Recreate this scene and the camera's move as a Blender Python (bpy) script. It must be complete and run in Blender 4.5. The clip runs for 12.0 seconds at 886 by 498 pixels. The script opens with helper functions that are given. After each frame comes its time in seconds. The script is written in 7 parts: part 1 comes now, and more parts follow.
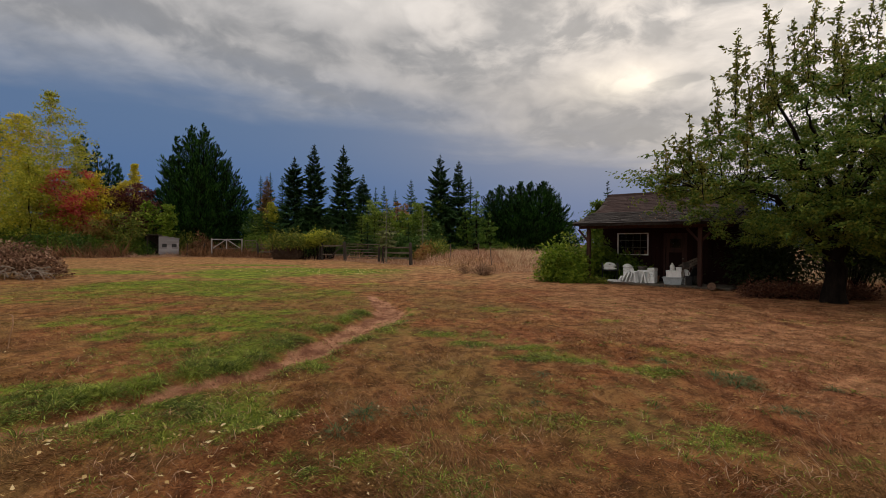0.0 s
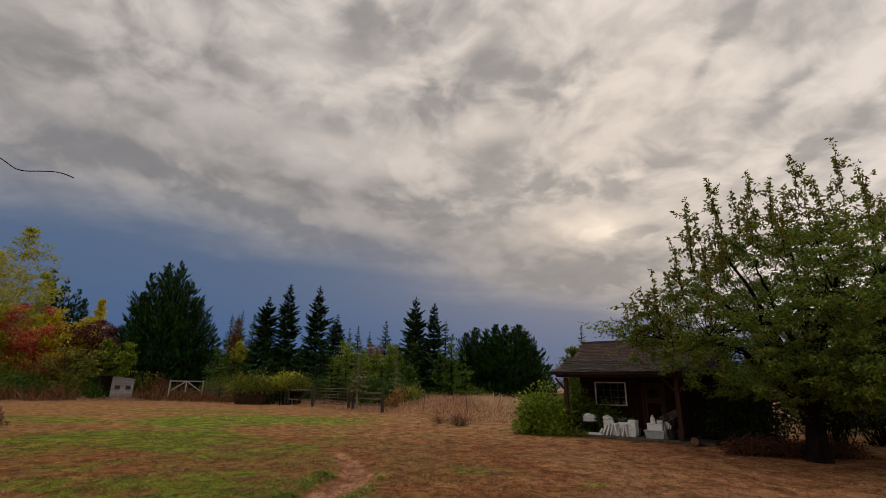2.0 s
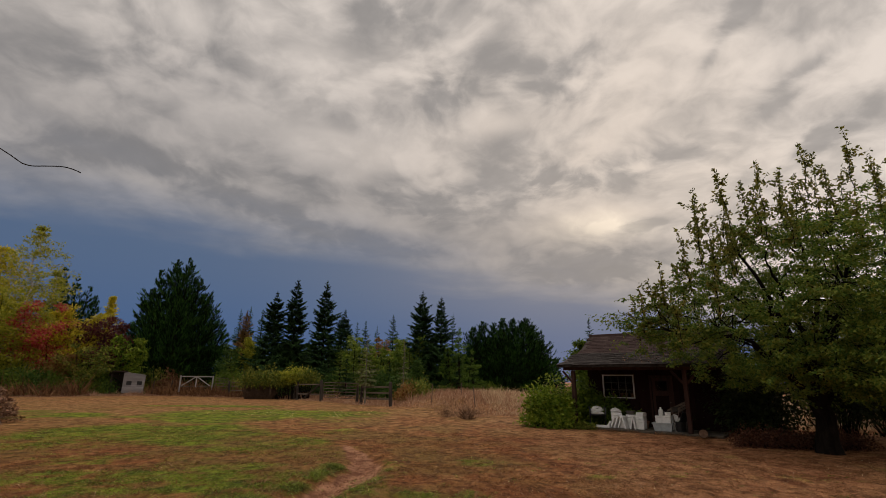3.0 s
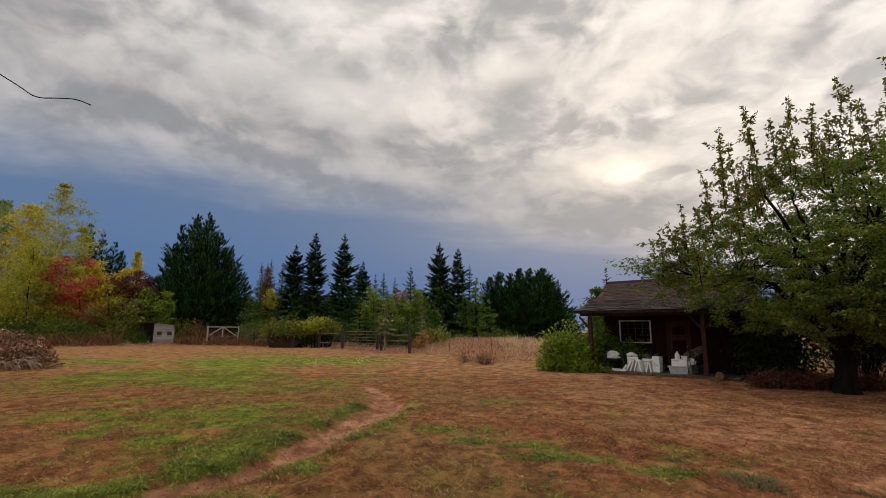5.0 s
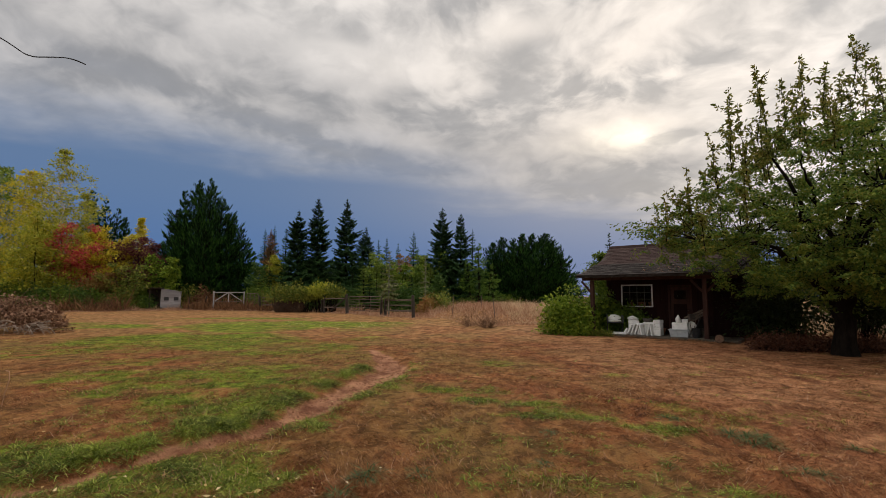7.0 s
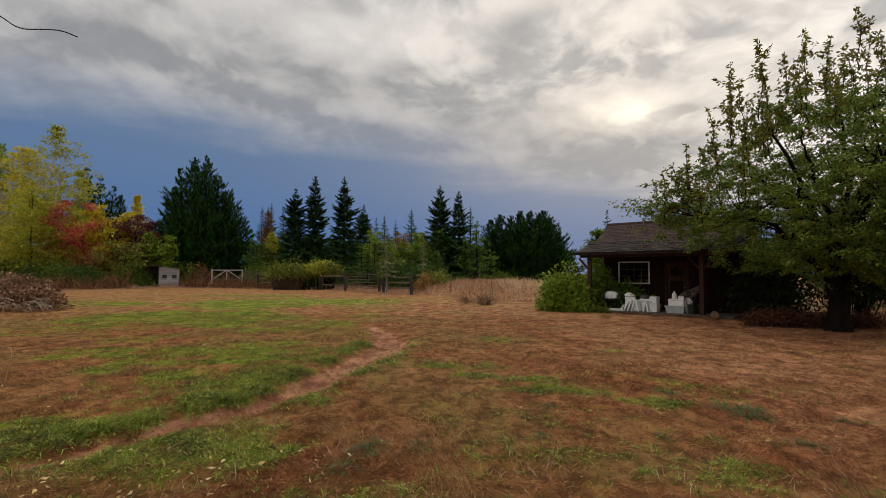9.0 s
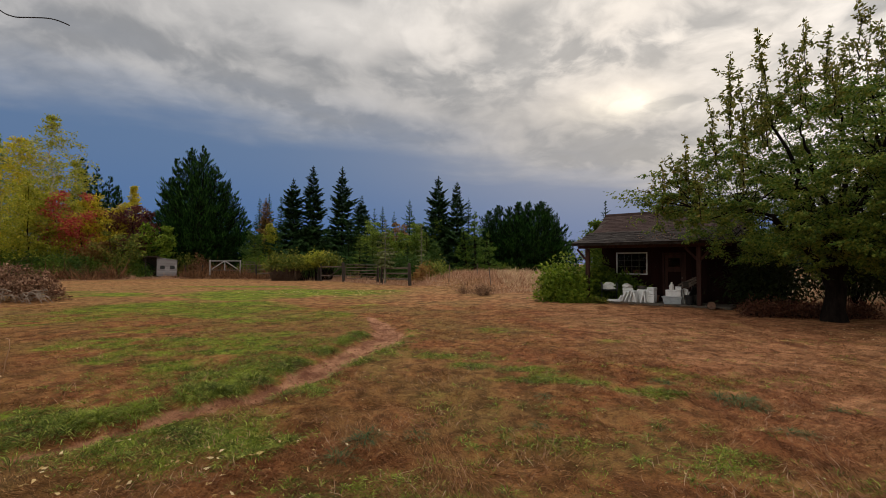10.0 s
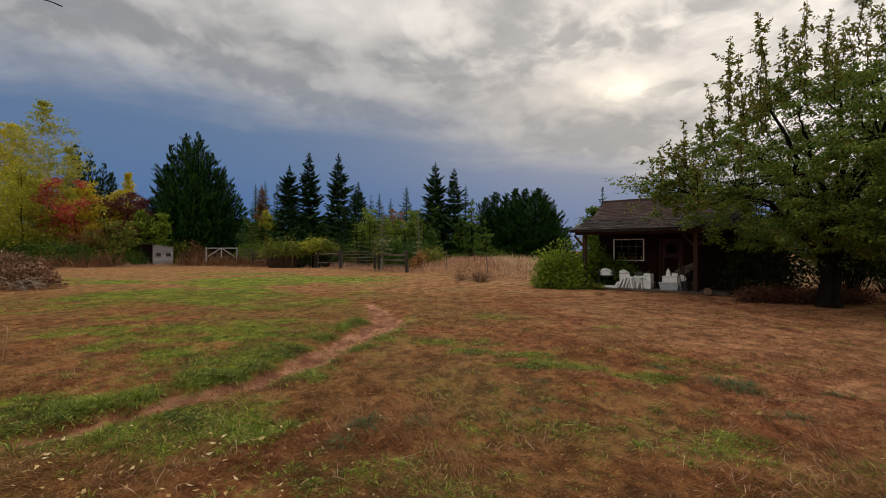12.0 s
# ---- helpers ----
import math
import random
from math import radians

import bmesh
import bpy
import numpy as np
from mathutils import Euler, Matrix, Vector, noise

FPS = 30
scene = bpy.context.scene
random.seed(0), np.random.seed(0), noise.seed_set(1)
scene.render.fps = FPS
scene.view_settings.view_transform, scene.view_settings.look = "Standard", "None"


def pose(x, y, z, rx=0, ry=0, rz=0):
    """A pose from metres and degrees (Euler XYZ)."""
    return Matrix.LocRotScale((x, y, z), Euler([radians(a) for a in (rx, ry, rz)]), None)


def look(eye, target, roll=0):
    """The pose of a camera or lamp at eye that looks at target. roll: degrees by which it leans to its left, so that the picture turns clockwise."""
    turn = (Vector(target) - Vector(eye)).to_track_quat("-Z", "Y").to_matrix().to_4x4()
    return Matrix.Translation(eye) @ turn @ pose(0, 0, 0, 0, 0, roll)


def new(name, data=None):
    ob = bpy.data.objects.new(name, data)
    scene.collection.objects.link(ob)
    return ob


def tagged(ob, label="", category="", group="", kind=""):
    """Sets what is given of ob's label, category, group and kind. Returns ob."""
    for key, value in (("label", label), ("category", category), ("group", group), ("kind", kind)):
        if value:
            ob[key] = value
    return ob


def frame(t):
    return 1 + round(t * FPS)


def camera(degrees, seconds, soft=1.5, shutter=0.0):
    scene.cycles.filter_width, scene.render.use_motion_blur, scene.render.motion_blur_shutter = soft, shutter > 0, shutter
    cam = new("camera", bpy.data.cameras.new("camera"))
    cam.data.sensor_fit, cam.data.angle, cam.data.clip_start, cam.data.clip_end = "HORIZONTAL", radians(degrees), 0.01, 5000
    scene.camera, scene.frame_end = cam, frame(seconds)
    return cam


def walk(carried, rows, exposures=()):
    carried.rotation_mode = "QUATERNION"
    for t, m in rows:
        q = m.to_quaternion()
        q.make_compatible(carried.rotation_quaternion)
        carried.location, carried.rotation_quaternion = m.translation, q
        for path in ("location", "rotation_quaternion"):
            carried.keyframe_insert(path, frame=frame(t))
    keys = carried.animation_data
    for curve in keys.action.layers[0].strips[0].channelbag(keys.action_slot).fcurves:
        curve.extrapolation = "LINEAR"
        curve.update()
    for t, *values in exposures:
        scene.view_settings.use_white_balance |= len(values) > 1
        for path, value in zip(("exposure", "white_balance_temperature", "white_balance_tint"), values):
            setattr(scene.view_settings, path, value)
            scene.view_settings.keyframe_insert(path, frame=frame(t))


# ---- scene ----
cam = camera(86.0, 12.0, soft=0.75)


def heading(x, y, z, yaw, pitch, roll):
    """A pose from metres, yaw to the left of +y, pitch up and lean to the left, in degrees."""
    return pose(x, y, z, 0, 0, yaw) @ pose(0, 0, 0, 90 + pitch) @ pose(0, 0, 0, 0, 0, roll)


PATH = [
    (0, 0.051, -0.001, 1.601, 0.52, -0.66, 0.40),
    (0.5, 0.055, -0.010, 1.608, 0.26, 0.00, 0.60),
    (0.7, 0.047, -0.017, 1.620, -0.04, 1.03, 0.93),
    (1, 0.035, -0.025, 1.636, -0.74, 4.87, 1.10),
    (1.2, 0.040, -0.046, 1.680, -1.26, 7.89, 1.22),
    (1.5, 0.047, -0.076, 1.746, -1.85, 12.53, 1.10),
    (1.7, 0.040, -0.097, 1.776, -2.11, 14.85, 1.10),
    (2, 0.029, -0.130, 1.822, -2.24, 16.11, 1.00),
    (2.2, 0.032, -0.136, 1.824, -2.26, 16.56, 0.98),
    (2.5, 0.036, -0.145, 1.826, -2.09, 16.65, 0.90),
    (3, 0.045, -0.119, 1.795, -1.43, 15.46, 0.70),
    (3.5, 0.016, -0.031, 1.674, -0.74, 13.95, 0.60),
    (5.5, 0.038, -0.009, 1.635, 0.67, 8.51, 0.30),
    (6, 0.034, 0.002, 1.622, 0.76, 7.44, 0.30),
    (6.5, 0.036, -0.006, 1.621, 0.84, 6.43, 0.20),
    (7, 0.036, -0.009, 1.616, 0.84, 5.60, 0.20),
    (9, 0.018, -0.012, 1.609, 0.55, 2.89, 0.10),
    (9.5, 0.017, -0.008, 1.612, 0.47, 2.32, 0.10),
    (10, 0.028, -0.008, 1.612, 0.35, 1.78, 0.10),
    (10.5, 0.032, -0.001, 1.610, 0.29, 1.26, 0.10),
    (11, 0.016, 0.002, 1.609, 0.18, 0.86, 0.10),
    (11.5, -0.001, 0.007, 1.606, 0.01, 0.46, 0.10),
    (12, -0.006, 0.005, 1.605, -0.05, 0.20, 0.00),
]
walk(cam, [(t, heading(*row)) for t, *row in PATH],
     exposures=[(0, -0.08, 6500, 10), (0.7, -0.04, 6500, 10), (1.5, -0.22, 6700, 12), (2.4, -0.5, 6850, 13), (3.5, -0.36, 6850, 13), (4.5, -0.08, 6700, 11), (5.5, 0.08, 6500, 10), (7, 0.08, 6500, 10), (9.5, 0.0, 6500, 9), (12, 0.0, 6500, 9)])

# ---------------------------------------------------------------- sky and sun
SUN_AZ, SUN_EL = 19.7, 16.4  # degrees to the right of +y, above the horizon


def link(nt, a, b):
    nt.links.new(a, b)


def math_node(nt, op, a, b=None, c=None, clamp=False):
    n = nt.nodes.new("ShaderNodeMath")
    n.operation, n.use_clamp = op, clamp
    for socket, v in zip(n.inputs, (a, b, c)):
        if v is None:
            continue
        if isinstance(v, (int, float)):
            socket.default_value = v
        else:
            link(nt, v, socket)
    return n.outputs[0]


def smooth(nt, v, lo, hi):
    n = nt.nodes.new("ShaderNodeMapRange")
    n.interpolation_type = "SMOOTHSTEP"
    n.inputs["From Min"].default_value, n.inputs["From Max"].default_value = lo, hi
    link(nt, v, n.inputs["Value"])
    return n.outputs["Result"]


def mix_colour(nt, f, a, b, kind="MIX"):
    n = nt.nodes.new("ShaderNodeMix")
    n.data_type, n.blend_type = "RGBA", kind
    for socket, v in ((n.inputs[0], f), (n.inputs[6], a), (n.inputs[7], b)):
        if isinstance(v, (int, float)):
            socket.default_value = v
        elif isinstance(v, tuple):
            socket.default_value = (*v, 1)
        else:
            link(nt, v, socket)
    return n.outputs[2]


def noise_node(nt, vec, scale, detail=4.0, rough=0.55, distort=0.0):
    n = nt.nodes.new("ShaderNodeTexNoise")
    n.inputs["Scale"].default_value, n.inputs["Detail"].default_value = scale, detail
    n.inputs["Roughness"].default_value, n.inputs["Distortion"].default_value = rough, distort
    if vec is not None:
        link(nt, vec, n.inputs["Vector"])
    return n.outputs["Fac"]


def build_sky():
    w = bpy.data.worlds.new("sky")
    scene.world = w
    w.use_nodes = True
    nt = w.node_tree
    nt.nodes.clear()
    way = nt.nodes.new("ShaderNodeTexCoord").outputs["Generated"]
    norm = nt.nodes.new("ShaderNodeVectorMath")
    norm.operation = "NORMALIZE"
    link(nt, way, norm.inputs[0])
    way = norm.outputs[0]
    sep = nt.nodes.new("ShaderNodeSeparateXYZ")
    link(nt, way, sep.inputs[0])
    up = math_node(nt, "MAXIMUM", sep.outputs[2], 0.03)
    px, py = math_node(nt, "DIVIDE", sep.outputs[0], up), math_node(nt, "DIVIDE", sep.outputs[1], up)
    # cloud sheet coordinates: along and across the bands
    along = math_node(nt, "ADD", math_node(nt, "MULTIPLY", px, 0.80), math_node(nt, "MULTIPLY", py, 0.60))
    across = math_node(nt, "ADD", math_node(nt, "MULTIPLY", px, -0.60), math_node(nt, "MULTIPLY", py, 0.80))
    comb = nt.nodes.new("ShaderNodeCombineXYZ")
    link(nt, math_node(nt, "MULTIPLY", along, 0.82), comb.inputs[0])
    link(nt, across, comb.inputs[1])
    sheet = comb.outputs[0]
    big = noise_node(nt, sheet, 0.8, 6, 0.5, 0.12)
    # puffy undersides, less drawn out towards the horizon than the sheet itself
    thick = math_node(nt, "ADD", up, 0.30)
    comb = nt.nodes.new("ShaderNodeCombineXYZ")
    link(nt, math_node(nt, "DIVIDE", sep.outputs[0], thick), comb.inputs[0])
    link(nt, math_node(nt, "DIVIDE", sep.outputs[1], thick), comb.inputs[1])
    puffs = comb.outputs[0]
    curl = nt.nodes.new("ShaderNodeTexNoise")
    curl.inputs["Scale"].default_value, curl.inputs["Detail"].default_value = 3.0, 3.0
    link(nt, puffs, curl.inputs["Vector"])
    bend = nt.nodes.new("ShaderNodeVectorMath")
    bend.operation = "MULTIPLY_ADD"
    link(nt, curl.outputs["Color"], bend.inputs[0])
    bend.inputs[1].default_value = (0.22, 0.22, 0.0)
    link(nt, puffs, bend.inputs[2])
    puffs = bend.outputs[0]
    fine = noise_node(nt, puffs, 6.0, 9, 0.55, 0.1)
    broad = noise_node(nt, puffs, 2.4, 4, 0.5, 0.0)
    cells = nt.nodes.new("ShaderNodeTexVoronoi")
    cells.feature = "SMOOTH_F1"
    cells.inputs["Scale"].default_value, cells.inputs["Smoothness"].default_value = 6.5, 0.7
    link(nt, puffs, cells.inputs["Vector"])
    lobes = cells.outputs["Distance"]
    small = noise_node(nt, puffs, 15.0, 5, 0.5, 0.0)
    body = math_node(nt, "ADD", math_node(nt, "ADD", math_node(nt, "MULTIPLY", broad, 0.42), math_node(nt, "MULTIPLY", fine, 0.36)), math_node(nt, "ADD", math_node(nt, "MULTIPLY", lobes, 0.16), math_node(nt, "MULTIPLY", small, 0.10)))
    # the sheet is smoother low down
    calm = nt.nodes.new("ShaderNodeMapRange")
    calm.inputs["From Min"].default_value, calm.inputs["From Max"].default_value = 0.26, 0.56
    calm.inputs["To Min"].default_value, calm.inputs["To Max"].default_value = 0.55, 1.0
    link(nt, sep.outputs[2], calm.inputs["Value"])
    body = math_node(nt, "ADD", math_node(nt, "MULTIPLY", math_node(nt, "SUBTRACT", body, 0.51), calm.outputs["Result"]), 0.51)
    bearing = math_node(nt, "ARCTAN2", sep.outputs[0], sep.outputs[1])
    lift = math_node(nt, "ARCSINE", sep.outputs[2])
    for az, el, wide, high, slant, amount in CLOUD_FOLDS:
        cs, sn = math.cos(radians(slant)), math.sin(radians(slant))
        da = math_node(nt, "MULTIPLY", math_node(nt, "SUBTRACT", bearing, radians(az)), math.cos(radians(el)))
        de = math_node(nt, "SUBTRACT", lift, radians(el))
        p = math_node(nt, "ADD", math_node(nt, "MULTIPLY", da, cs / radians(wide)), math_node(nt, "MULTIPLY", de, sn / radians(wide)))
        q = math_node(nt, "ADD", math_node(nt, "MULTIPLY", da, -sn / radians(high)), math_node(nt, "MULTIPLY", de, cs / radians(high)))
        d2 = math_node(nt, "ADD", math_node(nt, "MULTIPLY", p, p), math_node(nt, "MULTIPLY", q, q))
        soft = math_node(nt, "EXPONENT", math_node(nt, "MULTIPLY", math_node(nt, "ADD", d2, math_node(nt, "ADD", math_node(nt, "MULTIPLY", math_node(nt, "SUBTRACT", fine, 0.5), 3.6), math_node(nt, "MULTIPLY", math_node(nt, "SUBTRACT", small, 0.5), 2.0))), -1.0))
        body = math_node(nt, "ADD", body, math_node(nt, "MULTIPLY", math_node(nt, "MINIMUM", soft, 1.4), amount * 0.62))
    tone = smooth(nt, body, 0.37, 0.64)
    tone = math_node(nt, "ADD", tone, math_node(nt, "MULTIPLY", smooth(nt, sep.outputs[0], 0.05, 0.75), 0.14), clamp=True)
    grey = mix_colour(nt, tone, CLOUD_DARK, CLOUD_LIGHT)
    detail = math_node(nt, "ADD", math_node(nt, "MULTIPLY", small, 0.4), math_node(nt, "MULTIPLY", fine, 0.6))
    grey = mix_colour(nt, 1.0, grey, mix_colour(nt, smooth(nt, detail, 0.36, 0.64), (0.88, 0.885, 0.89), (1.11, 1.105, 1.10)), "MULTIPLY")
    # the hidden sun brightens the sheet around it
    sun = nt.nodes.new("ShaderNodeVectorMath")
    sun.operation = "DOT_PRODUCT"
    link(nt, way, sun.inputs[0])
    sun.inputs[1].default_value = SUN_WAY
    wide_sun = math_node(nt, "POWER", math_node(nt, "MAXIMUM", sun.outputs["Value"], 0.0), 9.0)
    grey = mix_colour(nt, math_node(nt, "MULTIPLY", wide_sun, math_node(nt, "ADD", math_node(nt, "MULTIPLY", tone, 0.45), 0.12)), grey, SUN_CLOUD)
    da = math_node(nt, "MULTIPLY", math_node(nt, "SUBTRACT", bearing, radians(SUN_AZ)), 1.0 / radians(4.6))
    de = math_node(nt, "MULTIPLY", math_node(nt, "SUBTRACT", lift, radians(SUN_EL + 1.0)), 1.0 / radians(1.5))
    d2 = math_node(nt, "ADD", math_node(nt, "ADD", math_node(nt, "MULTIPLY", da, da), math_node(nt, "MULTIPLY", de, de)), math_node(nt, "MULTIPLY", math_node(nt, "SUBTRACT", 0.5, fine), 5.0))
    glow = math_node(nt, "MINIMUM", math_node(nt, "EXPONENT", math_node(nt, "MULTIPLY", d2, -1.0)), 1.0)
    grey = mix_colour(nt, math_node(nt, "MULTIPLY", glow, 0.8), grey, SUN_CORE)
    # storm-blue rain band low in front
    edge = math_node(nt, "ADD", across, math_node(nt, "MULTIPLY", math_node(nt, "SUBTRACT", big, 0.5), 2.2))
    far_band = smooth(nt, edge, 2.2, 4.3)
    low = smooth(nt, sep.outputs[2], 0.0, 0.25)
    blue = mix_colour(nt, low, BLUE_LOW, BLUE_HIGH)
    blue = mix_colour(nt, math_node(nt, "MULTIPLY", wide_sun, math_node(nt, "MULTIPLY", low, 0.5)), blue, (0.45, 0.41, 0.40))
    # dark shelf of cloud along the front of the rain
    shelf = math_node(nt, "MULTIPLY", smooth(nt, edge, 0.9, 2.4), 0.55)
    grey = mix_colour(nt, shelf, grey, (0.22, 0.225, 0.245))
    # unseen sky overhead and behind the storm is brightened to light ground and trees
    behind = math_node(nt, "MAXIMUM", math_node(nt, "MULTIPLY", smooth(nt, math_node(nt, "MULTIPLY", sep.outputs[1], -1.0), -0.45, 0.5), smooth(nt, sep.outputs[2], 0.22, 0.78)), smooth(nt, sep.outputs[2], 0.72, 0.93))
    grey = mix_colour(nt, behind, grey, (1.27, 1.235, 1.19))
    colour = mix_colour(nt, far_band, grey, blue)
    # clear air above the clouds
    air = nt.nodes.new("ShaderNodeTexSky")
    air.sky_type, air.sun_disc = "NISHITA", False
    air.sun_elevation, air.sun_rotation = radians(SUN_EL), radians(SUN_AZ)
    colour = mix_colour(nt, 0.002, colour, air.outputs[0], "ADD")
    bg = nt.nodes.new("ShaderNodeBackground")
    link(nt, colour, bg.inputs["Color"])
    bg.inputs["Strength"].default_value = 1.0
    out = nt.nodes.new("ShaderNodeOutputWorld")
    link(nt, bg.outputs[0], out.inputs[0])
    lamp = bpy.data.lights.new("sun", "SUN")
    lamp.energy, lamp.angle, lamp.color = 0.5, radians(25), (1.0, 0.93, 0.84)
    ob = new("sun", lamp)
    ob.matrix_basis = look((0, 0, 0), tuple(-v for v in SUN_WAY))


# larger folds and gaps of the cloud sheet: bearing, height, half width, half height, slant, thinner or thicker
CLOUD_FOLDS = [
    (-36.0, 21.5, 7.0, 1.5, 0, -0.24),
    (-24.0, 19.7, 6.5, 1.2, -12, -0.32),
    (-12.5, 17.0, 6.0, 1.1, -15, -0.36),
    (-3.5, 15.2, 4.5, 0.9, -8, -0.26),
    (-15.7, 21.6, 3.5, 1.3, -20, -0.12),
    (-2.2, 20.6, 5.0, 1.7, -4, -0.24),
    (0.9, 33.0, 2.6, 2.3, -30, -0.24),
    (-7.6, 42.2, 4.2, 1.8, 0, -0.16),
    (-32.0, 32.1, 4.5, 3.2, 20, -0.14),
    (21.5, 23.6, 8.5, 1.9, 4, -0.24),
    (9.5, 23.0, 5.0, 2.0, 5, -0.17),
    (15.6, 34.3, 6.5, 2.6, -10, -0.18),
    (24.8, 17.1, 2.6, 0.9, -5, -0.40),
    (19.0, 13.2, 6.5, 1.9, -3, -0.42),
    (42.5, 29.1, 2.4, 0.7, 20, -0.30),
    (38.0, 35.9, 2.0, 1.0, 30, -0.24),
    (34.9, 33.3, 2.0, 0.6, 45, -0.18),
    (43.2, 22.9, 3.0, 1.0, 18, -0.26),
    (39.5, 26.7, 2.0, 0.8, 20, -0.18),
    (-40.0, 28.0, 4.0, 1.8, 10, -0.10),
    (-13.0, 26.3, 5.5, 2.2, -5, 0.34),
    (-7.5, 18.7, 5.0, 1.0, -12, 0.16),
    (-31.4, 35.5, 2.0, 2.0, 60, 0.18),
    (-28.6, 28.0, 4.0, 1.8, -10, 0.14),
    (8.6, 30.1, 4.0, 1.4, 0, 0.12),
    (-15.4, 36.5, 5.0, 2.2, 0, 0.10),
    (20.3, 18.0, 5.0, 1.5, 3, 0.24),
]
SUN_WAY = (math.sin(radians(SUN_AZ)) * math.cos(radians(SUN_EL)), math.cos(radians(SUN_AZ)) * math.cos(radians(SUN_EL)), math.sin(radians(SUN_EL)))
CLOUD_DARK, CLOUD_LIGHT = (0.43, 0.42, 0.413), (0.92, 0.87, 0.82)
SUN_CLOUD, SUN_CORE = (1.02, 0.87, 0.72), (1.75, 1.55, 1.25)
BLUE_LOW, BLUE_HIGH = (0.065, 0.147, 0.345), (0.112, 0.182, 0.318)
build_sky()


# ---------------------------------------------------------------- materials
def material(name, colours, scale=6.0, rough=0.85, bump=0.3, bump_scale=40.0, metal=0.0, random_mix=0.0, island=0.0, through_light=0.0,
             stretch=(1, 1, 1), spec=0.3):
    """Noise-varied surface. colours: two or three base colours; random_mix, island: how much each object or loose piece differs."""
    m = bpy.data.materials.new(name)
    m.use_nodes = True
    nt = m.node_tree
    bsdf, out = nt.nodes["Principled BSDF"], nt.nodes["Material Output"]
    co = nt.nodes.new("ShaderNodeTexCoord").outputs["Object"]
    mp = nt.nodes.new("ShaderNodeMapping")
    mp.inputs["Scale"].default_value = stretch
    link(nt, co, mp.inputs[0])
    co = mp.outputs[0]
    f = noise_node(nt, co, scale, 5, 0.6, 0.4)
    if random_mix:
        r = nt.nodes.new("ShaderNodeObjectInfo").outputs["Random"]
        f = math_node(nt, "ADD", math_node(nt, "MULTIPLY", f, 1 - random_mix), math_node(nt, "MULTIPLY", r, random_mix))
    if island:
        r = nt.nodes.new("ShaderNodeNewGeometry").outputs["Random Per Island"]
        f = math_node(nt, "ADD", math_node(nt, "MULTIPLY", f, 1 - island), math_node(nt, "MULTIPLY", r, island))
    ramp = nt.nodes.new("ShaderNodeValToRGB")
    link(nt, f, ramp.inputs[0])
    lo, hi = (0.08, 0.92) if island or random_mix else (0.32, 0.68)
    ramp.color_ramp.elements[0].position, ramp.color_ramp.elements[1].position = lo, hi
    for i in range(1, len(colours) - 1):
        ramp.color_ramp.elements.new(lo + (hi - lo) * i / (len(colours) - 1))
    for el, c in zip(ramp.color_ramp.elements, colours):
        el.color = (*c, 1)
    colour = ramp.outputs[0]
    fine = noise_node(nt, co, bump_scale, 4, 0.6)
    dirt = mix_colour(nt, 1.0, colour, mix_colour(nt, fine, (0.72, 0.72, 0.72), (1.28, 1.28, 1.28)), "MULTIPLY")
    link(nt, dirt, bsdf.inputs["Base Color"])
    bsdf.inputs["Metallic"].default_value = metal
    bsdf.inputs["Specular IOR Level"].default_value = spec
    link(nt, math_node(nt, "ADD", math_node(nt, "MULTIPLY", fine, 0.2), rough - 0.1, clamp=True), bsdf.inputs["Roughness"])
    if bump:
        b = nt.nodes.new("ShaderNodeBump")
        b.inputs["Strength"].default_value, b.inputs["Distance"].default_value = bump, 0.02
        link(nt, fine, b.inputs["Height"])
        link(nt, b.outputs[0], bsdf.inputs["Normal"])
    if through_light:
        t = nt.nodes.new("ShaderNodeBsdfTranslucent")
        link(nt, dirt, t.inputs[0])
        mix = nt.nodes.new("ShaderNodeMixShader")
        mix.inputs[0].default_value = through_light
        link(nt, bsdf.outputs[0], mix.inputs[1])
        link(nt, t.outputs[0], mix.inputs[2])
        link(nt, mix.outputs[0], out.inputs[0])
    return m


def leaf_material(name, colours, through_light=0.35, rough=0.6, island=0.6, scale=0.8):
    return material(name, colours, scale=scale, rough=rough, bump=0, bump_scale=3.0, island=island, through_light=through_light, spec=0.12)


def glass_material(name):
    m = bpy.data.materials.new(name)
    m.use_nodes = True
    b = m.node_tree.nodes["Principled BSDF"]
    b.inputs["Base Color"].default_value = (0.6, 0.62, 0.6, 1)
    b.inputs["Transmission Weight"].default_value, b.inputs["Roughness"].default_value = 1.0, 0.05
    b.inputs["IOR"].default_value = 1.22
    return m


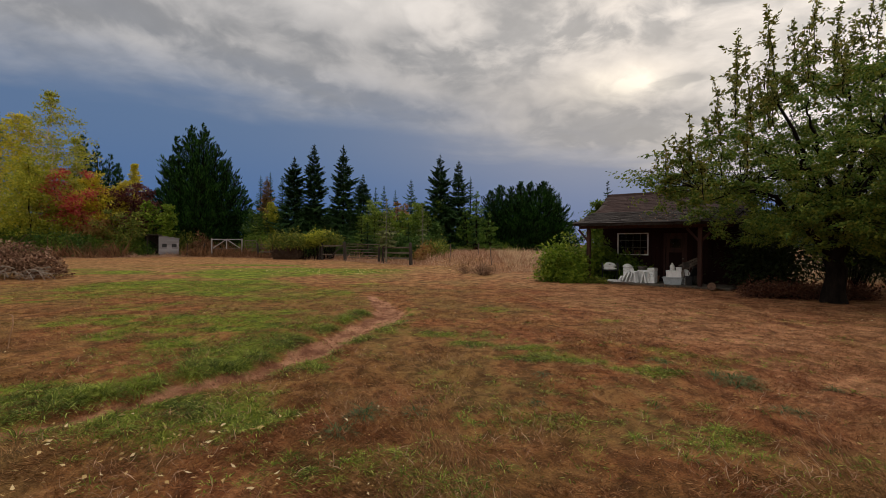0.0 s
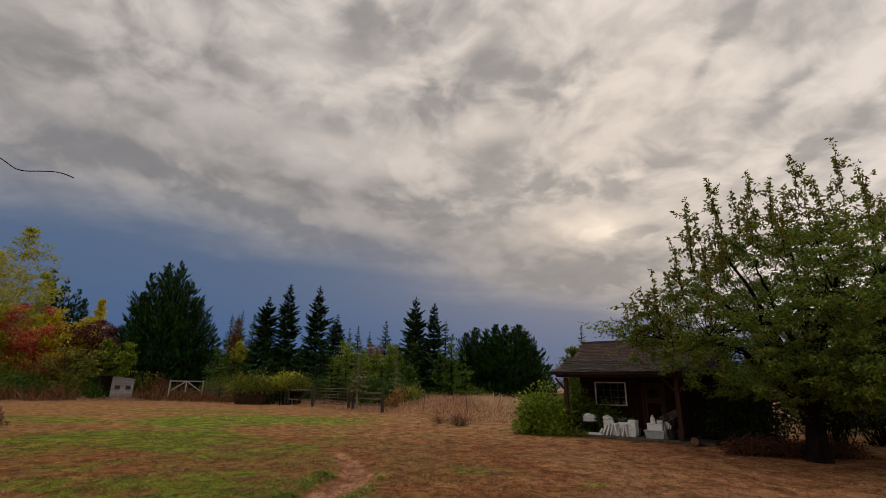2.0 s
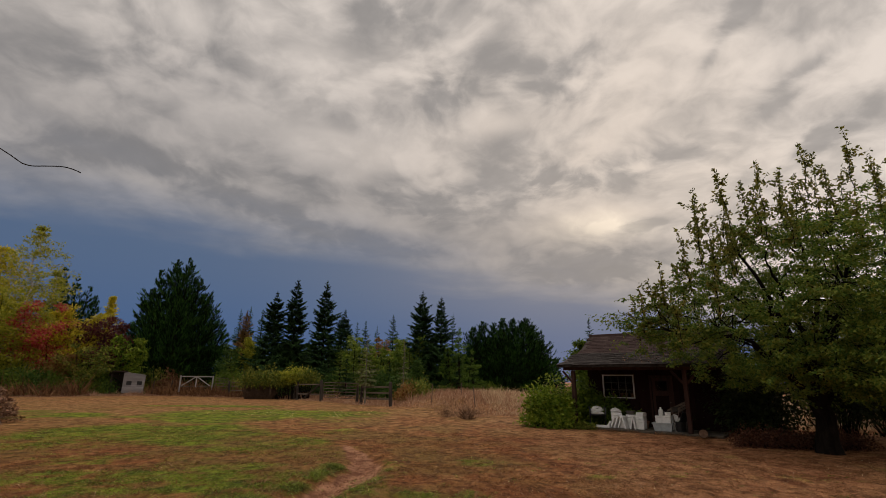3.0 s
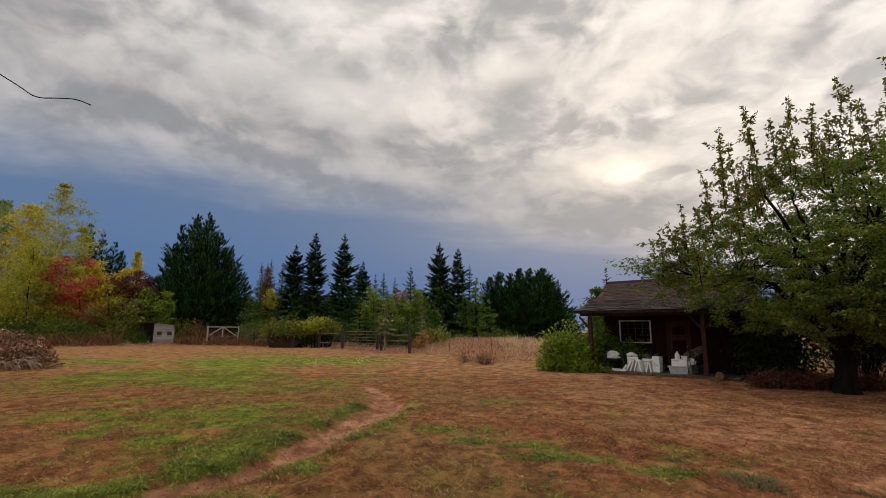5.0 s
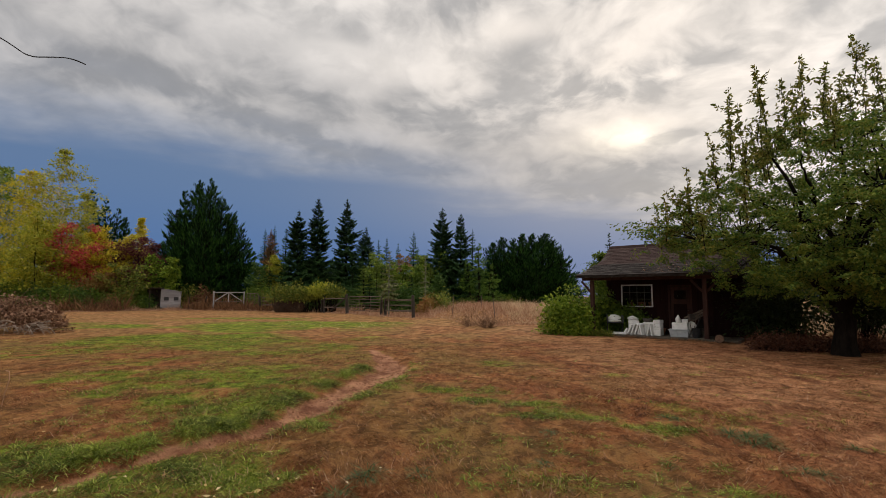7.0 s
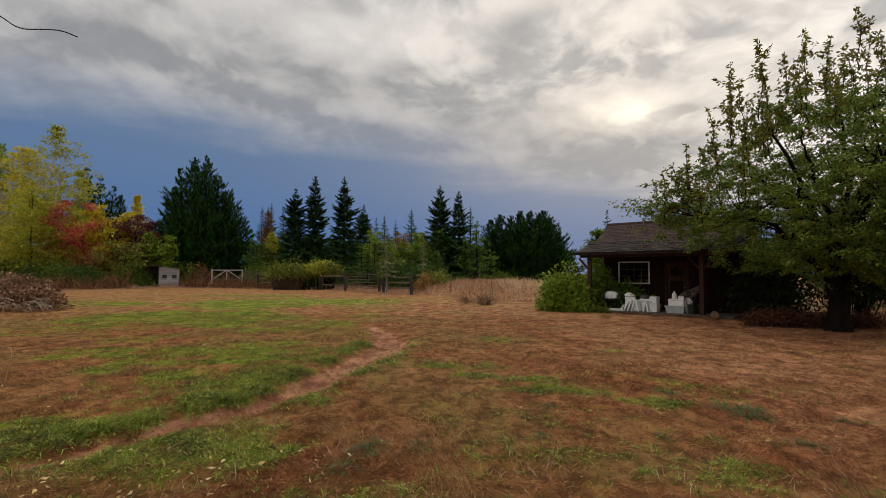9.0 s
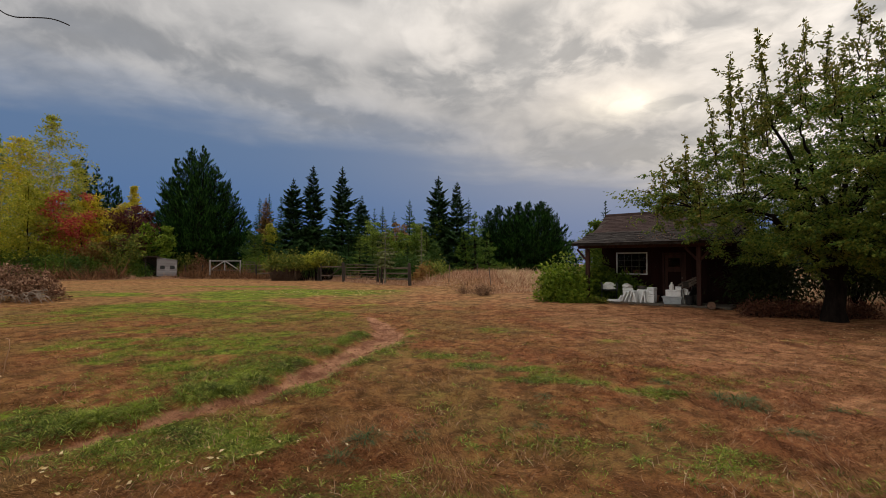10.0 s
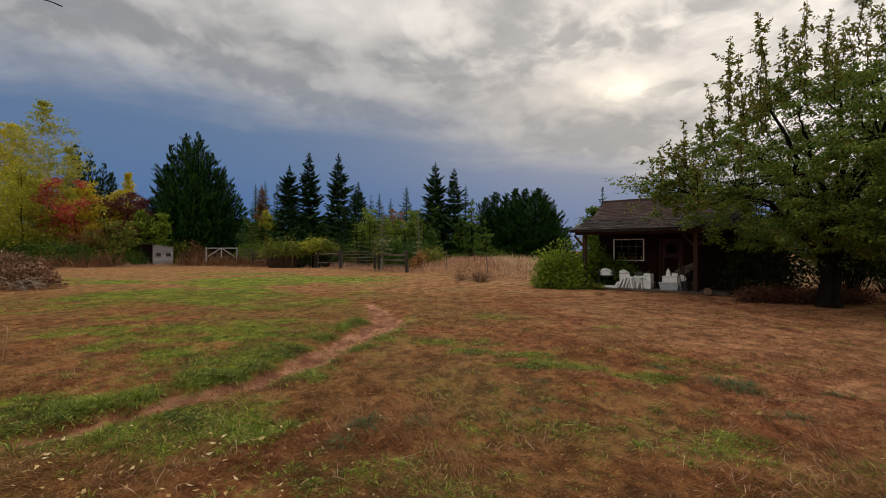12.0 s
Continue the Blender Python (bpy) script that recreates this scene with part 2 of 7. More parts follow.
def lawn_colours(nt):
    """Dry turf, green turf and the noise fields they share, by place on the lawn."""
    co = nt.nodes.new("ShaderNodeNewGeometry").outputs["Position"]
    mp = nt.nodes.new("ShaderNodeMapping")
    mp.inputs["Scale"].default_value = (1.0, 0.8, 0.0)
    link(nt, co, mp.inputs[0])
    co = mp.outputs[0]
    broad, mid = noise_node(nt, co, 0.30, 5, 0.6, 0.4), noise_node(nt, co, 1.5, 5, 0.65, 0.6)
    fine = noise_node(nt, co, 12, 6, 0.7, 0.5)
    ramp = nt.nodes.new("ShaderNodeValToRGB")
    link(nt, math_node(nt, "ADD", math_node(nt, "MULTIPLY", mid, 0.7), math_node(nt, "MULTIPLY", fine, 0.3)), ramp.inputs[0])
    e = ramp.color_ramp.elements
    e[0].position, e[0].color = 0.33, (*DRY[0], 1)
    e[1].position, e[1].color = 0.68, (*DRY[2], 1)
    k = e.new(0.5)
    k.color = (*DRY[1], 1)
    olive = mix_colour(nt, fine, (0.12, 0.064, 0.018), (0.31, 0.185, 0.062))
    dry = mix_colour(nt, smooth(nt, broad, 0.38, 0.62), ramp.outputs[0], olive)
    # paler matted thatch over the open ground before the cabin
    sep = nt.nodes.new("ShaderNodeSeparateXYZ")
    link(nt, co, sep.inputs[0])
    thatch = mix_colour(nt, smooth(nt, math_node(nt, "ADD", math_node(nt, "MULTIPLY", mid, 0.6), math_node(nt, "MULTIPLY", fine, 0.4)), 0.34, 0.66), (0.20, 0.074, 0.034), (0.54, 0.27, 0.14))
    dry = mix_colour(nt, math_node(nt, "MULTIPLY", smooth(nt, math_node(nt, "ADD", sep.outputs[0], math_node(nt, "MULTIPLY", broad, 3.0)), 3.2, 6.5), 0.75), dry, thatch)
    # bleached paler towards the fence
    pale = mix_colour(nt, smooth(nt, mid, 0.34, 0.66), (0.23, 0.115, 0.048), (0.45, 0.245, 0.108))
    dry = mix_colour(nt, math_node(nt, "MULTIPLY", smooth(nt, math_node(nt, "ADD", sep.outputs[1], math_node(nt, "MULTIPLY", broad, 8.0)), 14.0, 26.0), 0.6), dry, pale)
    green = mix_colour(nt, smooth(nt, math_node(nt, "ADD", math_node(nt, "MULTIPLY", mid, 0.6), math_node(nt, "MULTIPLY", fine, 0.4)), 0.33, 0.66), GREEN[0], GREEN[1])
    return co, mid, fine, dry, green


def grass_material(name, which, spread_by=(0.35, 1.75), pale=None):
    """Blades that take the colour of the turf where they stand, each a little lighter or darker."""
    m = bpy.data.materials.new(name)
    m.use_nodes = True
    nt = m.node_tree
    bsdf, out = nt.nodes["Principled BSDF"], nt.nodes["Material Output"]
    colour = lawn_colours(nt)[which]
    r = nt.nodes.new("ShaderNodeNewGeometry").outputs["Random Per Island"]
    if pale:
        colour = mix_colour(nt, math_node(nt, "MULTIPLY", smooth(nt, r, 0.7, 1.0), 0.8), colour, pale)
    colour = mix_colour(nt, 1.0, colour, mix_colour(nt, r, (spread_by[0],) * 3, (spread_by[1],) * 3), "MULTIPLY")
    link(nt, colour, bsdf.inputs["Base Color"])
    bsdf.inputs["Roughness"].default_value, bsdf.inputs["Specular IOR Level"].default_value = 0.7, 0.2
    t = nt.nodes.new("ShaderNodeBsdfTranslucent")
    link(nt, colour, t.inputs[0])
    mix = nt.nodes.new("ShaderNodeMixShader")
    mix.inputs[0].default_value = 0.3
    link(nt, bsdf.outputs[0], mix.inputs[1])
    link(nt, t.outputs[0], mix.inputs[2])
    link(nt, mix.outputs[0], out.inputs[0])
    return m


def ground_material():
    m = bpy.data.materials.new("lawn_soil")
    m.use_nodes = True
    nt = m.node_tree
    bsdf = nt.nodes["Principled BSDF"]
    co, mid, fine, dry, turf = lawn_colours(nt)
    tiny = noise_node(nt, co, 70, 4, 0.7)
    clump = noise_node(nt, co, 3.4, 6, 0.66, 0.8)
    soil = mix_colour(nt, smooth(nt, math_node(nt, "ADD", math_node(nt, "MULTIPLY", mid, 0.5), math_node(nt, "MULTIPLY", clump, 0.5)), 0.36, 0.64), (0.17, 0.066, 0.035), (0.52, 0.26, 0.145))
    at = nt.nodes.new("ShaderNodeAttribute")
    at.attribute_name = "green"
    wide = noise_node(nt, co, 0.55, 3, 0.5, 0.3)
    patchy = math_node(nt, "ADD", math_node(nt, "ADD", math_node(nt, "MULTIPLY", math_node(nt, "SUBTRACT", mid, 0.5), 0.35), math_node(nt, "MULTIPLY", math_node(nt, "SUBTRACT", fine, 0.5), 0.35)), math_node(nt, "MULTIPLY", math_node(nt, "SUBTRACT", wide, 0.5), 1.1))
    g = smooth(nt, math_node(nt, "ADD", at.outputs["Fac"], patchy), 0.08, 0.86)
    at2 = nt.nodes.new("ShaderNodeAttribute")
    at2.attribute_name = "bare"
    s = smooth(nt, math_node(nt, "ADD", at2.outputs["Fac"], math_node(nt, "MULTIPLY", math_node(nt, "SUBTRACT", fine, 0.5), 0.7)), 0.35, 0.75)
    # matted tufts over darker thatch, the shadow between tufts put into the colour too
    turf = mix_colour(nt, 1.0, mix_colour(nt, g, dry, turf), mix_colour(nt, smooth(nt, clump, 0.36, 0.60), (0.50, 0.46, 0.43), (1.28, 1.27, 1.25)), "MULTIPLY")
    colour = mix_colour(nt, s, turf, soil)
    colour = mix_colour(nt, 1.0, colour, mix_colour(nt, smooth(nt, tiny, 0.3, 0.7), (0.66, 0.66, 0.66), (1.34, 1.34, 1.34)), "MULTIPLY")
    link(nt, colour, bsdf.inputs["Base Color"])
    bsdf.inputs["Roughness"].default_value, bsdf.inputs["Specular IOR Level"].default_value = 0.95, 0.1
    b = nt.nodes.new("ShaderNodeBump")
    b.inputs["Strength"].default_value, b.inputs["Distance"].default_value = 1.0, 0.05
    link(nt, math_node(nt, "ADD", math_node(nt, "ADD", fine, math_node(nt, "MULTIPLY", clump, 1.0)), math_node(nt, "MULTIPLY", tiny, 0.5)), b.inputs["Height"])
    link(nt, b.outputs[0], bsdf.inputs["Normal"])
    return m


DRY = ((0.10, 0.033, 0.012), (0.265, 0.099, 0.037), (0.44, 0.225, 0.098))
GREEN = ((0.058, 0.083, 0.010), (0.232, 0.280, 0.026))
M_GROUND = ground_material()
M_GRASS = grass_material("green_grass", 4, (0.4, 1.6), (0.34, 0.36, 0.08))
M_DRYGRASS = grass_material("dry_grass", 3, (0.5, 1.4), (0.36, 0.19, 0.085))
M_STRAW = leaf_material("straw", [(0.20, 0.098, 0.056), (0.43, 0.245, 0.148), (0.68, 0.465, 0.315)], 0.25, 0.8, 0.55, 0.9)
M_FIELD = leaf_material("bleached_straw", [(0.36, 0.22, 0.12), (0.58, 0.41, 0.25), (0.74, 0.58, 0.38)], 0.3, 0.8)
M_FALLEN = leaf_material("fallen_leaf", [(0.36, 0.20, 0.07), (0.66, 0.46, 0.19), (0.85, 0.72, 0.48)], 0.2)
M_SOIL = material("dry_soil", [(0.13, 0.05, 0.027), (0.40, 0.19, 0.105)], 9, 0.95, 0.5, 60, island=0.5, spec=0.1)
M_BARK = material("bark", [(0.006, 0.0045, 0.0035), (0.02, 0.015, 0.012)], 8, 0.95, 0.8, 30, stretch=(1, 1, 0.3), spec=0.05)
M_BIRCH = material("pale_bark", [(0.30, 0.27, 0.23), (0.55, 0.51, 0.45)], 5, 0.9, 0.4, 20)
M_DEADWOOD = material("dead_wood", [(0.10, 0.088, 0.065), (0.24, 0.215, 0.165)], 6, 0.95, 0.4, 30)
M_PEAR = leaf_material("orchard_leaf", [(0.018, 0.045, 0.011), (0.080, 0.148, 0.026), (0.215, 0.265, 0.042), (0.32, 0.265, 0.06)], 0.44, 0.6, 0.5, 1.1)
M_SPRUCE = leaf_material("spruce_needle", [(0.004, 0.014, 0.005), (0.022, 0.056, 0.015), (0.095, 0.175, 0.045)], 0.16, 0.7)
M_CEDAR = leaf_material("cedar_spray", [(0.001, 0.005, 0.001), (0.007, 0.028, 0.005), (0.06, 0.155, 0.020)], 0.12, 0.7)
M_FIR = leaf_material("young_fir_needle", [(0.03, 0.08, 0.035), (0.08, 0.16, 0.07)], 0.2, 0.7)
M_YOUNGFIR = leaf_material("sapling_needle", [(0.05, 0.085, 0.015), (0.13, 0.19, 0.03), (0.26, 0.31, 0.06)], 0.3, 0.7)
M_YELLOW = leaf_material("yellow_leaf", [(0.22, 0.22, 0.018), (0.56, 0.48, 0.033), (0.80, 0.62, 0.055)], 0.4)
M_YELLOWGREEN = leaf_material("yellow_green_leaf", [(0.11, 0.14, 0.016), (0.35, 0.36, 0.038), (0.66, 0.56, 0.075)], 0.45, 0.6, 0.5, 0.6)
M_RED = leaf_material("red_leaf", [(0.22, 0.032, 0.03), (0.56, 0.08, 0.07), (0.72, 0.23, 0.16)], 0.45)
M_PLUM = leaf_material("plum_leaf", [(0.05, 0.016, 0.02), (0.13, 0.035, 0.035), (0.20, 0.09, 0.04)], 0.3)
M_RUST = leaf_material("rust_leaf", [(0.17, 0.075, 0.028), (0.32, 0.16, 0.055), (0.30, 0.23, 0.055)], 0.35)
M_SHRUB = leaf_material("shrub_leaf", [(0.030, 0.062, 0.008), (0.10, 0.16, 0.02), (0.22, 0.28, 0.035)], 0.35)
M_BRIGHT = leaf_material("bright_shrub_leaf", [(0.03, 0.065, 0.008), (0.155, 0.235, 0.02), (0.42, 0.46, 0.06)], 0.4, 0.6, 0.5, 2.2)
# leaf colour darkened to carry the shade below the fruit tree
M_SHADELEAF = leaf_material("shaded_hedge_leaf", [(0.012, 0.022, 0.008), (0.03, 0.045, 0.012), (0.05, 0.06, 0.02)], 0.2)
M_DARKBRAMBLE = leaf_material("bramble_leaf", [(0.018, 0.045, 0.010), (0.055, 0.11, 0.02), (0.12, 0.18, 0.035)], 0.25)
M_THICKET = leaf_material("thicket_leaf", [(0.040, 0.080, 0.012), (0.165, 0.24, 0.028), (0.36, 0.40, 0.06)], 0.35)
M_CYPRESS = leaf_material("cypress_spray", [(0.022, 0.060, 0.010), (0.085, 0.16, 0.022), (0.22, 0.31, 0.045)], 0.2, 0.7)
M_SHOOT = leaf_material("shoot_leaf", [(0.04, 0.055, 0.012), (0.15, 0.165, 0.028), (0.32, 0.25, 0.06)], 0.5)
M_DARKWEED = leaf_material("dark_weed_leaf", [(0.03, 0.052, 0.018), (0.085, 0.12, 0.042), (0.19, 0.21, 0.085)], 0.25)
M_DEADFIR = leaf_material("dying_fir_needle", [(0.07, 0.085, 0.03), (0.16, 0.18, 0.07), (0.30, 0.29, 0.14)], 0.25, 0.8)
M_VINE = leaf_material("vine_leaf", [(0.045, 0.070, 0.012), (0.14, 0.175, 0.03), (0.40, 0.35, 0.06)], 0.35)
M_PILELEAF = leaf_material("heap_leaf", [(0.05, 0.022, 0.014), (0.17, 0.08, 0.045), (0.60, 0.38, 0.25)], 0.25)
M_PALEWOOD = material("barkless_wood", [(0.16, 0.115, 0.085), (0.38, 0.30, 0.235)], 6, 0.9, 0.4, 30)
M_REDDEAD = leaf_material("dead_stem_leaf", [(0.04, 0.016, 0.010), (0.10, 0.040, 0.025), (0.24, 0.11, 0.065)], 0.15)
M_TWIG = material("twig", [(0.05, 0.024, 0.012), (0.16, 0.083, 0.042), (0.38, 0.24, 0.14)], 8, 0.95, 0.3, 40, island=0.6)
M_STUMP = material("matted_stem", [(0.035, 0.020, 0.012), (0.10, 0.058, 0.034)], 5, 0.95, 0.6, 30, island=0.5)
M_SIDING = material("brown_siding", [(0.009, 0.0035, 0.003), (0.028, 0.010, 0.008)], 5, 0.9, 0.5, 30, random_mix=0.4, stretch=(1, 1, 0.2), spec=0.1)
M_POST = material("stained_post", [(0.024, 0.0095, 0.007), (0.062, 0.025, 0.017)], 6, 0.85, 0.5, 35, stretch=(1, 1, 0.2))
M_SHINGLE = material("brown_shingle", [(0.034, 0.021, 0.019), (0.062, 0.040, 0.036), (0.105, 0.074, 0.066)], 7, 0.95, 0.7, 90, random_mix=0.35, spec=0.12)
M_OLDSHINGLE = material("grey_old_shingle", [(0.018, 0.014, 0.013), (0.042, 0.034, 0.031), (0.090, 0.077, 0.070)], 7, 0.95, 0.7, 90, random_mix=0.45, spec=0.12)
M_EAVE = material("old_eave_board", [(0.016, 0.012, 0.010), (0.05, 0.042, 0.037)], 9, 0.95, 0.6, 40, stretch=(0.5, 1, 1), spec=0.1)
M_ROOFDECK = material("roof_deck", [(0.05, 0.04, 0.035), (0.09, 0.07, 0.06)], 6, 0.95)
M_FASCIA = material("grey_fascia", [(0.05, 0.042, 0.037), (0.13, 0.113, 0.102)], 6, 0.9, 0.4, 40, stretch=(0.3, 1, 1))
M_WHITEPAINT = material("white_paint", [(0.58, 0.56, 0.52), (0.78, 0.77, 0.74)], 7, 0.7, 0.3, 40)
M_GATEPAINT = material("worn_gate_paint", [(0.18, 0.17, 0.16), (0.36, 0.34, 0.32)], 6, 0.9, 0.5, 40, random_mix=0.3)
M_WEED = leaf_material("brown_weed", [(0.06, 0.027, 0.014), (0.17, 0.082, 0.040), (0.34, 0.19, 0.09)], 0.2, 0.8)
M_WEATHERED = material("weathered_white_board", [(0.14, 0.125, 0.125), (0.36, 0.335, 0.335)], 6, 0.9, 0.5, 40, random_mix=0.4, stretch=(0.3, 1, 1))
M_FENCE = material("fence_wood", [(0.02, 0.015, 0.012), (0.065, 0.05, 0.04)], 6, 0.95, 0.6, 40, stretch=(1, 1, 0.25))
M_RAIL = material("rail_wood", [(0.07, 0.052, 0.04), (0.17, 0.13, 0.10)], 6, 0.95, 0.5, 40, stretch=(0.3, 1, 1))
M_STEEL = material("rusty_steel", [(0.10, 0.062, 0.045), (0.22, 0.165, 0.135)], 9, 0.7, 0.3, 50, metal=0.4)
M_CONCRETE = material("porch_concrete", [(0.055, 0.043, 0.033), (0.13, 0.105, 0.08)], 4, 0.95, 0.4, 40)
M_PLASTIC = material("white_plastic", [(0.66, 0.65, 0.62), (0.80, 0.79, 0.77)], 5, 0.5, 0.1, 30)
M_FOAM = material("white_foam", [(0.68, 0.67, 0.65), (0.82, 0.81, 0.80)], 5, 0.9, 0.2, 60)
M_TOTE = material("grey_tote", [(0.34, 0.37, 0.39), (0.46, 0.49, 0.51)], 5, 0.45, 0.1, 30)
M_BLACK = material("black_plastic", [(0.012, 0.012, 0.013), (0.03, 0.03, 0.03)], 5, 0.5, 0.1, 30)
M_TERRACOTTA = material("terracotta", [(0.20, 0.085, 0.05), (0.34, 0.16, 0.10)], 6, 0.9, 0.3, 40)
M_LOG = material("cut_log", [(0.13, 0.075, 0.05), (0.25, 0.15, 0.10)], 8, 0.9, 0.3, 40)
M_GLASS = glass_material("old_glass")
M_INSIDE = material("dim_plaster", [(0.03, 0.025, 0.02), (0.05, 0.04, 0.035)], 3, 0.95)
M_WIRE = material("black_wire", [(0.01, 0.01, 0.012), (0.02, 0.02, 0.022)], 5, 0.6, 0.0)


# ---------------------------------------------------------------- mesh helpers
rng = np.random.default_rng(7)


def mesh_of(name, v, f, mat):
    """A mesh from arrays: vertices and quads (or triangles)."""
    v, f = np.asarray(v, np.float32), np.asarray(f, np.int32)
    me = bpy.data.meshes.new(name)
    me.vertices.add(len(v))
    me.vertices.foreach_set("co", v.ravel())
    me.loops.add(f.size)
    me.loops.foreach_set("vertex_index", f.ravel())
    me.polygons.add(len(f))
    me.polygons.foreach_set("loop_start", np.arange(len(f), dtype=np.int32) * f.shape[1])
    me.update(calc_edges=True)
    me.materials.append(mat)
    return me


class Pieces:
    """Gathers quads of many loose pieces."""

    def __init__(self):
        self.v, self.f, self.n = [], [], 0

    def add(self, v, f):
        self.v.append(np.asarray(v, float).reshape(-1, 3))
        self.f.append(np.asarray(f, int).reshape(-1, 4) + self.n)
        self.n += len(self.v[-1])

    def leaves(self, p, d, side, length, width, curl=0.15):
        """Folded pointed leaves from p along d."""
        p, d, side = (np.asarray(a, float) for a in (p, d, side))
        d = d / np.linalg.norm(d, axis=1, keepdims=True)
        side = side - (side * d).sum(1, keepdims=True) * d
        side /= np.linalg.norm(side, axis=1, keepdims=True) + 1e-9
        up = np.cross(side, d)
        ln, wd = np.broadcast_to(length, len(p))[:, None], np.broadcast_to(width, len(p))[:, None]
        mid = p + d * ln * 0.45 + up * curl * wd
        tip = p + d * ln - up * curl * ln * 0.6
        v = np.stack([p, mid + side * wd / 2, tip, mid - side * wd / 2], 1)
        self.add(v, np.arange(len(p) * 4).reshape(-1, 4))

    def tube(self, pts, radii, sides=6):
        pts, radii = np.asarray(pts, float), np.broadcast_to(radii, len(pts))
        t = np.gradient(pts, axis=0)
        t /= np.linalg.norm(t, axis=1, keepdims=True) + 1e-9
        ref = np.array([0.31, 0.95, 0.05]) if abs(t[0, 2]) > 0.7 else np.array([0, 0, 1.0])
        a = np.cross(t, ref)
        a /= np.linalg.norm(a, axis=1, keepdims=True) + 1e-9
        b = np.cross(t, a)
        ang = np.linspace(0, 2 * np.pi, sides, endpoint=False)
        ring = pts[:, None] + radii[:, None, None] * (np.cos(ang)[None, :, None] * a[:, None] + np.sin(ang)[None, :, None] * b[:, None])
        k = len(pts)
        i, j = np.meshgrid(np.arange(k - 1), np.arange(sides), indexing="ij")
        q = np.stack([i * sides + j, i * sides + (j + 1) % sides, (i + 1) * sides + (j + 1) % sides, (i + 1) * sides + j], -1).reshape(-1, 4)
        self.add(ring.reshape(-1, 3), q)

    def mesh(self, name, mat):
        return mesh_of(name, np.concatenate(self.v), np.concatenate(self.f), mat)


def thing(name, m=None, label="", category="", group="", kind=""):
    ob = new(name)
    ob.empty_display_size = 0.2
    if m is not None:
        ob.matrix_basis = m
    return tagged(ob, label, category, group, kind)


def part(name, data, mat, parent, label=""):
    """One mesh object under a thing or a part. data: a bmesh, Pieces or a mesh."""
    if isinstance(data, Pieces):
        me = data.mesh(name, mat)
    elif isinstance(data, bmesh.types.BMesh):
        me = bpy.data.meshes.new(name)
        data.to_mesh(me)
        data.free()
        me.materials.append(mat)
    else:
        me = data
    ob = new(name, me)
    ob.parent = parent
    return tagged(ob, label)


def box(x0, x1, y0, y1, z0, z1, bevel=0.008, bm=None):
    own = bm is None
    bm = bm or bmesh.new()
    m = Matrix.LocRotScale(((x0 + x1) / 2, (y0 + y1) / 2, (z0 + z1) / 2), None, (abs(x1 - x0), abs(y1 - y0), abs(z1 - z0)))
    r = bmesh.ops.create_cube(bm, size=1, matrix=m)
    if bevel:
        vs = set(r["verts"])
        es = [e for e in bm.edges if e.verts[0] in vs and e.verts[1] in vs]
        bmesh.ops.bevel(bm, geom=es, offset=bevel, segments=1, affect="EDGES")
    return bm


def beam(a, b, w, h, bevel=0.006, bm=None):
    """A squared timber from a to b."""
    a, b = Vector(a), Vector(b)
    d = b - a
    own = box(-w / 2, w / 2, -h / 2, h / 2, 0, d.length, bevel)
    own.transform(Matrix.Translation(a) @ d.to_track_quat("Z", "Y").to_matrix().to_4x4())
    if bm is None:
        return own
    me = bpy.data.meshes.new("tmp")
    own.to_mesh(me)
    own.free()
    bm.from_mesh(me)
    bpy.data.meshes.remove(me)
    return bm


def lathe(profile, sides=20):
    """A turned form round z from (radius, height) pairs."""
    bm = bmesh.new()
    rings = [[bm.verts.new((r * math.cos(a), r * math.sin(a), z)) for a in (2 * math.pi * i / sides for i in range(sides))] for r, z in profile]
    for lo, hi in zip(rings, rings[1:]):
        for i in range(sides):
            bm.faces.new((lo[i], lo[(i + 1) % sides], hi[(i + 1) % sides], hi[i]))
    bm.faces.new(list(reversed(rings[0])))
    bm.faces.new(rings[-1])
    return bm


def value_noise(x, y, seed=0):
    """Smooth random field of unit cells, 0 to 1."""
    xi, yi = np.floor(x).astype(np.int64), np.floor(y).astype(np.int64)
    fx, fy = x - xi, y - yi
    fx, fy = fx * fx * (3 - 2 * fx), fy * fy * (3 - 2 * fy)

    def h(a, b):
        n = (a * 374761393 + b * 668265263 + seed * 974711) & 0x7FFFFFFF
        n = ((n ^ (n >> 13)) * 1274126177) & 0x7FFFFFFF
        return ((n ^ (n >> 16)) & 0xFFFF) / 65535.0
    return (h(xi, yi) * (1 - fx) + h(xi + 1, yi) * fx) * (1 - fy) + (h(xi, yi + 1) * (1 - fx) + h(xi + 1, yi + 1) * fx) * fy


def fbm(x, y, octaves=4, seed=0):
    total, amp, norm = 0, 1.0, 0
    for o in range(octaves):
        total, norm = total + amp * value_noise(x * 2**o, y * 2**o, seed + o * 17), norm + amp
        amp *= 0.5
    return total / norm


# ---------------------------------------------------------------- ground
TRAIL = np.array([(-4.6, 2.9), (-3.82, 3.85), (-3.27, 4.68), (-2.93, 5.40), (-2.40, 5.98), (-2.13, 6.72), (-1.90, 8.1), (-1.55, 9.6), (-1.28, 11.0), (-1.75, 12.9), (-2.3, 14.3)])
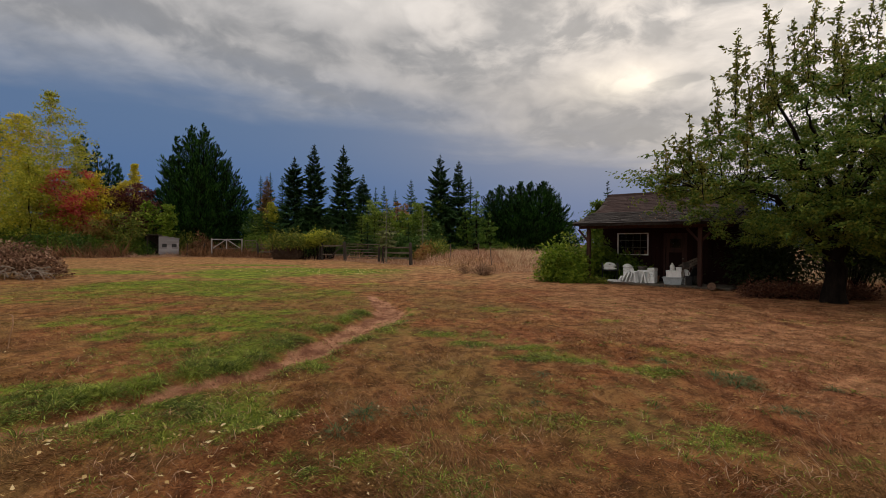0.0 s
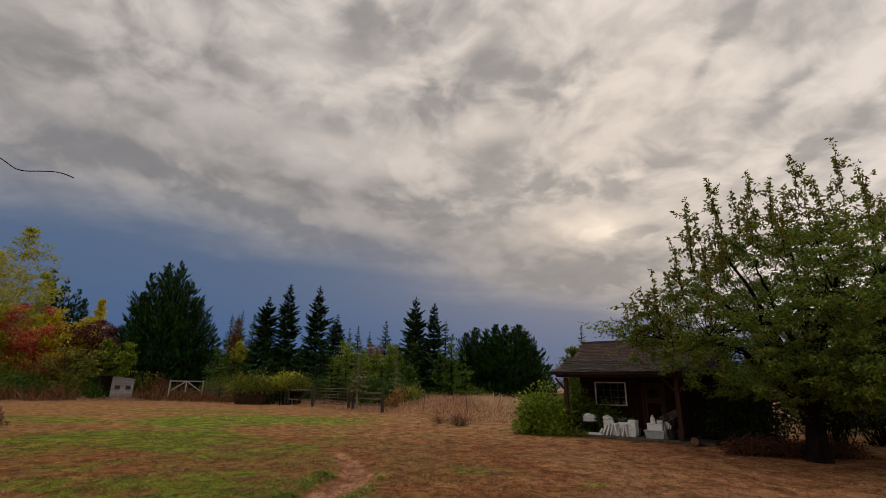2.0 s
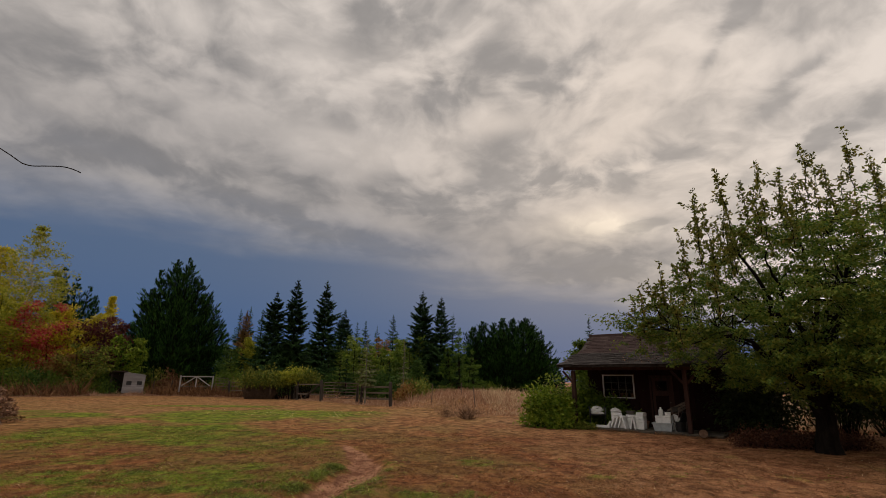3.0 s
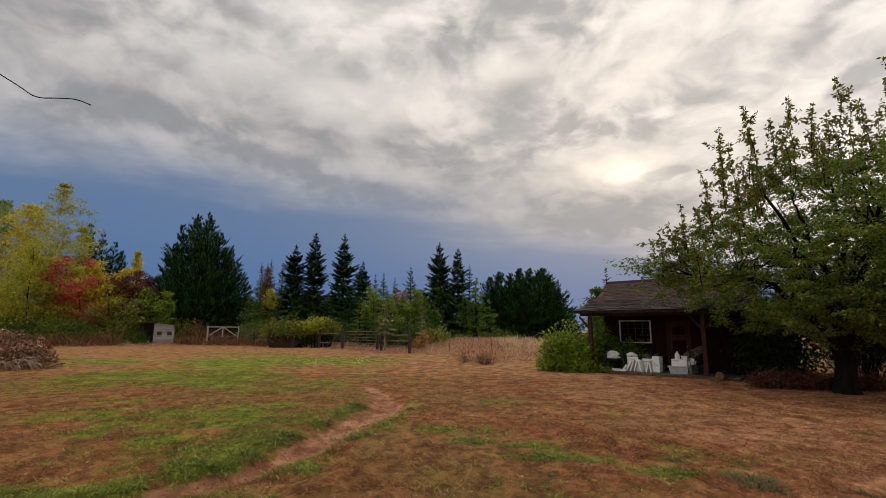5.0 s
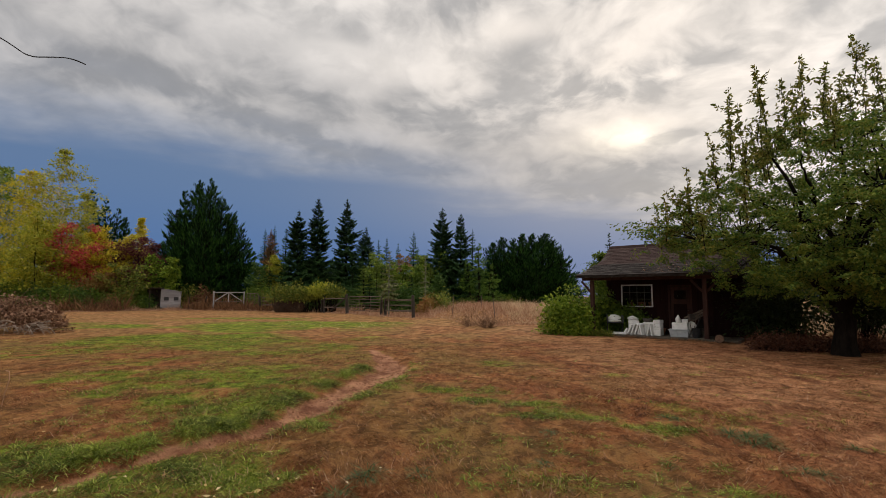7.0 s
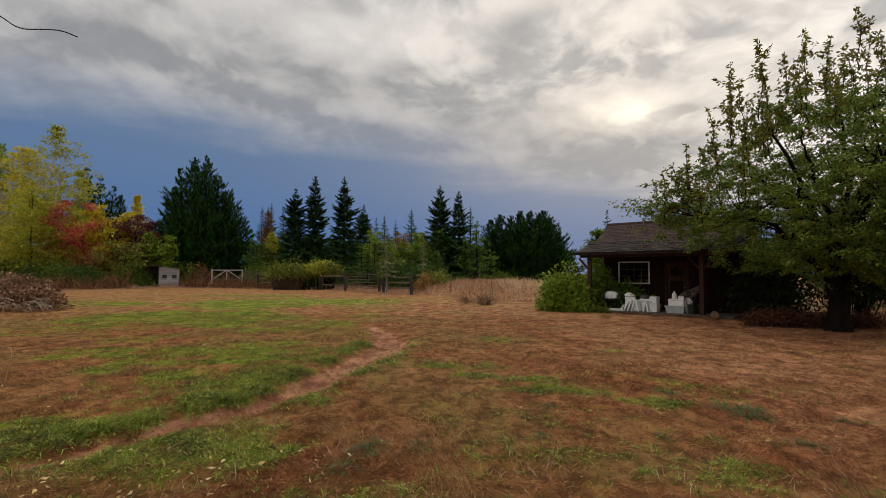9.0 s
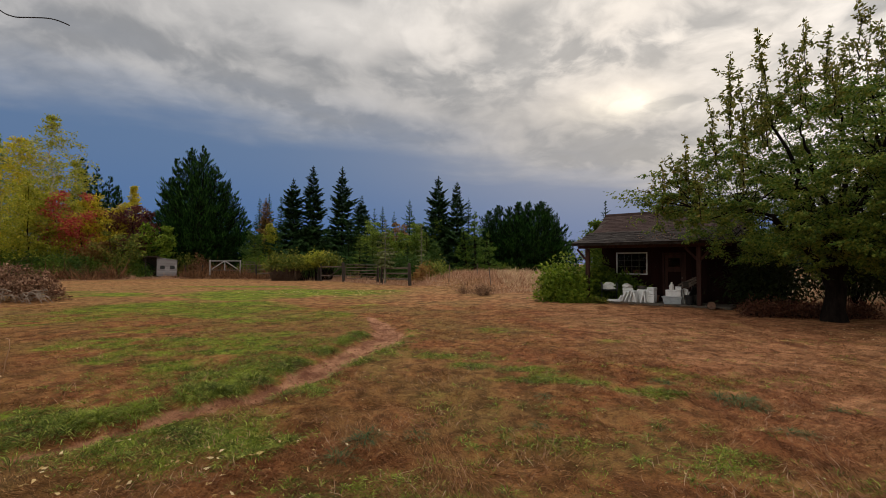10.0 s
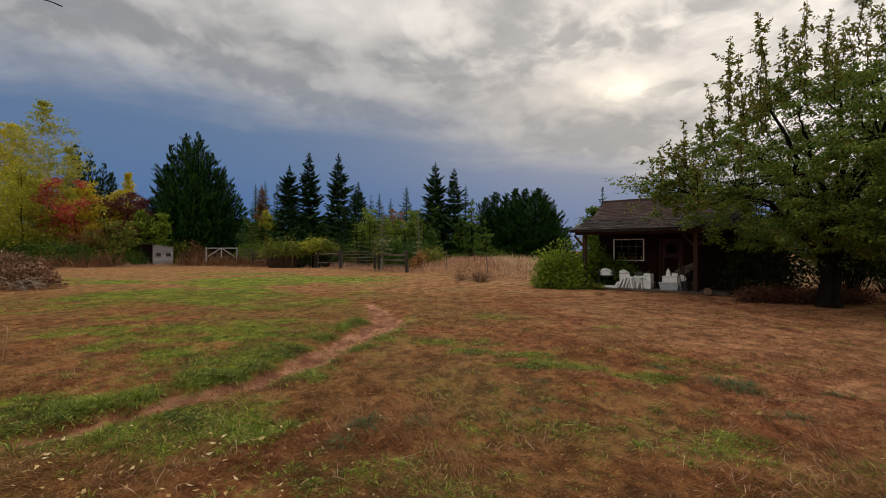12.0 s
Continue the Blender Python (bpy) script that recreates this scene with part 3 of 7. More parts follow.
# worn trail: reach from its middle line, and how far along
def trail_distance(x, y):
    best, where = np.full(np.shape(x), 1e9), np.zeros(np.shape(x))
    for i, (a, b) in enumerate(zip(TRAIL, TRAIL[1:])):
        d = b - a
        t = np.clip(((x - a[0]) * d[0] + (y - a[1]) * d[1]) / (d @ d), 0, 1)
        r = np.hypot(x - a[0] - t * d[0], y - a[1] - t * d[1])
        where = np.where(r < best, i + t, where)
        best = np.minimum(best, r)
    return best, where


def trail_width(where):
    return np.interp(where, [0, 2, 5, 7, 8, 10], [0.22, 0.20, 0.25, 0.34, 0.36, 0.13])


def bare(x, y):
    r, w = trail_distance(x, y)
    r = r + (fbm(x * 2.2, y * 2.2, 3, 5) - 0.5) * 0.3
    b = np.clip(1.5 - r / trail_width(w), 0, 1)
    spots = np.clip((fbm(x * 0.5 + 9, y * 0.5, 4, 31) - 0.66) * 8, 0, 1) * np.clip((40 - y) / 10, 0, 1)
    return np.maximum(b, 0.3 * spots)


def height(x, y):
    x, y = np.asarray(x, float), np.asarray(y, float)
    r, w = trail_distance(x, y)
    near = np.clip((30 - np.hypot(x, y)) / 20, 0, 1)
    close = np.clip((18 - np.hypot(x, y)) / 12, 0, 1)
    z = (fbm(x * 0.3, y * 0.3, 3, 3) - 0.5) * 0.10 * near + (fbm(x * 2.0, y * 2.0, 3, 8) - 0.5) * 0.075 * close
    z += (fbm(x * 5.0, y * 5.0, 2, 18) - 0.5) * 0.05 * close
    z -= 0.17 * np.exp(-(r / (trail_width(w) * 1.25)) ** 2) * np.clip((14 - y) / 3, 0, 1)
    # the field behind the stakes lies a little higher
    rise = np.clip((y - 26.5) / 13, 0, 1) * np.clip((x + 2.8) / 3.2, 0, 1) * np.clip((10.5 - x) / 3, 0, 1)
    return z + 0.55 * rise * rise * (3 - 2 * rise)


GREEN_NEAR = [(-3.9, 5.1, 0.7, 0.25), (-2.2, 4.35, 0.75, 0.5), (-2.75, 4.0, 0.5, 0.25), (-2.75, 7.4, 0.8, 0.5), (-3.3, 6.8, 1.1, 0.7),
              (0.26, 8.3, 0.6, 0.22), (0.5, 7.5, 0.35, 0.2), (1.35, 6.65, 0.42, 0.2), (1.9, 6.42, 0.25, 0.16), (1.25, 7.2, 0.3, 0.15), (2.45, 6.1, 0.3, 0.16), (2.75, 5.95, 0.22, 0.14)]
# thin grass growing through the dry turf
WISPY = [(-0.85, 3.15, 0.5, 0.25), (-0.34, 3.4, 0.5, 0.3), (-1.3, 3.3, 0.4, 0.3), (0.1, 3.1, 0.5, 0.2), (2.32, 3.8, 0.55, 0.3), (1.98, 4.55, 0.7, 0.4), (0.45, 4.25, 0.55, 0.6), (3.2, 6.3, 0.8, 0.5), (1.0, 5.3, 0.8, 0.5), (2.4, 3.82, 0.25, 0.2), (2.3, 3.9, 0.3, 0.25), (1.6, 4.2, 0.6, 0.3)]
GREEN_FAR = [(-17.0, 24.7, 1.3, 1.0), (-11.3, 17.6, 1.7, 2.0), (-7.9, 17.0, 1.5, 2.2), (-11.5, 25.7, 2.0, 2.5), (-6.9, 26.6, 3.4, 2.4), (-9.6, 22.5, 1.9, 1.3), (-10.9, 13.2, 0.95, 0.9), (-6.3, 9.4, 1.2, 0.7), (-4.4, 9.3, 2.0, 1.3), (-14, 33, 4, 1.0), (1.15, 11.6, 0.35, 0.5)]


def green(x, y):
    g = np.zeros(np.shape(x))
    for cx, cy, rx, ry in GREEN_NEAR + GREEN_FAR:
        g = np.maximum(g, np.clip(1.45 - np.hypot((x - cx) / rx, (y - cy) / ry) * 0.85, 0, 1))
    wob = fbm(x * 0.9 + 3, y * 0.9, 5, 21)
    fleck = np.clip((fbm(x * 2.6, y * 2.6, 3, 25) - 0.36) * 3.2, 0, 1)
    left = np.clip((-(x + 1.2) - 0.0 * y) / 2.5, 0, 1) * np.clip((34 - y) / 8, 0, 1)
    g = g * (0.62 + 0.8 * wob) + left * np.clip(0.25 + (0.35 * wob + 0.65 * fbm(x * 0.34 + 5, y * 0.30, 3, 27) - 0.46) * 2.8, 0, 1) + 0.5 * np.clip((wob - 0.53) * 4, 0, 1) * np.clip((16 - y) / 6, 0, 1)
    return np.clip(g, 0, 1) * np.maximum(0.3 + 0.7 * fleck, np.clip((y - 10) / 8, 0, 0.7)) * (1 - bare(x, y))


def spread(lo, hi, step, far, growth=1.07, behind=1.07):
    mid = np.arange(lo, hi, step)
    out, s, v = [], step, hi
    while v < far:
        out.append(v)
        s *= growth
        v += s
    back, s, v = [], step, lo
    while v > -far:
        s *= behind
        v -= s
        back.append(v)
    return np.array(back[::-1] + list(mid) + out)


def build_ground():
    xs, ys = spread(-7, 7, 0.1, 1800), spread(2, 14, 0.1, 1800, 1.04, 1.3)
    x, y = np.meshgrid(xs, ys)
    x, y = x.ravel(), y.ravel()
    n, k = len(xs), len(ys)
    i, j = np.meshgrid(np.arange(k - 1), np.arange(n - 1), indexing="ij")
    a = (i * n + j).ravel()
    me = mesh_of("ground", np.stack([x, y, height(x, y)], 1), np.stack([a, a + 1, a + n + 1, a + n], 1), M_GROUND)
    me.polygons.foreach_set("use_smooth", np.ones(len(me.polygons), bool))
    for name, values in (("green", green(x, y)), ("bare", bare(x, y))):
        me.attributes.new(name, "FLOAT", "POINT").data.foreach_set("value", values.astype(np.float32))
    tagged(new("ground", me), "reddish dry lawn with green patches and bare soil", "ground", kind="structure")


build_ground()


# ---------------------------------------------------------------- the cabin
CABIN = pose(6.08, 20.3, 0, 0, 0, -39.3)  # x runs along the porch, y to the back
EAVE_Y, BREAK_Y, RIDGE_Y, BACK_Y = -0.42, 1.6, 3.05, 5.0
EAVE_Z, BREAK_Z, RIDGE_Z, BACK_Z = 2.47, 3.03, 3.88, 2.45
WALL_Y, LEN_0, LEN_1 = 1.6, 0.0, 5.3
WIN = (0.70, 1.92, 1.21, 2.07)
DOOR = (2.63, 3.41, 0.14, 2.05)


def slab(y0, z0, y1, z1, x0, x1, thick):
    """A sloped deck between two lines along x."""
    bm = bmesh.new()
    vs = [bm.verts.new(p) for p in ((x0, y0, z0), (x1, y0, z0), (x1, y1, z1), (x0, y1, z1), (x0, y0, z0 - thick), (x1, y0, z0 - thick), (x1, y1, z1 - thick), (x0, y1, z1 - thick))]
    for q in ((0, 1, 2, 3), (7, 6, 5, 4), (0, 4, 5, 1), (1, 5, 6, 2), (2, 6, 7, 3), (3, 7, 4, 0)):
        bm.faces.new([vs[i] for i in q])
    return bm


def shingles(parent, y0, z0, y1, z1, x0, x1, course=0.155, width=0.30, mat=None, rough=0.0):
    run = math.hypot(y1 - y0, z1 - z0)
    tilt = math.degrees(math.atan2(z1 - z0, y1 - y0))
    kinds = []
    for k in range(4):
        w = width * (0.82, 0.93, 1.0, 0.88)[k]
        bm = box(0, w - 0.008, 0, course * 1.35, 0, 0.012, 0)
        me = bpy.data.meshes.new("shingle")
        bm.to_mesh(me)
        bm.free()
        me.materials.append(mat or M_SHINGLE)
        kinds.append((me, w))
    rnd = random.Random(3)
    rows = int(run / course)
    for r in range(rows):
        x = x0 - rnd.random() * width * 0.6
        while x < x1 - 0.1:
            me, w = rnd.choice(kinds)
            if x > x0 - 0.06:
                s = r * course - 0.03 + rnd.uniform(-0.008, 0.008) - rough * rnd.random()
                ob = part("shingle", me, None, parent)
                ob.matrix_basis = pose(x, y0, z0, tilt) @ pose(0, s, 0.014 + rnd.uniform(0, 0.006 + rough * 0.3), -3.2, rnd.uniform(-20, 20) * rough, rnd.uniform(-0.7, 0.7) * (1 + 40 * rough))
            x += w


def build_cabin():
    h = thing("cabin", CABIN, "dark brown wooden cabin with shingled porch roof", "cabin")
    # porch slab
    part("porch_floor", box(-0.25, LEN_1, -0.18, WALL_Y, -0.05, 0.08, 0.015), M_CONCRETE, h, "worn grey concrete porch slab")
    # walls: backing panels round the openings
    x0, x1, z0, z1 = WIN
    d0, d1, e0, e1 = DOOR
    T = 0.12
    front = bmesh.new()
    for a, b, lo, hi in ((LEN_0, x0, 0, 2.9), (x0, x1, 0, z0), (x0, x1, z1, 2.9), (x1, d0, 0, 2.9), (d0, d1, e1, 2.9), (d1, LEN_1, 0, 2.9)):
        box(a, b, WALL_Y, WALL_Y + T, lo, hi, 0, front)
    wall = part("front_wall", front, M_SIDING, h, "dark red-brown vertical board wall")
    x = LEN_0
    rnd = random.Random(5)
    while x < LEN_1 - 0.05:
        w = min(rnd.uniform(0.15, 0.21), LEN_1 - x)
        cuts = [(0.14, 2.88)]
        for a, b, lo, hi in (WIN, DOOR):
            if x < b + 0.04 and x + w > a - 0.04:
                cuts = [c for s in cuts for c in ((s[0], min(s[1], lo - 0.04)), (max(s[0], hi + 0.04), s[1])) if c[1] - c[0] > 0.05]
        for lo, hi in cuts:
            part("board", box(x + 0.004, x + w - 0.004, WALL_Y - 0.024, WALL_Y - 0.002, lo, hi, 0.004), M_SIDING, wall)
        x += w
    for name, xa in (("side_wall", LEN_0), ("side_wall", LEN_1 - T)):
        bm = bmesh.new()
        prof = [(WALL_Y + T, 0), (4.75, 0), (4.75, 2.55), (RIDGE_Y, RIDGE_Z - 0.12), (WALL_Y + T, 2.9)]
        fa, fb = [bm.verts.new((xa, y, z)) for y, z in prof], [bm.verts.new((xa + T, y, z)) for y, z in prof]
        bm.faces.new(fa), bm.faces.new(fb[::-1])
        for i in range(5):
            bm.faces.new((fa[i], fb[i], fb[(i + 1) % 5], fa[(i + 1) % 5]))
        bmesh.ops.recalc_face_normals(bm, faces=bm.faces)
        part(name, bm, M_SIDING, h)
    part("back_wall", box(LEN_0 + T, LEN_1 - T, 4.63, 4.75, 0, 2.55, 0), M_SIDING, h)
    part("floor", box(LEN_0 + T, LEN_1 - T, WALL_Y + T, 4.63, 0.02, 0.12, 0), M_INSIDE, h)
    # window
    win = part("window", box(x0 - 0.05, x0, WALL_Y - 0.05, WALL_Y + 0.02, z0 - 0.05, z1 + 0.05, 0.006), M_WHITEPAINT, h, "white-framed window with small panes")
    frame_bm = box(x1, x1 + 0.05, WALL_Y - 0.05, WALL_Y + 0.02, z0 - 0.05, z1 + 0.05, 0.006)
    box(x0, x1, WALL_Y - 0.05, WALL_Y + 0.02, z1, z1 + 0.05, 0.006, frame_bm)
    part("window_frame", frame_bm, M_WHITEPAINT, win)
    part("window_sill", box(x0 - 0.06, x1 + 0.06, WALL_Y - 0.08, WALL_Y + 0.02, z0 - 0.05, z0 - 0.005, 0.008), M_WHITEPAINT, win)
    cols, rows = 4, 3
    for i in range(1, cols):
        x = x0 + (x1 - x0) * i / cols
        part("muntin", box(x - 0.011, x + 0.011, WALL_Y + 0.01, WALL_Y + 0.035, z0, z1, 0.003), M_FASCIA, win)
    for j in range(1, rows):
        z = z0 + (z1 - z0) * j / rows
        part("muntin", box(x0, x1, WALL_Y + 0.012, WALL_Y + 0.033, z - 0.011, z + 0.011, 0.003), M_FASCIA, win)
    for i in range(cols):
        for j in range(rows):
            xa, za = x0 + (x1 - x0) * i / cols, z0 + (z1 - z0) * j / rows
            p = part("pane", box(xa + 0.01, xa + (x1 - x0) / cols - 0.01, WALL_Y + 0.02, WALL_Y + 0.025, za + 0.01, za + (z1 - z0) / rows - 0.01, 0), M_GLASS, win)
            p.visible_shadow = False
    part("inner_sill", box(x0, x1, WALL_Y + 0.04, WALL_Y + 0.30, z0 - 0.03, z0, 0.004), M_FASCIA, win)
    # door
    door = part("door", box(d0 + 0.03, d1 - 0.03, WALL_Y + 0.01, WALL_Y + 0.05, e0, e1 - 0.04, 0.006), M_POST, h, "brown panelled door with a small pane")
    trim = box(d0 - 0.06, d0 + 0.02, WALL_Y - 0.03, WALL_Y + 0.03, e0, e1 + 0.04, 0.005)
    box(d1 - 0.02, d1 + 0.06, WALL_Y - 0.03, WALL_Y + 0.03, e0, e1 + 0.04, 0.005, trim)
    box(d0 + 0.02, d1 - 0.02, WALL_Y - 0.03, WALL_Y + 0.03, e1 - 0.03, e1 + 0.04, 0.005, trim)
    part("door_frame", trim, M_POST, door)
    part("door_pane", box(d0 + 0.17, d1 - 0.17, WALL_Y - 0.002, WALL_Y + 0.009, 1.50, 1.86, 0.003), M_GLASS, door)
    part("lower_panel", box(d0 + 0.14, d1 - 0.14, WALL_Y - 0.006, WALL_Y + 0.009, 0.30, 1.30, 0.006), M_SIDING, door)
    part("handle", lathe([(0.012, 0), (0.012, 0.03), (0.028, 0.04), (0.022, 0.06)], 10), M_STEEL, door).matrix_basis = pose(d1 - 0.09, WALL_Y + 0.01, 1.05, 90)
    # posts, beam and braces
    for x in (0.0, 4.26):
        p = part("porch_post", box(x - 0.075, x + 0.075, -0.075, 0.075, 0.08, 2.26, 0.012), M_POST, h)
        for s in (-1, 1):
            if x > 1 or s < 0:
                part("brace", beam((x + s * 0.06, 0, 1.78), (x + s * 0.46, 0, 2.24), 0.07, 0.08), M_POST, p)
    part("porch_beam", box(-0.42, LEN_1, -0.07, 0.07, 2.27, 2.45, 0.01), M_POST, h)
    for i in range(10):
        x = -0.3 + i * 0.6
        part("rafter", slab(EAVE_Y + 0.06, EAVE_Z - 0.045, BREAK_Y - 0.05, BREAK_Z - 0.045, x, x + 0.05, 0.10), M_POST, h)
    part("fascia", box(-0.5, LEN_1 + 0.3, EAVE_Y - 0.03, EAVE_Y + 0.005, EAVE_Z - 0.10, EAVE_Z + 0.006, 0.006), M_EAVE, h, "weathered dark fascia board")
    # roofs
    r1 = part("porch_roof", slab(EAVE_Y, EAVE_Z, BREAK_Y, BREAK_Z, -0.48, LEN_1 + 0.28, 0.04), M_ROOFDECK, h, "low brown shingled porch roof")
    r2 = part("main_roof", slab(BREAK_Y, BREAK_Z, RIDGE_Y, RIDGE_Z, -0.35, LEN_1 + 0.28, 0.06), M_ROOFDECK, h, "steep brown shingled roof")
    part("back_roof", slab(BACK_Y, BACK_Z, RIDGE_Y, RIDGE_Z, -0.35, LEN_1 + 0.28, 0.06), M_SHINGLE, h)
    part("ridge_cap", beam((-0.37, RIDGE_Y, RIDGE_Z + 0.015), (LEN_1 + 0.3, RIDGE_Y, RIDGE_Z + 0.015), 0.06, 0.2), M_SHINGLE, h)
    part("rake_board", slab(BREAK_Y, BREAK_Z - 0.01, RIDGE_Y, RIDGE_Z - 0.01, -0.38, -0.352, 0.11), M_EAVE, h)
    part("rake_board", slab(EAVE_Y, EAVE_Z - 0.01, BREAK_Y, BREAK_Z - 0.01, -0.51, -0.482, 0.09), M_EAVE, h)
    shingles(r1, EAVE_Y - 0.02, EAVE_Z, BREAK_Y, BREAK_Z, -0.48, LEN_1 + 0.28, 0.19, 0.40, M_OLDSHINGLE, 0.05)
    shingles(r2, BREAK_Y, BREAK_Z, RIDGE_Y, RIDGE_Z, -0.35, LEN_1 + 0.28, 0.15, 0.40)


build_cabin()


def on_porch(x, y, turn=0, z=0.081, tilt=0, lean=0):
    return CABIN @ pose(x, y, z, tilt, lean, turn)


def hull(points, mat_name="form", smooth_it=False):
    bm = bmesh.new()
    for p in points:
        bm.verts.new(p)
    bmesh.ops.convex_hull(bm, input=bm.verts)
    return bm


def lumpy(rx, ry, rz, seed, amp=0.18, cuts=3, flat=True):
    """A crumpled soft form resting on z = 0."""
    bm = bmesh.new()
    bmesh.ops.create_icosphere(bm, subdivisions=cuts, radius=1)
    for v in bm.verts:
        n = noise.noise(v.co * 1.7 + Vector((seed * 3.1, 0, 0))) + 0.5 * noise.noise(v.co * 4.0 + Vector((0, seed * 2.3, 0)))
        v.co = v.co * (1 + amp * n)
        v.co.x *= rx
        v.co.y *= ry
        v.co.z = max(v.co.z, -0.75) * rz
    low = min(v.co.z for v in bm.verts)
    for v in bm.verts:
        v.co.z -= low
    return bm


def jug(m):
    j = thing("plastic_jug", m, "white plastic jug standing on the porch", "jug", "white jugs on the porch")
    body = part("body", lathe([(0.10, 0), (0.13, 0.02), (0.13, 0.22), (0.10, 0.30), (0.045, 0.36), (0.045, 0.40)], 16), M_PLASTIC, j)
    part("cap", lathe([(0.05, 0.40), (0.05, 0.43), (0.04, 0.435)], 14), M_PLASTIC, body)
    p = Pieces()
    p.tube([(0.05, 0, 0.36), (0.12, 0, 0.36), (0.15, 0, 0.28), (0.13, 0, 0.20)], 0.014, 6)
    part("handle", p, M_PLASTIC, j)
    return j


def foam_panel(m, w, h, t):
    p = thing("foam_sheet", m, "white foam sheet leaning on the porch pile", "foam sheet", "foam sheets on the porch")
    bm = box(-w / 2, w / 2, -t / 2, t / 2, 0, h, 0.015)
    part("slab", bm, M_FOAM, p)
    return p


def storage_tote():
    t = thing("storage_tote", on_porch(3.26, 0.35, 6), "grey plastic storage tote with lid on the porch", "storage tote")
    bm = hull([(sx * (0.34 if z else 0.29), sy * (0.22 if z else 0.18), z) for sx in (-1, 1) for sy in (-1, 1) for z in (0, 0.25)])
    part("body", bm, M_TOTE, t)
    part("lid", box(-0.37, 0.37, -0.245, 0.245, 0.25, 0.285, 0.012), M_TOTE, t)
    return t


def foam_box(m, w, d, h, label):
    b = thing("foam_box", m, label, "foam box", "foam boxes on the tote")
    part("body", box(-w / 2, w / 2, -d / 2, d / 2, 0, h * 0.78, 0.015), M_FOAM, b)
    part("lid", box(-w / 2 - 0.008, w / 2 + 0.008, -d / 2 - 0.008, d / 2 + 0.008, h * 0.785, h, 0.015), M_FOAM, b)


def lawn_chair(m, label, seat_mat, frame_mat):
    c = thing("garden_chair", m, label, "chair")
    part("seat", box(-0.24, 0.24, -0.22, 0.22, 0.38, 0.42, 0.02), frame_mat, c)
    bm = lumpy(0.22, 0.17, 0.06, 4, 0.35)
    bm.transform(pose(0, -0.02, 0.42))
    part("cushion", bm, seat_mat, c, "crumpled white cushion")
    bm = lumpy(0.23, 0.06, 0.15, 8, 0.3)
    bm.transform(pose(0, 0.22, 0.44, -14))
    part("backrest", bm, seat_mat, c)
    for sx in (-1, 1):
        for sy in (-1, 1):
            p = Pieces()
            p.tube([(sx * 0.27, sy * 0.26, 0), (sx * 0.25, -sy * 0.16, 0.40)], 0.014, 6)
            part("leg", p, frame_mat, c)
        p = Pieces()
        p.tube([(sx * 0.26, -0.24, 0.40), (sx * 0.27, -0.25, 0.62), (sx * 0.27, 0.0, 0.66), (sx * 0.26, 0.28, 0.64)], 0.03, 6)
        part("armrest", p, frame_mat, c)


def folded_chair(m):
    c = thing("folding_chair", m, "folded dark folding chair leaning among boxes", "folding chair")
    for sx in (-1, 1):
        for lean in (-0.22, 0.16):
            p = Pieces()
            p.tube([(sx * 0.22, 0, 0), (sx * 0.22, lean, 0.85)], 0.013, 6)
            part("leg", p, M_STEEL, c)
    bm = box(-0.21, 0.21, -0.02, 0.02, 0, 0.38, 0.015)
    bm.transform(pose(0, -0.14, 0.35, 28))
    part("seat", bm, M_BLACK, c)
    bm = box(-0.21, 0.21, -0.012, 0.012, 0, 0.2, 0.01)
    bm.transform(pose(0, 0.12, 0.66, -12))
    part("backrest", bm, M_FASCIA, c)


def planter(m, name, r, h, mat, label):
    p = thing(name, m, label, "plant pot")
    part("pot", lathe([(r * 0.7, 0), (r, h * 0.85), (r * 1.1, h * 0.86), (r * 1.1, h), (r * 0.95, h), (r * 0.9, h * 0.9)], 16), mat, p)
    return p


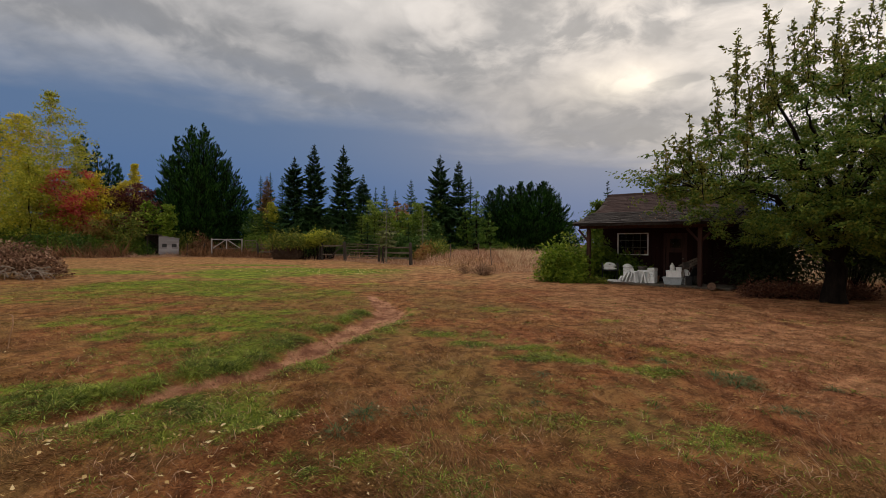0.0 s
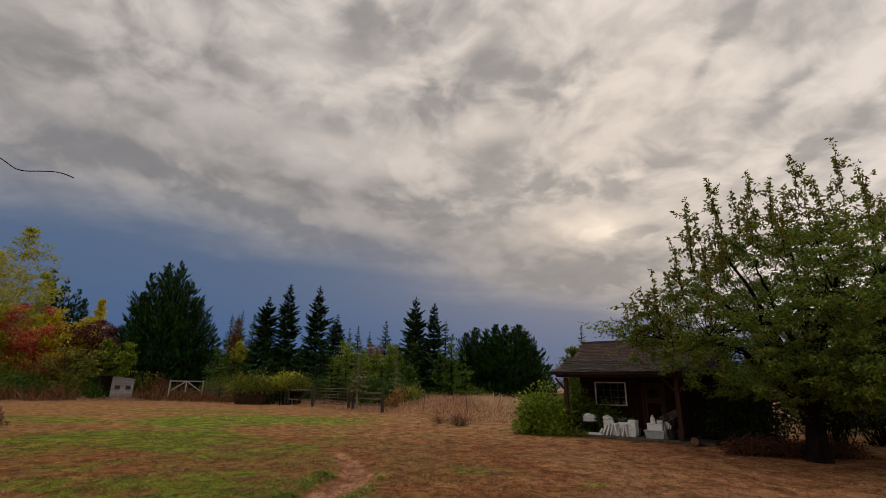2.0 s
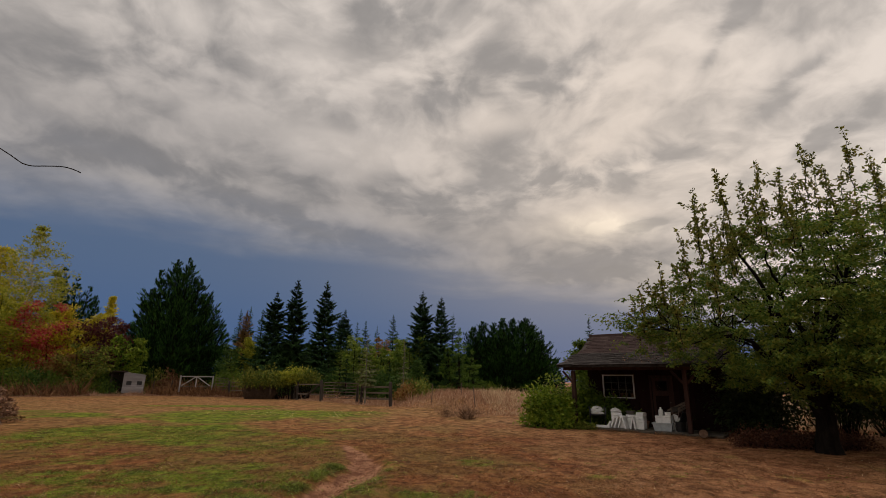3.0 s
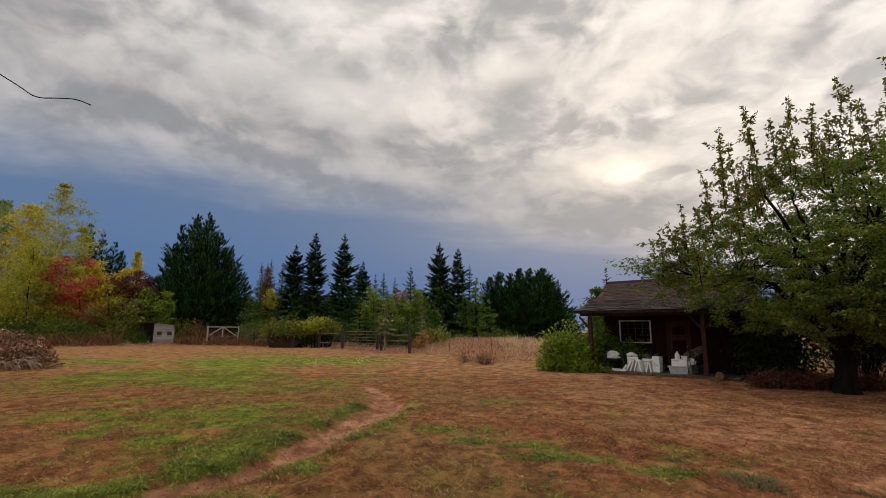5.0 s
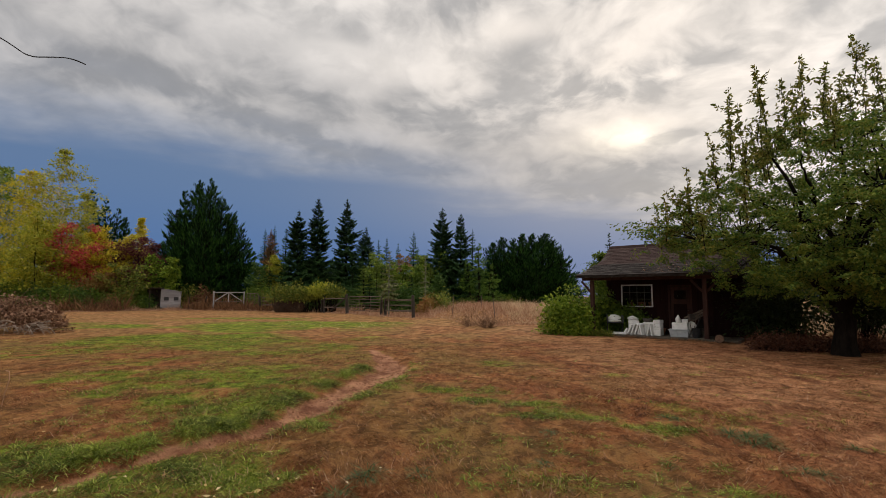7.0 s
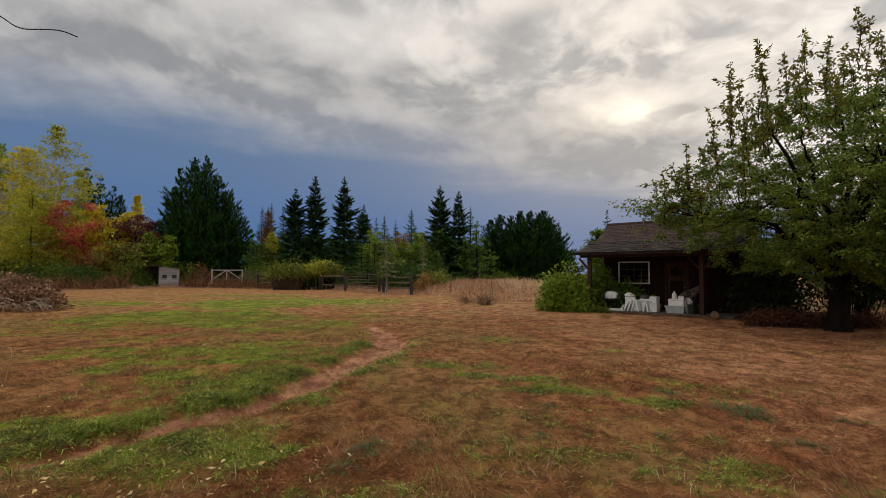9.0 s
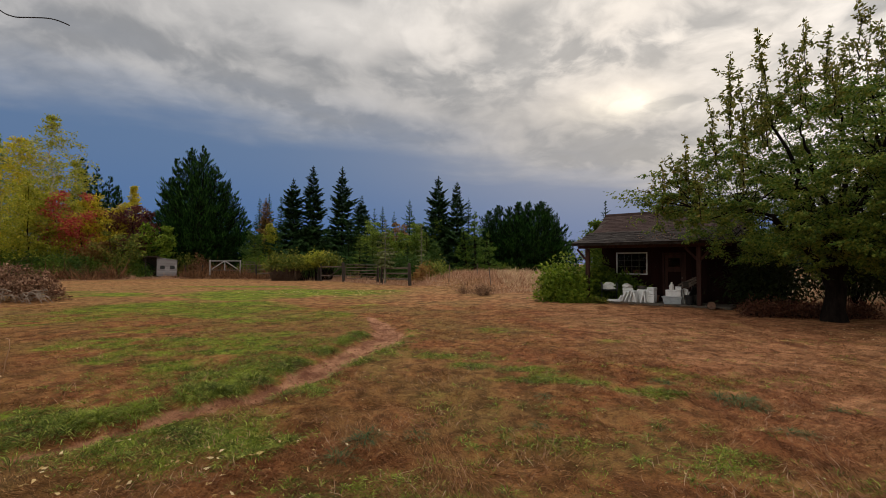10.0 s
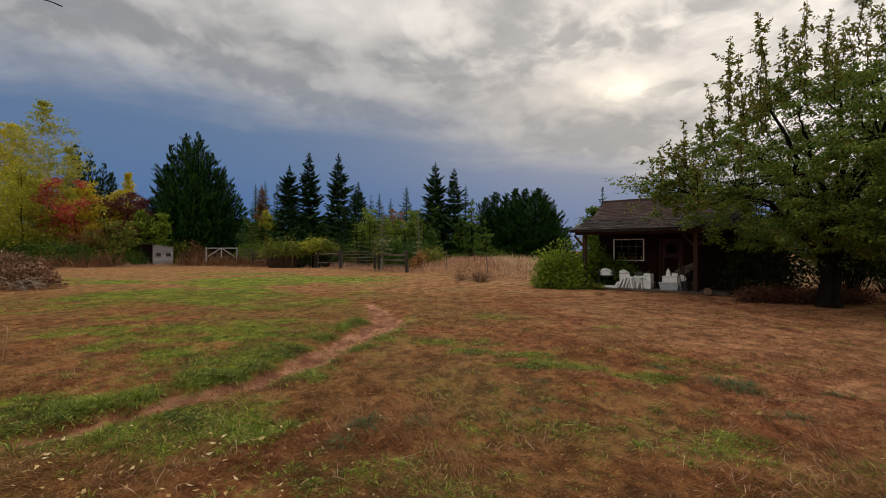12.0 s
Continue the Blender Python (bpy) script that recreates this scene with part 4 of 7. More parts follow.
def porch_clutter():
    lawn_chair(on_porch(0.78, 0.34, 25) @ Matrix.Scale(1.12, 4), "white and black garden chair on the porch", M_PLASTIC, M_BLACK)
    for x, y, w, hgt, tilt in ((1.22, 0.22, 0.30, 0.30, 34), (1.37, 0.25, 0.34, 0.42, 27), (1.52, 0.22, 0.30, 0.47, 22), (1.66, 0.28, 0.36, 0.44, 18), (1.98, 0.12, 0.28, 0.45, -13), (2.16, 0.13, 0.27, 0.47, 15), (2.34, 0.15, 0.28, 0.44, -9)):
        foam_panel(on_porch(x, y, 90 + 6 * math.sin(x * 40), tilt=tilt), w, hgt, 0.055)
    for x, y in ((1.84, 0.50), (2.34, 0.32), (1.60, 0.66)):
        jug(on_porch(x, y, x * 170))
    foam_box(on_porch(2.08, 0.66, 12), 0.46, 0.34, 0.5, "white foam box in the porch pile")
    foam_box(on_porch(1.08, 0.08, -4), 0.62, 0.24, 0.08, "flat white foam slab lying on the porch")
    foam_box(on_porch(1.80, 0.34, -6), 0.24, 0.22, 0.46, "tall white foam box in the porch pile")
    foam_box(on_porch(1.46, 0.62, 20), 0.40, 0.30, 0.55, "white foam box behind the leaning sheets")
    foam_box(on_porch(2.42, 0.62, -14), 0.28, 0.26, 0.60, "upright white foam box by the door")
    heap = thing("cushion", on_porch(1.44, 0.60, 30, 0.632), "crumpled grey-white cushion on a foam box", "cushion")
    part("cover", lumpy(0.20, 0.15, 0.10, 12, 0.35), M_FOAM, heap)
    foam_box(on_porch(2.50, 0.30, 10), 0.20, 0.22, 0.33, "small white foam box at the pile end")
    basin = thing("wash_basin", on_porch(2.02, 0.62, 0, 0.581), "white enamel basin with round opening", "basin")
    part("bowl", lathe([(0.10, 0), (0.16, 0.05), (0.19, 0.13), (0.20, 0.14), (0.17, 0.13), (0.10, 0.03)], 18), M_FASCIA, basin)
    storage_tote()
    foam_box(on_porch(3.30, 0.36, 4, 0.367), 0.54, 0.36, 0.25, "wide white foam box on a tote")
    jug(on_porch(3.22, 0.36, 100, 0.618) @ Matrix.Scale(0.68, 4))
    foam_box(on_porch(3.45, 0.38, 20, 0.618), 0.20, 0.2, 0.13, "small white foam box stacked on top")
    lounger = thing("folded_lounger", on_porch(3.72, 0.66, 0), "grey slatted folding lounger leaning behind boxes", "lounger")
    for dz in (0.0, 0.13, 0.26):
        part("slat", beam((-0.34, 0.0, 0.44 + dz), (0.30, 0.05, 0.84 + dz * 0.7), 0.03, 0.07), M_RAIL, lounger)
    part("leg", beam((-0.30, 0.03, 0.0), (-0.22, 0.03, 0.85), 0.03, 0.03), M_BLACK, lounger)
    part("leg", beam((0.22, 0.06, 0.0), (0.16, 0.06, 1.02), 0.03, 0.03), M_BLACK, lounger)
    bucket = thing("black_bucket", on_porch(3.86, 0.30, 0), "black plastic bucket standing by the tote", "bucket")
    part("bucket_body", lathe([(0.12, 0), (0.16, 0.34), (0.17, 0.35), (0.15, 0.33), (0.11, 0.05)], 16), M_BLACK, bucket)
    sack = thing("plastic_bag", on_porch(3.62, 0.62, 0, 0.081), "white stuffed bag beside the tote", "bag")
    part("bag_body", lumpy(0.18, 0.16, 0.34, 9, 0.25), M_PLASTIC, sack)
    folded_chair(on_porch(3.82, 0.55, 60))
    planter(on_porch(4.02, 0.75, 0), "plant_pot", 0.17, 0.36, M_FASCIA, "dull grey plant pot by the porch post")
    planter(on_porch(2.4, 1.2, 0), "plant_pot", 0.14, 0.25, M_TERRACOTTA, "terracotta plant pot by the door")
    for i, x in enumerate((1.02, 1.38, 1.55, 1.80)):
        planter(CABIN @ pose(x, WALL_Y + 0.17, WIN[2] + 0.001), "plant_pot", 0.075, 0.15, M_TERRACOTTA, "small terracotta pot on the inner window sill")
    log = thing("log_round", CABIN @ pose(4.72, -0.42, 0.15, 90, 0, 12), "sawn log round lying beside the porch", "log")
    part("bark", lathe([(0.145, -0.16), (0.155, -0.05), (0.15, 0.15), (0.145, 0.16)], 18), M_BARK, log)
    part("cut_face", lathe([(0.135, 0.158), (0.135, 0.166)], 18), M_LOG, log)
    part("cut_face", lathe([(0.135, -0.166), (0.135, -0.158)], 18), M_LOG, log)


porch_clutter()


# ---------------------------------------------------------------- plants
def unit(n, r=None):
    v = (r or rng).normal(size=(n, 3))
    return v / np.linalg.norm(v, axis=1, keepdims=True)


def bent(a, b, n=6, sag=0.0, wob=0.0, r=None):
    """A curved limb from a to b."""
    a, b = np.asarray(a, float), np.asarray(b, float)
    t = np.linspace(0, 1, n)[:, None]
    p = a + (b - a) * t
    p[:, 2] += sag * np.sin(np.pi * t[:, 0]) * np.linalg.norm(b - a)
    if wob:
        p[1:-1] += (r or rng).normal(size=(n - 2, 3)) * wob * np.linalg.norm(b - a)
    return p


def leaf_spray(pc, centres, reach, per, size, r, droop=0.3, aspect=0.5):
    """Leaves gathered in sprays round centres."""
    n = len(centres) * per
    c = np.repeat(centres, per, 0)
    off = r.normal(size=(n, 3)) * np.asarray(reach)
    p = c + off
    d = off / (np.linalg.norm(off, axis=1, keepdims=True) + 1e-6) + unit(n, r) * 0.8
    d[:, 2] -= droop
    ln = size * r.uniform(0.7, 1.3, n)
    pc.leaves(p, d, unit(n, r) * np.array([1, 1, 0.45]), ln, ln * aspect)


def broadleaf(name, m, label, category, mat, bark, h, rad, seed, sprays=160, per=40, leaf=0.16, reach=0.45, base=0.25, stem=0.16, lean=0.0, peak=0.6, stems=1, group="", point=0.6, ragged=0.4, tuft=8):
    """Round or pointed leafy tree or tall shrub: trunk, limbs, crown of sprays."""
    r = np.random.default_rng(seed)
    t = thing(name, m, label, category, group)
    wood, crown = Pieces(), Pieces()
    k = max(16, int(1.5 * sprays / tuft))
    u = ((np.arange(k) + r.uniform(0, 1, k)) / k) ** 0.9
    z = base * h + (1 - base) * h * u
    prof = rad * np.where(u < peak * 0.5, 0.62 + 0.38 * u / (peak * 0.5), np.clip(1 - (np.maximum(u - peak * 0.5, 0) / (1 - peak * 0.5)) ** 1.15, 0, 1) ** point + 0.03)
    ang = 2.4 * np.arange(k) + r.uniform(-0.5, 0.5, k)
    span = prof * (0.95 + ragged * 0.6 * np.sin(ang * 2 + seed) * np.sin(u * 9 + seed * 2)) * r.uniform(0.65, 1.15, k)
    tops = []
    for s in range(stems):
        off = (r.normal(size=2) * rad * 0.25 if stems > 1 else np.zeros(2))
        top = np.array([off[0] * 2 + lean * h, off[1] * 2, h * (0.97 - 0.12 * r.random() * (s > 0))])
        pts = bent((off[0] * 0.3, off[1] * 0.3, -0.1), top, 9, 0, 0.010, r)
        wood.tube(pts, np.linspace(stem, 0.015, 9), 8)
        tops.append(pts)
    # boughs rise out of the stems, leafy along their outer two thirds
    C, R = [], []
    for i in range(k):
        pts = tops[i % stems]
        fz = max(0.05 * h, z[i] - 0.45 * span[i])
        foot = np.array([np.interp(fz, pts[:, 2], pts[:, a]) for a in range(3)])
        tip = foot + np.array([math.cos(ang[i]) * span[i], math.sin(ang[i]) * span[i], min(z[i] - fz, h * 0.99 - fz)])
        line = bent(foot, tip, 5, 0.06, 0.03, r)
        wood.tube(line, np.linspace(max(0.010, stem * 0.12), 0.006, 5), 4)
        q = r.uniform(0.22, 1.02, tuft)
        c = np.stack([np.interp(q, np.linspace(0, 1, 5), line[:, a]) for a in range(3)], 1)
        c = (c + r.normal(size=(tuft, 3)) * np.array([0.20, 0.20, 0.07]) * span[i])[:max(2, int(tuft * min(1.0, 0.3 + 1.1 * span[i] / rad)))]
        C.append(c)
        R.append(np.full(len(c), np.clip(0.30 + 0.8 * span[i] / rad, 0.3, 1.0)))
    C, R = np.concatenate(C), np.concatenate(R)
    C[:, 2] = np.clip(C[:, 2], base * h * 0.7, h)
    fine = np.repeat(R, per)[:, None]
    leaf_spray(crown, C, fine * np.array([reach, reach, reach * 0.5]), per, leaf, r)
    part("trunk", wood, bark, t)
    part("crown", crown, mat, t)
    return t


def spruce(name, m, label, mat, h, rad, seed, gap=0.36, thin=1.0, base=0.04, group="", droop=0.35, bark=None):
    """Pointed conifer with whorled boughs and side sprays."""
    r = np.random.default_rng(seed)
    t = thing(name, m, label, "tree", group)
    wood, crown = Pieces(), Pieces()
    wood.tube(np.stack([np.zeros(8), np.zeros(8), np.linspace(-0.1, h * 0.99, 8)], 1), np.linspace(h * 0.016, 0.012, 8), 7)
    z = base * h
    P, D, S, L, W = [], [], [], [], []
    while z < h * 0.985:
        u = z / h
        reach = rad * (1 - u) ** 0.95 * r.uniform(0.62, 1.22) + 0.04
        count = r.integers(6, 10)
        for k in range(count):
            a = 2 * np.pi * (k + r.uniform(-0.35, 0.35)) / count
            ln = reach * r.uniform(0.55, 1.25)
            rise = 0.45 * u - droop * (1 - u)
            out = np.array([np.cos(a), np.sin(a), rise])
            n = 7
            s = np.linspace(0, 1, n)
            pts = np.array([0, 0, z + r.uniform(-0.1, 0.1)]) + np.outer(s * ln, out)
            pts[:, 2] += 0.16 * ln * s**2.5
            if k % 2 == 0:
                wood.tube(pts[::3], np.linspace(0.022, 0.006, 3), 3)
            side = np.array([-np.sin(a), np.cos(a), 0])
            m_side = max(3, int(9 * thin * min(1, ln / 1.2) + 3))
            for sgn in (-1, 1):
                q = r.uniform(0.12, 1, m_side)
                base_p = np.stack([np.interp(q, s, pts[:, i]) for i in range(3)], 1)
                P.append(base_p)
                D.append(out * 0.75 + sgn * side * r.uniform(0.5, 1.1, (m_side, 1)) + np.array([0, 0, -0.25]) + r.normal(size=(m_side, 3)) * 0.15)
                l_ = (0.06 + 0.10 * min(1, ln) + 0.36 * ln * (1.05 - q)) * r.uniform(0.7, 1.2, m_side)
                L.append(l_)
                W.append(0.04 + 0.22 * l_)
            P.append(pts[[3, 5]])
            D.append(np.tile(out, (2, 1)) + r.normal(size=(2, 3)) * 0.1)
            L.append(np.array([ln * 0.5, ln * 0.3 + 0.1]))
            W.append(np.array([0.10, 0.06]) * min(1, ln + 0.3))
        z += gap * r.uniform(0.75, 1.25) * (0.75 + 0.35 * (1 - u))
    P, D, L, W = np.concatenate(P), np.concatenate(D), np.concatenate(L), np.concatenate(W)
    S = np.cross(D, np.array([0, 0, 1.0])) + r.normal(size=D.shape) * 0.35
    crown.leaves(P, D, S, L, W, 0.25)
    tip = np.array([[0, 0, h * 0.95]] * 4)
    crown.leaves(tip, np.array([[0, 0, 1.0]] * 4) + r.normal(size=(4, 3)) * 0.03, unit(4, r), h * 0.055, 0.05, 0.05)
    part("trunk", wood, bark or M_BARK, t)
    part("crown", crown, mat, t)
    return t


def cedar(name, m, label, mat, spires, seed, count=14000, spray=0.6, group="", droop=0.0):
    """Dense evergreen of one or several merged spires: (x, y, height, radius), each of feathery ascending boughs."""
    r = np.random.default_rng(seed)
    t = thing(name, m, label, "tree", group)
    wood, crown = Pieces(), Pieces()
    area = np.array([h * rd for _, _, h, rd in spires])
    for (cx, cy, h, rd), n in zip(spires, (count * area / area.sum()).astype(int)):
        wood.tube(bent((cx * 0.6, cy * 0.6, -0.1), (cx, cy, h * 0.96), 7, 0, 0.004, r), np.linspace(h * 0.018, 0.02, 7), 7)
        boughs = max(60, n // 38)
        u = np.clip(1 - r.uniform(0.0005, 1, boughs) ** 0.74, 0, 0.985)
        a = r.uniform(0, 2 * np.pi, boughs)
        reach = 1.12 * rd * (1 - u) ** 1.0 * (0.52 + 0.95 * r.uniform(0, 1, boughs) ** 2.2) + 0.10
        rise = (0.12 + 0.95 * u) * reach * r.uniform(0.7, 1.2, boughs) - droop * reach
        per = n // boughs
        for i in range(boughs):
            foot = np.array([cx, cy, u[i] * h])
            tip = foot + np.array([np.cos(a[i]) * reach[i], np.sin(a[i]) * reach[i], rise[i]])
            tip[2] = min(tip[2], h * r.uniform(0.985, 1.015))
            line = bent(foot, tip, 5, -0.10, 0.02, r)
            if i % 3 == 0:
                wood.tube(line, np.linspace(0.05, 0.012, 5), 4)
            q = np.sqrt(r.uniform(0.08, 1, per))
            p = np.stack([np.interp(q, np.linspace(0, 1, 5), line[:, k]) for k in range(3)], 1)
            p += r.normal(size=(per, 3)) * (np.array([0.20, 0.20, 0.10]) * (1.15 - q[:, None]) * min(1.0, reach[i]) + 0.03)
            way = (tip - foot) / np.linalg.norm(tip - foot)
            d = way + r.normal(size=(per, 3)) * (0.16 + 0.16 * min(1.0, reach[i])) + np.array([0, 0, 0.45 + 0.5 * u[i] - droop])
            ln = spray * r.uniform(0.5, 1.2, per) * (0.38 + 0.62 * min(1.0, reach[i] / 2))
            crown.leaves(p, d, unit(per, r), ln, ln * 0.16, 0.2)
        n = 40  # pointed leader
        q = r.uniform(0, 1, n)
        a = r.uniform(0, 2 * np.pi, n)
        p = np.stack([cx + 0.10 * rd * (1 - q) * np.cos(a), cy + 0.10 * rd * (1 - q) * np.sin(a), h * (0.88 + 0.13 * q)], 1)
        crown.leaves(p, np.stack([np.cos(a) * 0.7, np.sin(a) * 0.7, np.full(n, 1.0)], 1), unit(n, r), spray * (0.6 - 0.35 * q), spray * 0.09, 0.15)
    part("trunk", wood, M_BARK, t)
    part("crown", crown, mat, t)
    return t


def shrub(name, m, label, mat, rx, ry, h, seed, sprays=90, per=45, leaf=0.12, reach=0.28, category="shrub", group="", wood_mat=None, kind="", lift=0.0):
    """Low rounded bush of leaf sprays on many stems."""
    r = np.random.default_rng(seed)
    t = thing(name, m, label, category, group, kind)
    wood, crown = Pieces(), Pieces()
    a, q, u = r.uniform(0, 2 * np.pi, sprays), np.sqrt(r.uniform(0.02, 1, sprays)), r.uniform(0.08, 1, sprays)
    top = h * np.sqrt(np.clip(1 - 0.85 * q**2, 0.05, 1)) * (0.78 + 0.3 * np.sin(3 * a + seed) * np.sin(5 * q + seed))
    c = np.stack([rx * q * np.cos(a), ry * q * np.sin(a), np.maximum(0.12, lift + np.maximum(top - lift, 0.25) * u**0.6 - np.mean(reach) * 0.4 * (lift == 0))], 1)
    leaf_spray(crown, c, reach, per, leaf, r, 0.2)
    for i in range(sprays):
        foot = np.array([c[i, 0] * 0.55, c[i, 1] * 0.55, -0.05])
        wood.tube(bent(foot, c[i], 4, 0, 0.04, r), np.linspace(0.02, 0.006, 4), 4)
    part("branchwork", wood, wood_mat or M_BARK, t)
    part("foliage", crown, mat, t)
    return t


# sight lines: a place at a distance ahead, by its slope to the side
def at(slope, ahead):
    return slope * ahead, ahead


F = 840.7


def spot(col, ahead, z=0.0, turn=0.0, scale=1.0):
    """Pose on the ground at a bearing column (784 is straight ahead) and a distance."""
    x, y = at((col - 784) / F, ahead)
    return pose(x, y, z, 0, 0, turn) @ Matrix.Scale(scale, 4)


def tall(row, ahead):
    """Height whose top shows at that row, seen over a distance."""
    return 1.6 + (443.8 - row) / F * ahead


# --- the orchard tree by the cabin
CROWN_X = [-5.0, -4.2, -3.6, -2.9, -2.3, -1.6, -0.4, 1.0, 3.0, 5.0, 6.6]
CROWN_TOP = [3.8, 4.4, 5.0, 5.6, 6.1, 6.5, 6.9, 7.4, 7.3, 6.0, 4.0]
CROWN_LOW = [3.6, 3.35, 3.2, 3.0, 2.7, 2.2, 1.8, 1.6, 1.6, 1.8, 2.6]
# upright shoots: place in the crown and tip
SHOOTS = [(-4.1, 0.0, 5.3), (-3.7, -0.4, 6.2), (-3.15, -0.6, 7.4), (-2.85, -0.5, 7.0), (-2.35, -0.5, 8.1), (-1.8, 0.1, 7.7), (-1.4, -0.8, 7.5), (-0.9, -0.3, 8.5), (-0.5, 0.6, 8.0), (0.1, 0.0, 8.4),
          (0.7, -0.2, 9.2), (1.05, 0.6, 8.5), (1.5, 0.3, 8.8), (2.0, -0.4, 9.7), (2.6, 0.5, 8.6), (3.2, 0.0, 8.7), (3.9, 0.2, 8.1), (4.6, -0.3, 7.2), (-4.7, 0.2, 4.5), (0.4, -1.2, 7.9), (1.8, -1.3, 8.3), (-2.6, 0.4, 7.3), (-1.15, 0.2, 8.0), (0.4, 0.5, 8.5)]


def in_cabin(p):
    """Whether a place lies within the cabin, its porch or just over its roofs."""
    back = CABIN.inverted()
    q = np.array([(back @ Vector(v))[:] for v in p])
    roof = np.interp(q[:, 1], [EAVE_Y, BREAK_Y, RIDGE_Y, BACK_Y], [EAVE_Z, BREAK_Z, RIDGE_Z, BACK_Z]) + 0.12
    return (q[:, 0] > -0.6) & (q[:, 0] < LEN_1 + 0.45) & (q[:, 1] > EAVE_Y - 0.15) & (q[:, 1] < BACK_Y) & (q[:, 2] < roof)


def orchard_tree():
    r = np.random.default_rng(11)
    base = np.array([10.9, 13.4])
    shift = np.array([base[0], base[1], 0])
    t = thing("fruit_tree", pose(base[0], base[1], 0), "broad leafy green fruit tree with upright shoots", "tree")
    wood, crown, tips = Pieces(), Pieces(), Pieces()
    trunk = bent((0, 0, -0.1), (0.1, 0.0, 1.9), 7, 0, 0.02, r)
    wood.tube(trunk, np.array([0.36, 0.28, 0.25, 0.24, 0.24, 0.25, 0.22]), 12)
    limbs = []
    for i in range(10):
        a = 2 * np.pi * i / 10 + r.uniform(-0.2, 0.2)
        out = r.uniform(2.2, 3.6)
        end = np.array([0.3 + out * np.cos(a), out * 0.72 * np.sin(a), r.uniform(3.2, 5.0)])
        p = bent(trunk[-1 - i % 3], end, 9, 0.10, 0.02, r)
        wood.tube(p, np.linspace(0.10, 0.028, 9), 7)
        limbs.append(p)
    for end in ((0.3, 0.1, 6.3), (2.0, 0.0, 6.0), (-2.0, -0.3, 5.6)):
        p = bent(trunk[-1], end, 9, 0, 0.03, r)
        wood.tube(p, np.linspace(0.11, 0.022, 9), 7)
        limbs.append(p)
    nodes = np.concatenate([q[3:] for q in limbs])
    # tufts fill an uneven dome that hangs low all round and reaches out over the porch roof
    n = 2700
    x = r.uniform(-5.0, 6.6, n)
    y = r.uniform(-1, 1, n)
    half = 4.4 * np.sqrt(np.clip(1 - ((x - 0.35) / 6.4) ** 2, 0.02, 1)) * np.clip((x + 5.8) / 4.6, 0.22, 1)
    top = np.interp(x, CROWN_X, CROWN_TOP) * (1 - 0.30 * np.abs(y) ** 2.2) + 0.3 * np.sin(x * 2.3 + 3 * y) - 0.2
    low = np.interp(x, CROWN_X, CROWN_LOW) + 0.25 * np.sin(x * 1.9) + 0.2 * np.sin(3.1 * x + 4 * y)
    v = r.beta(0.8, 0.75, n)
    pts = np.stack([x + np.clip(-y, 0, 1) * np.clip(-x - 0.5, 0, 3) * 0.25, y * half + 0.3 * np.clip(-x / 4, 0, 1), low + (top - low) * v], 1)
    # leafy outside, open within
    shell = np.maximum(np.abs(y), np.maximum(np.abs(2 * v - 1), np.abs(x - 0.35) / 6.2))
    keep = (r.uniform(size=n) < np.clip((shell - 0.2) * 1.7, 0.2, 1)) & ((x > -1.8) | (r.uniform(size=n) < 0.15 + 0.12 * np.clip(x + 4, 0, 2)))
    # thinner towards the top
    keep &= r.uniform(size=n) < np.interp(pts[:, 2], [3.6, 4.6, 6.5], [1.0, 0.92, 0.66])
    pts = pts[keep]
    pts = pts[~in_cabin(pts + shift)]
    m = 90  # low hanging sprays on the open side
    a = r.uniform(-2.9, -0.2, m)
    q = r.uniform(0.5, 1.0, m)
    extra = np.stack([1.0 + 4.4 * q * np.cos(a), 3.5 * q * np.sin(a), r.uniform(1.5, 2.5, m) + 0.5 * q * np.clip(-np.cos(a), 0, 1)], 1)
    reach_out = np.array([(-5.35, 0.5, 3.75), (-5.0, 0.3, 3.6), (-4.7, 0.2, 3.5), (-4.6, 0.3, 4.2), (-4.3, 0.2, 4.0), (-4.0, 0.2, 4.7), (-3.7, 0.1, 4.5), (-3.4, -0.2, 5.2), (-4.3, 0.5, 3.4), (-3.9, 0.4, 3.6), (-3.6, 0.5, 3.3), (-3.2, 0.2, 4.2)])
    inner = np.stack([r.uniform(-1.4, 5.4, 330), r.uniform(-2.6, 2.4, 330), r.uniform(2.4, 5.7, 330)], 1)
    dense = np.stack([r.uniform(-0.6, 5.6, 190), r.uniform(-2.8, 2.6, 190), r.uniform(2.0, 4.0, 190)], 1)
    targets = np.concatenate([pts, extra, reach_out, inner, dense])
    # secondary boughs carry the twigs
    boughs = targets[r.choice(len(targets), 150, replace=False)]
    carriers = [nodes]
    for c in boughs:
        j = np.argmin(np.linalg.norm(nodes - c * 0.75, axis=1) + r.uniform(0, 0.5, len(nodes)))
        line = bent(nodes[j], c, 7, 0.08, 0.03, r)
        wood.tube(line, np.linspace(0.035, 0.008, 7), 5)
        carriers.append(line[2:])
    carriers = np.concatenate(carriers)
    P, D = [], []
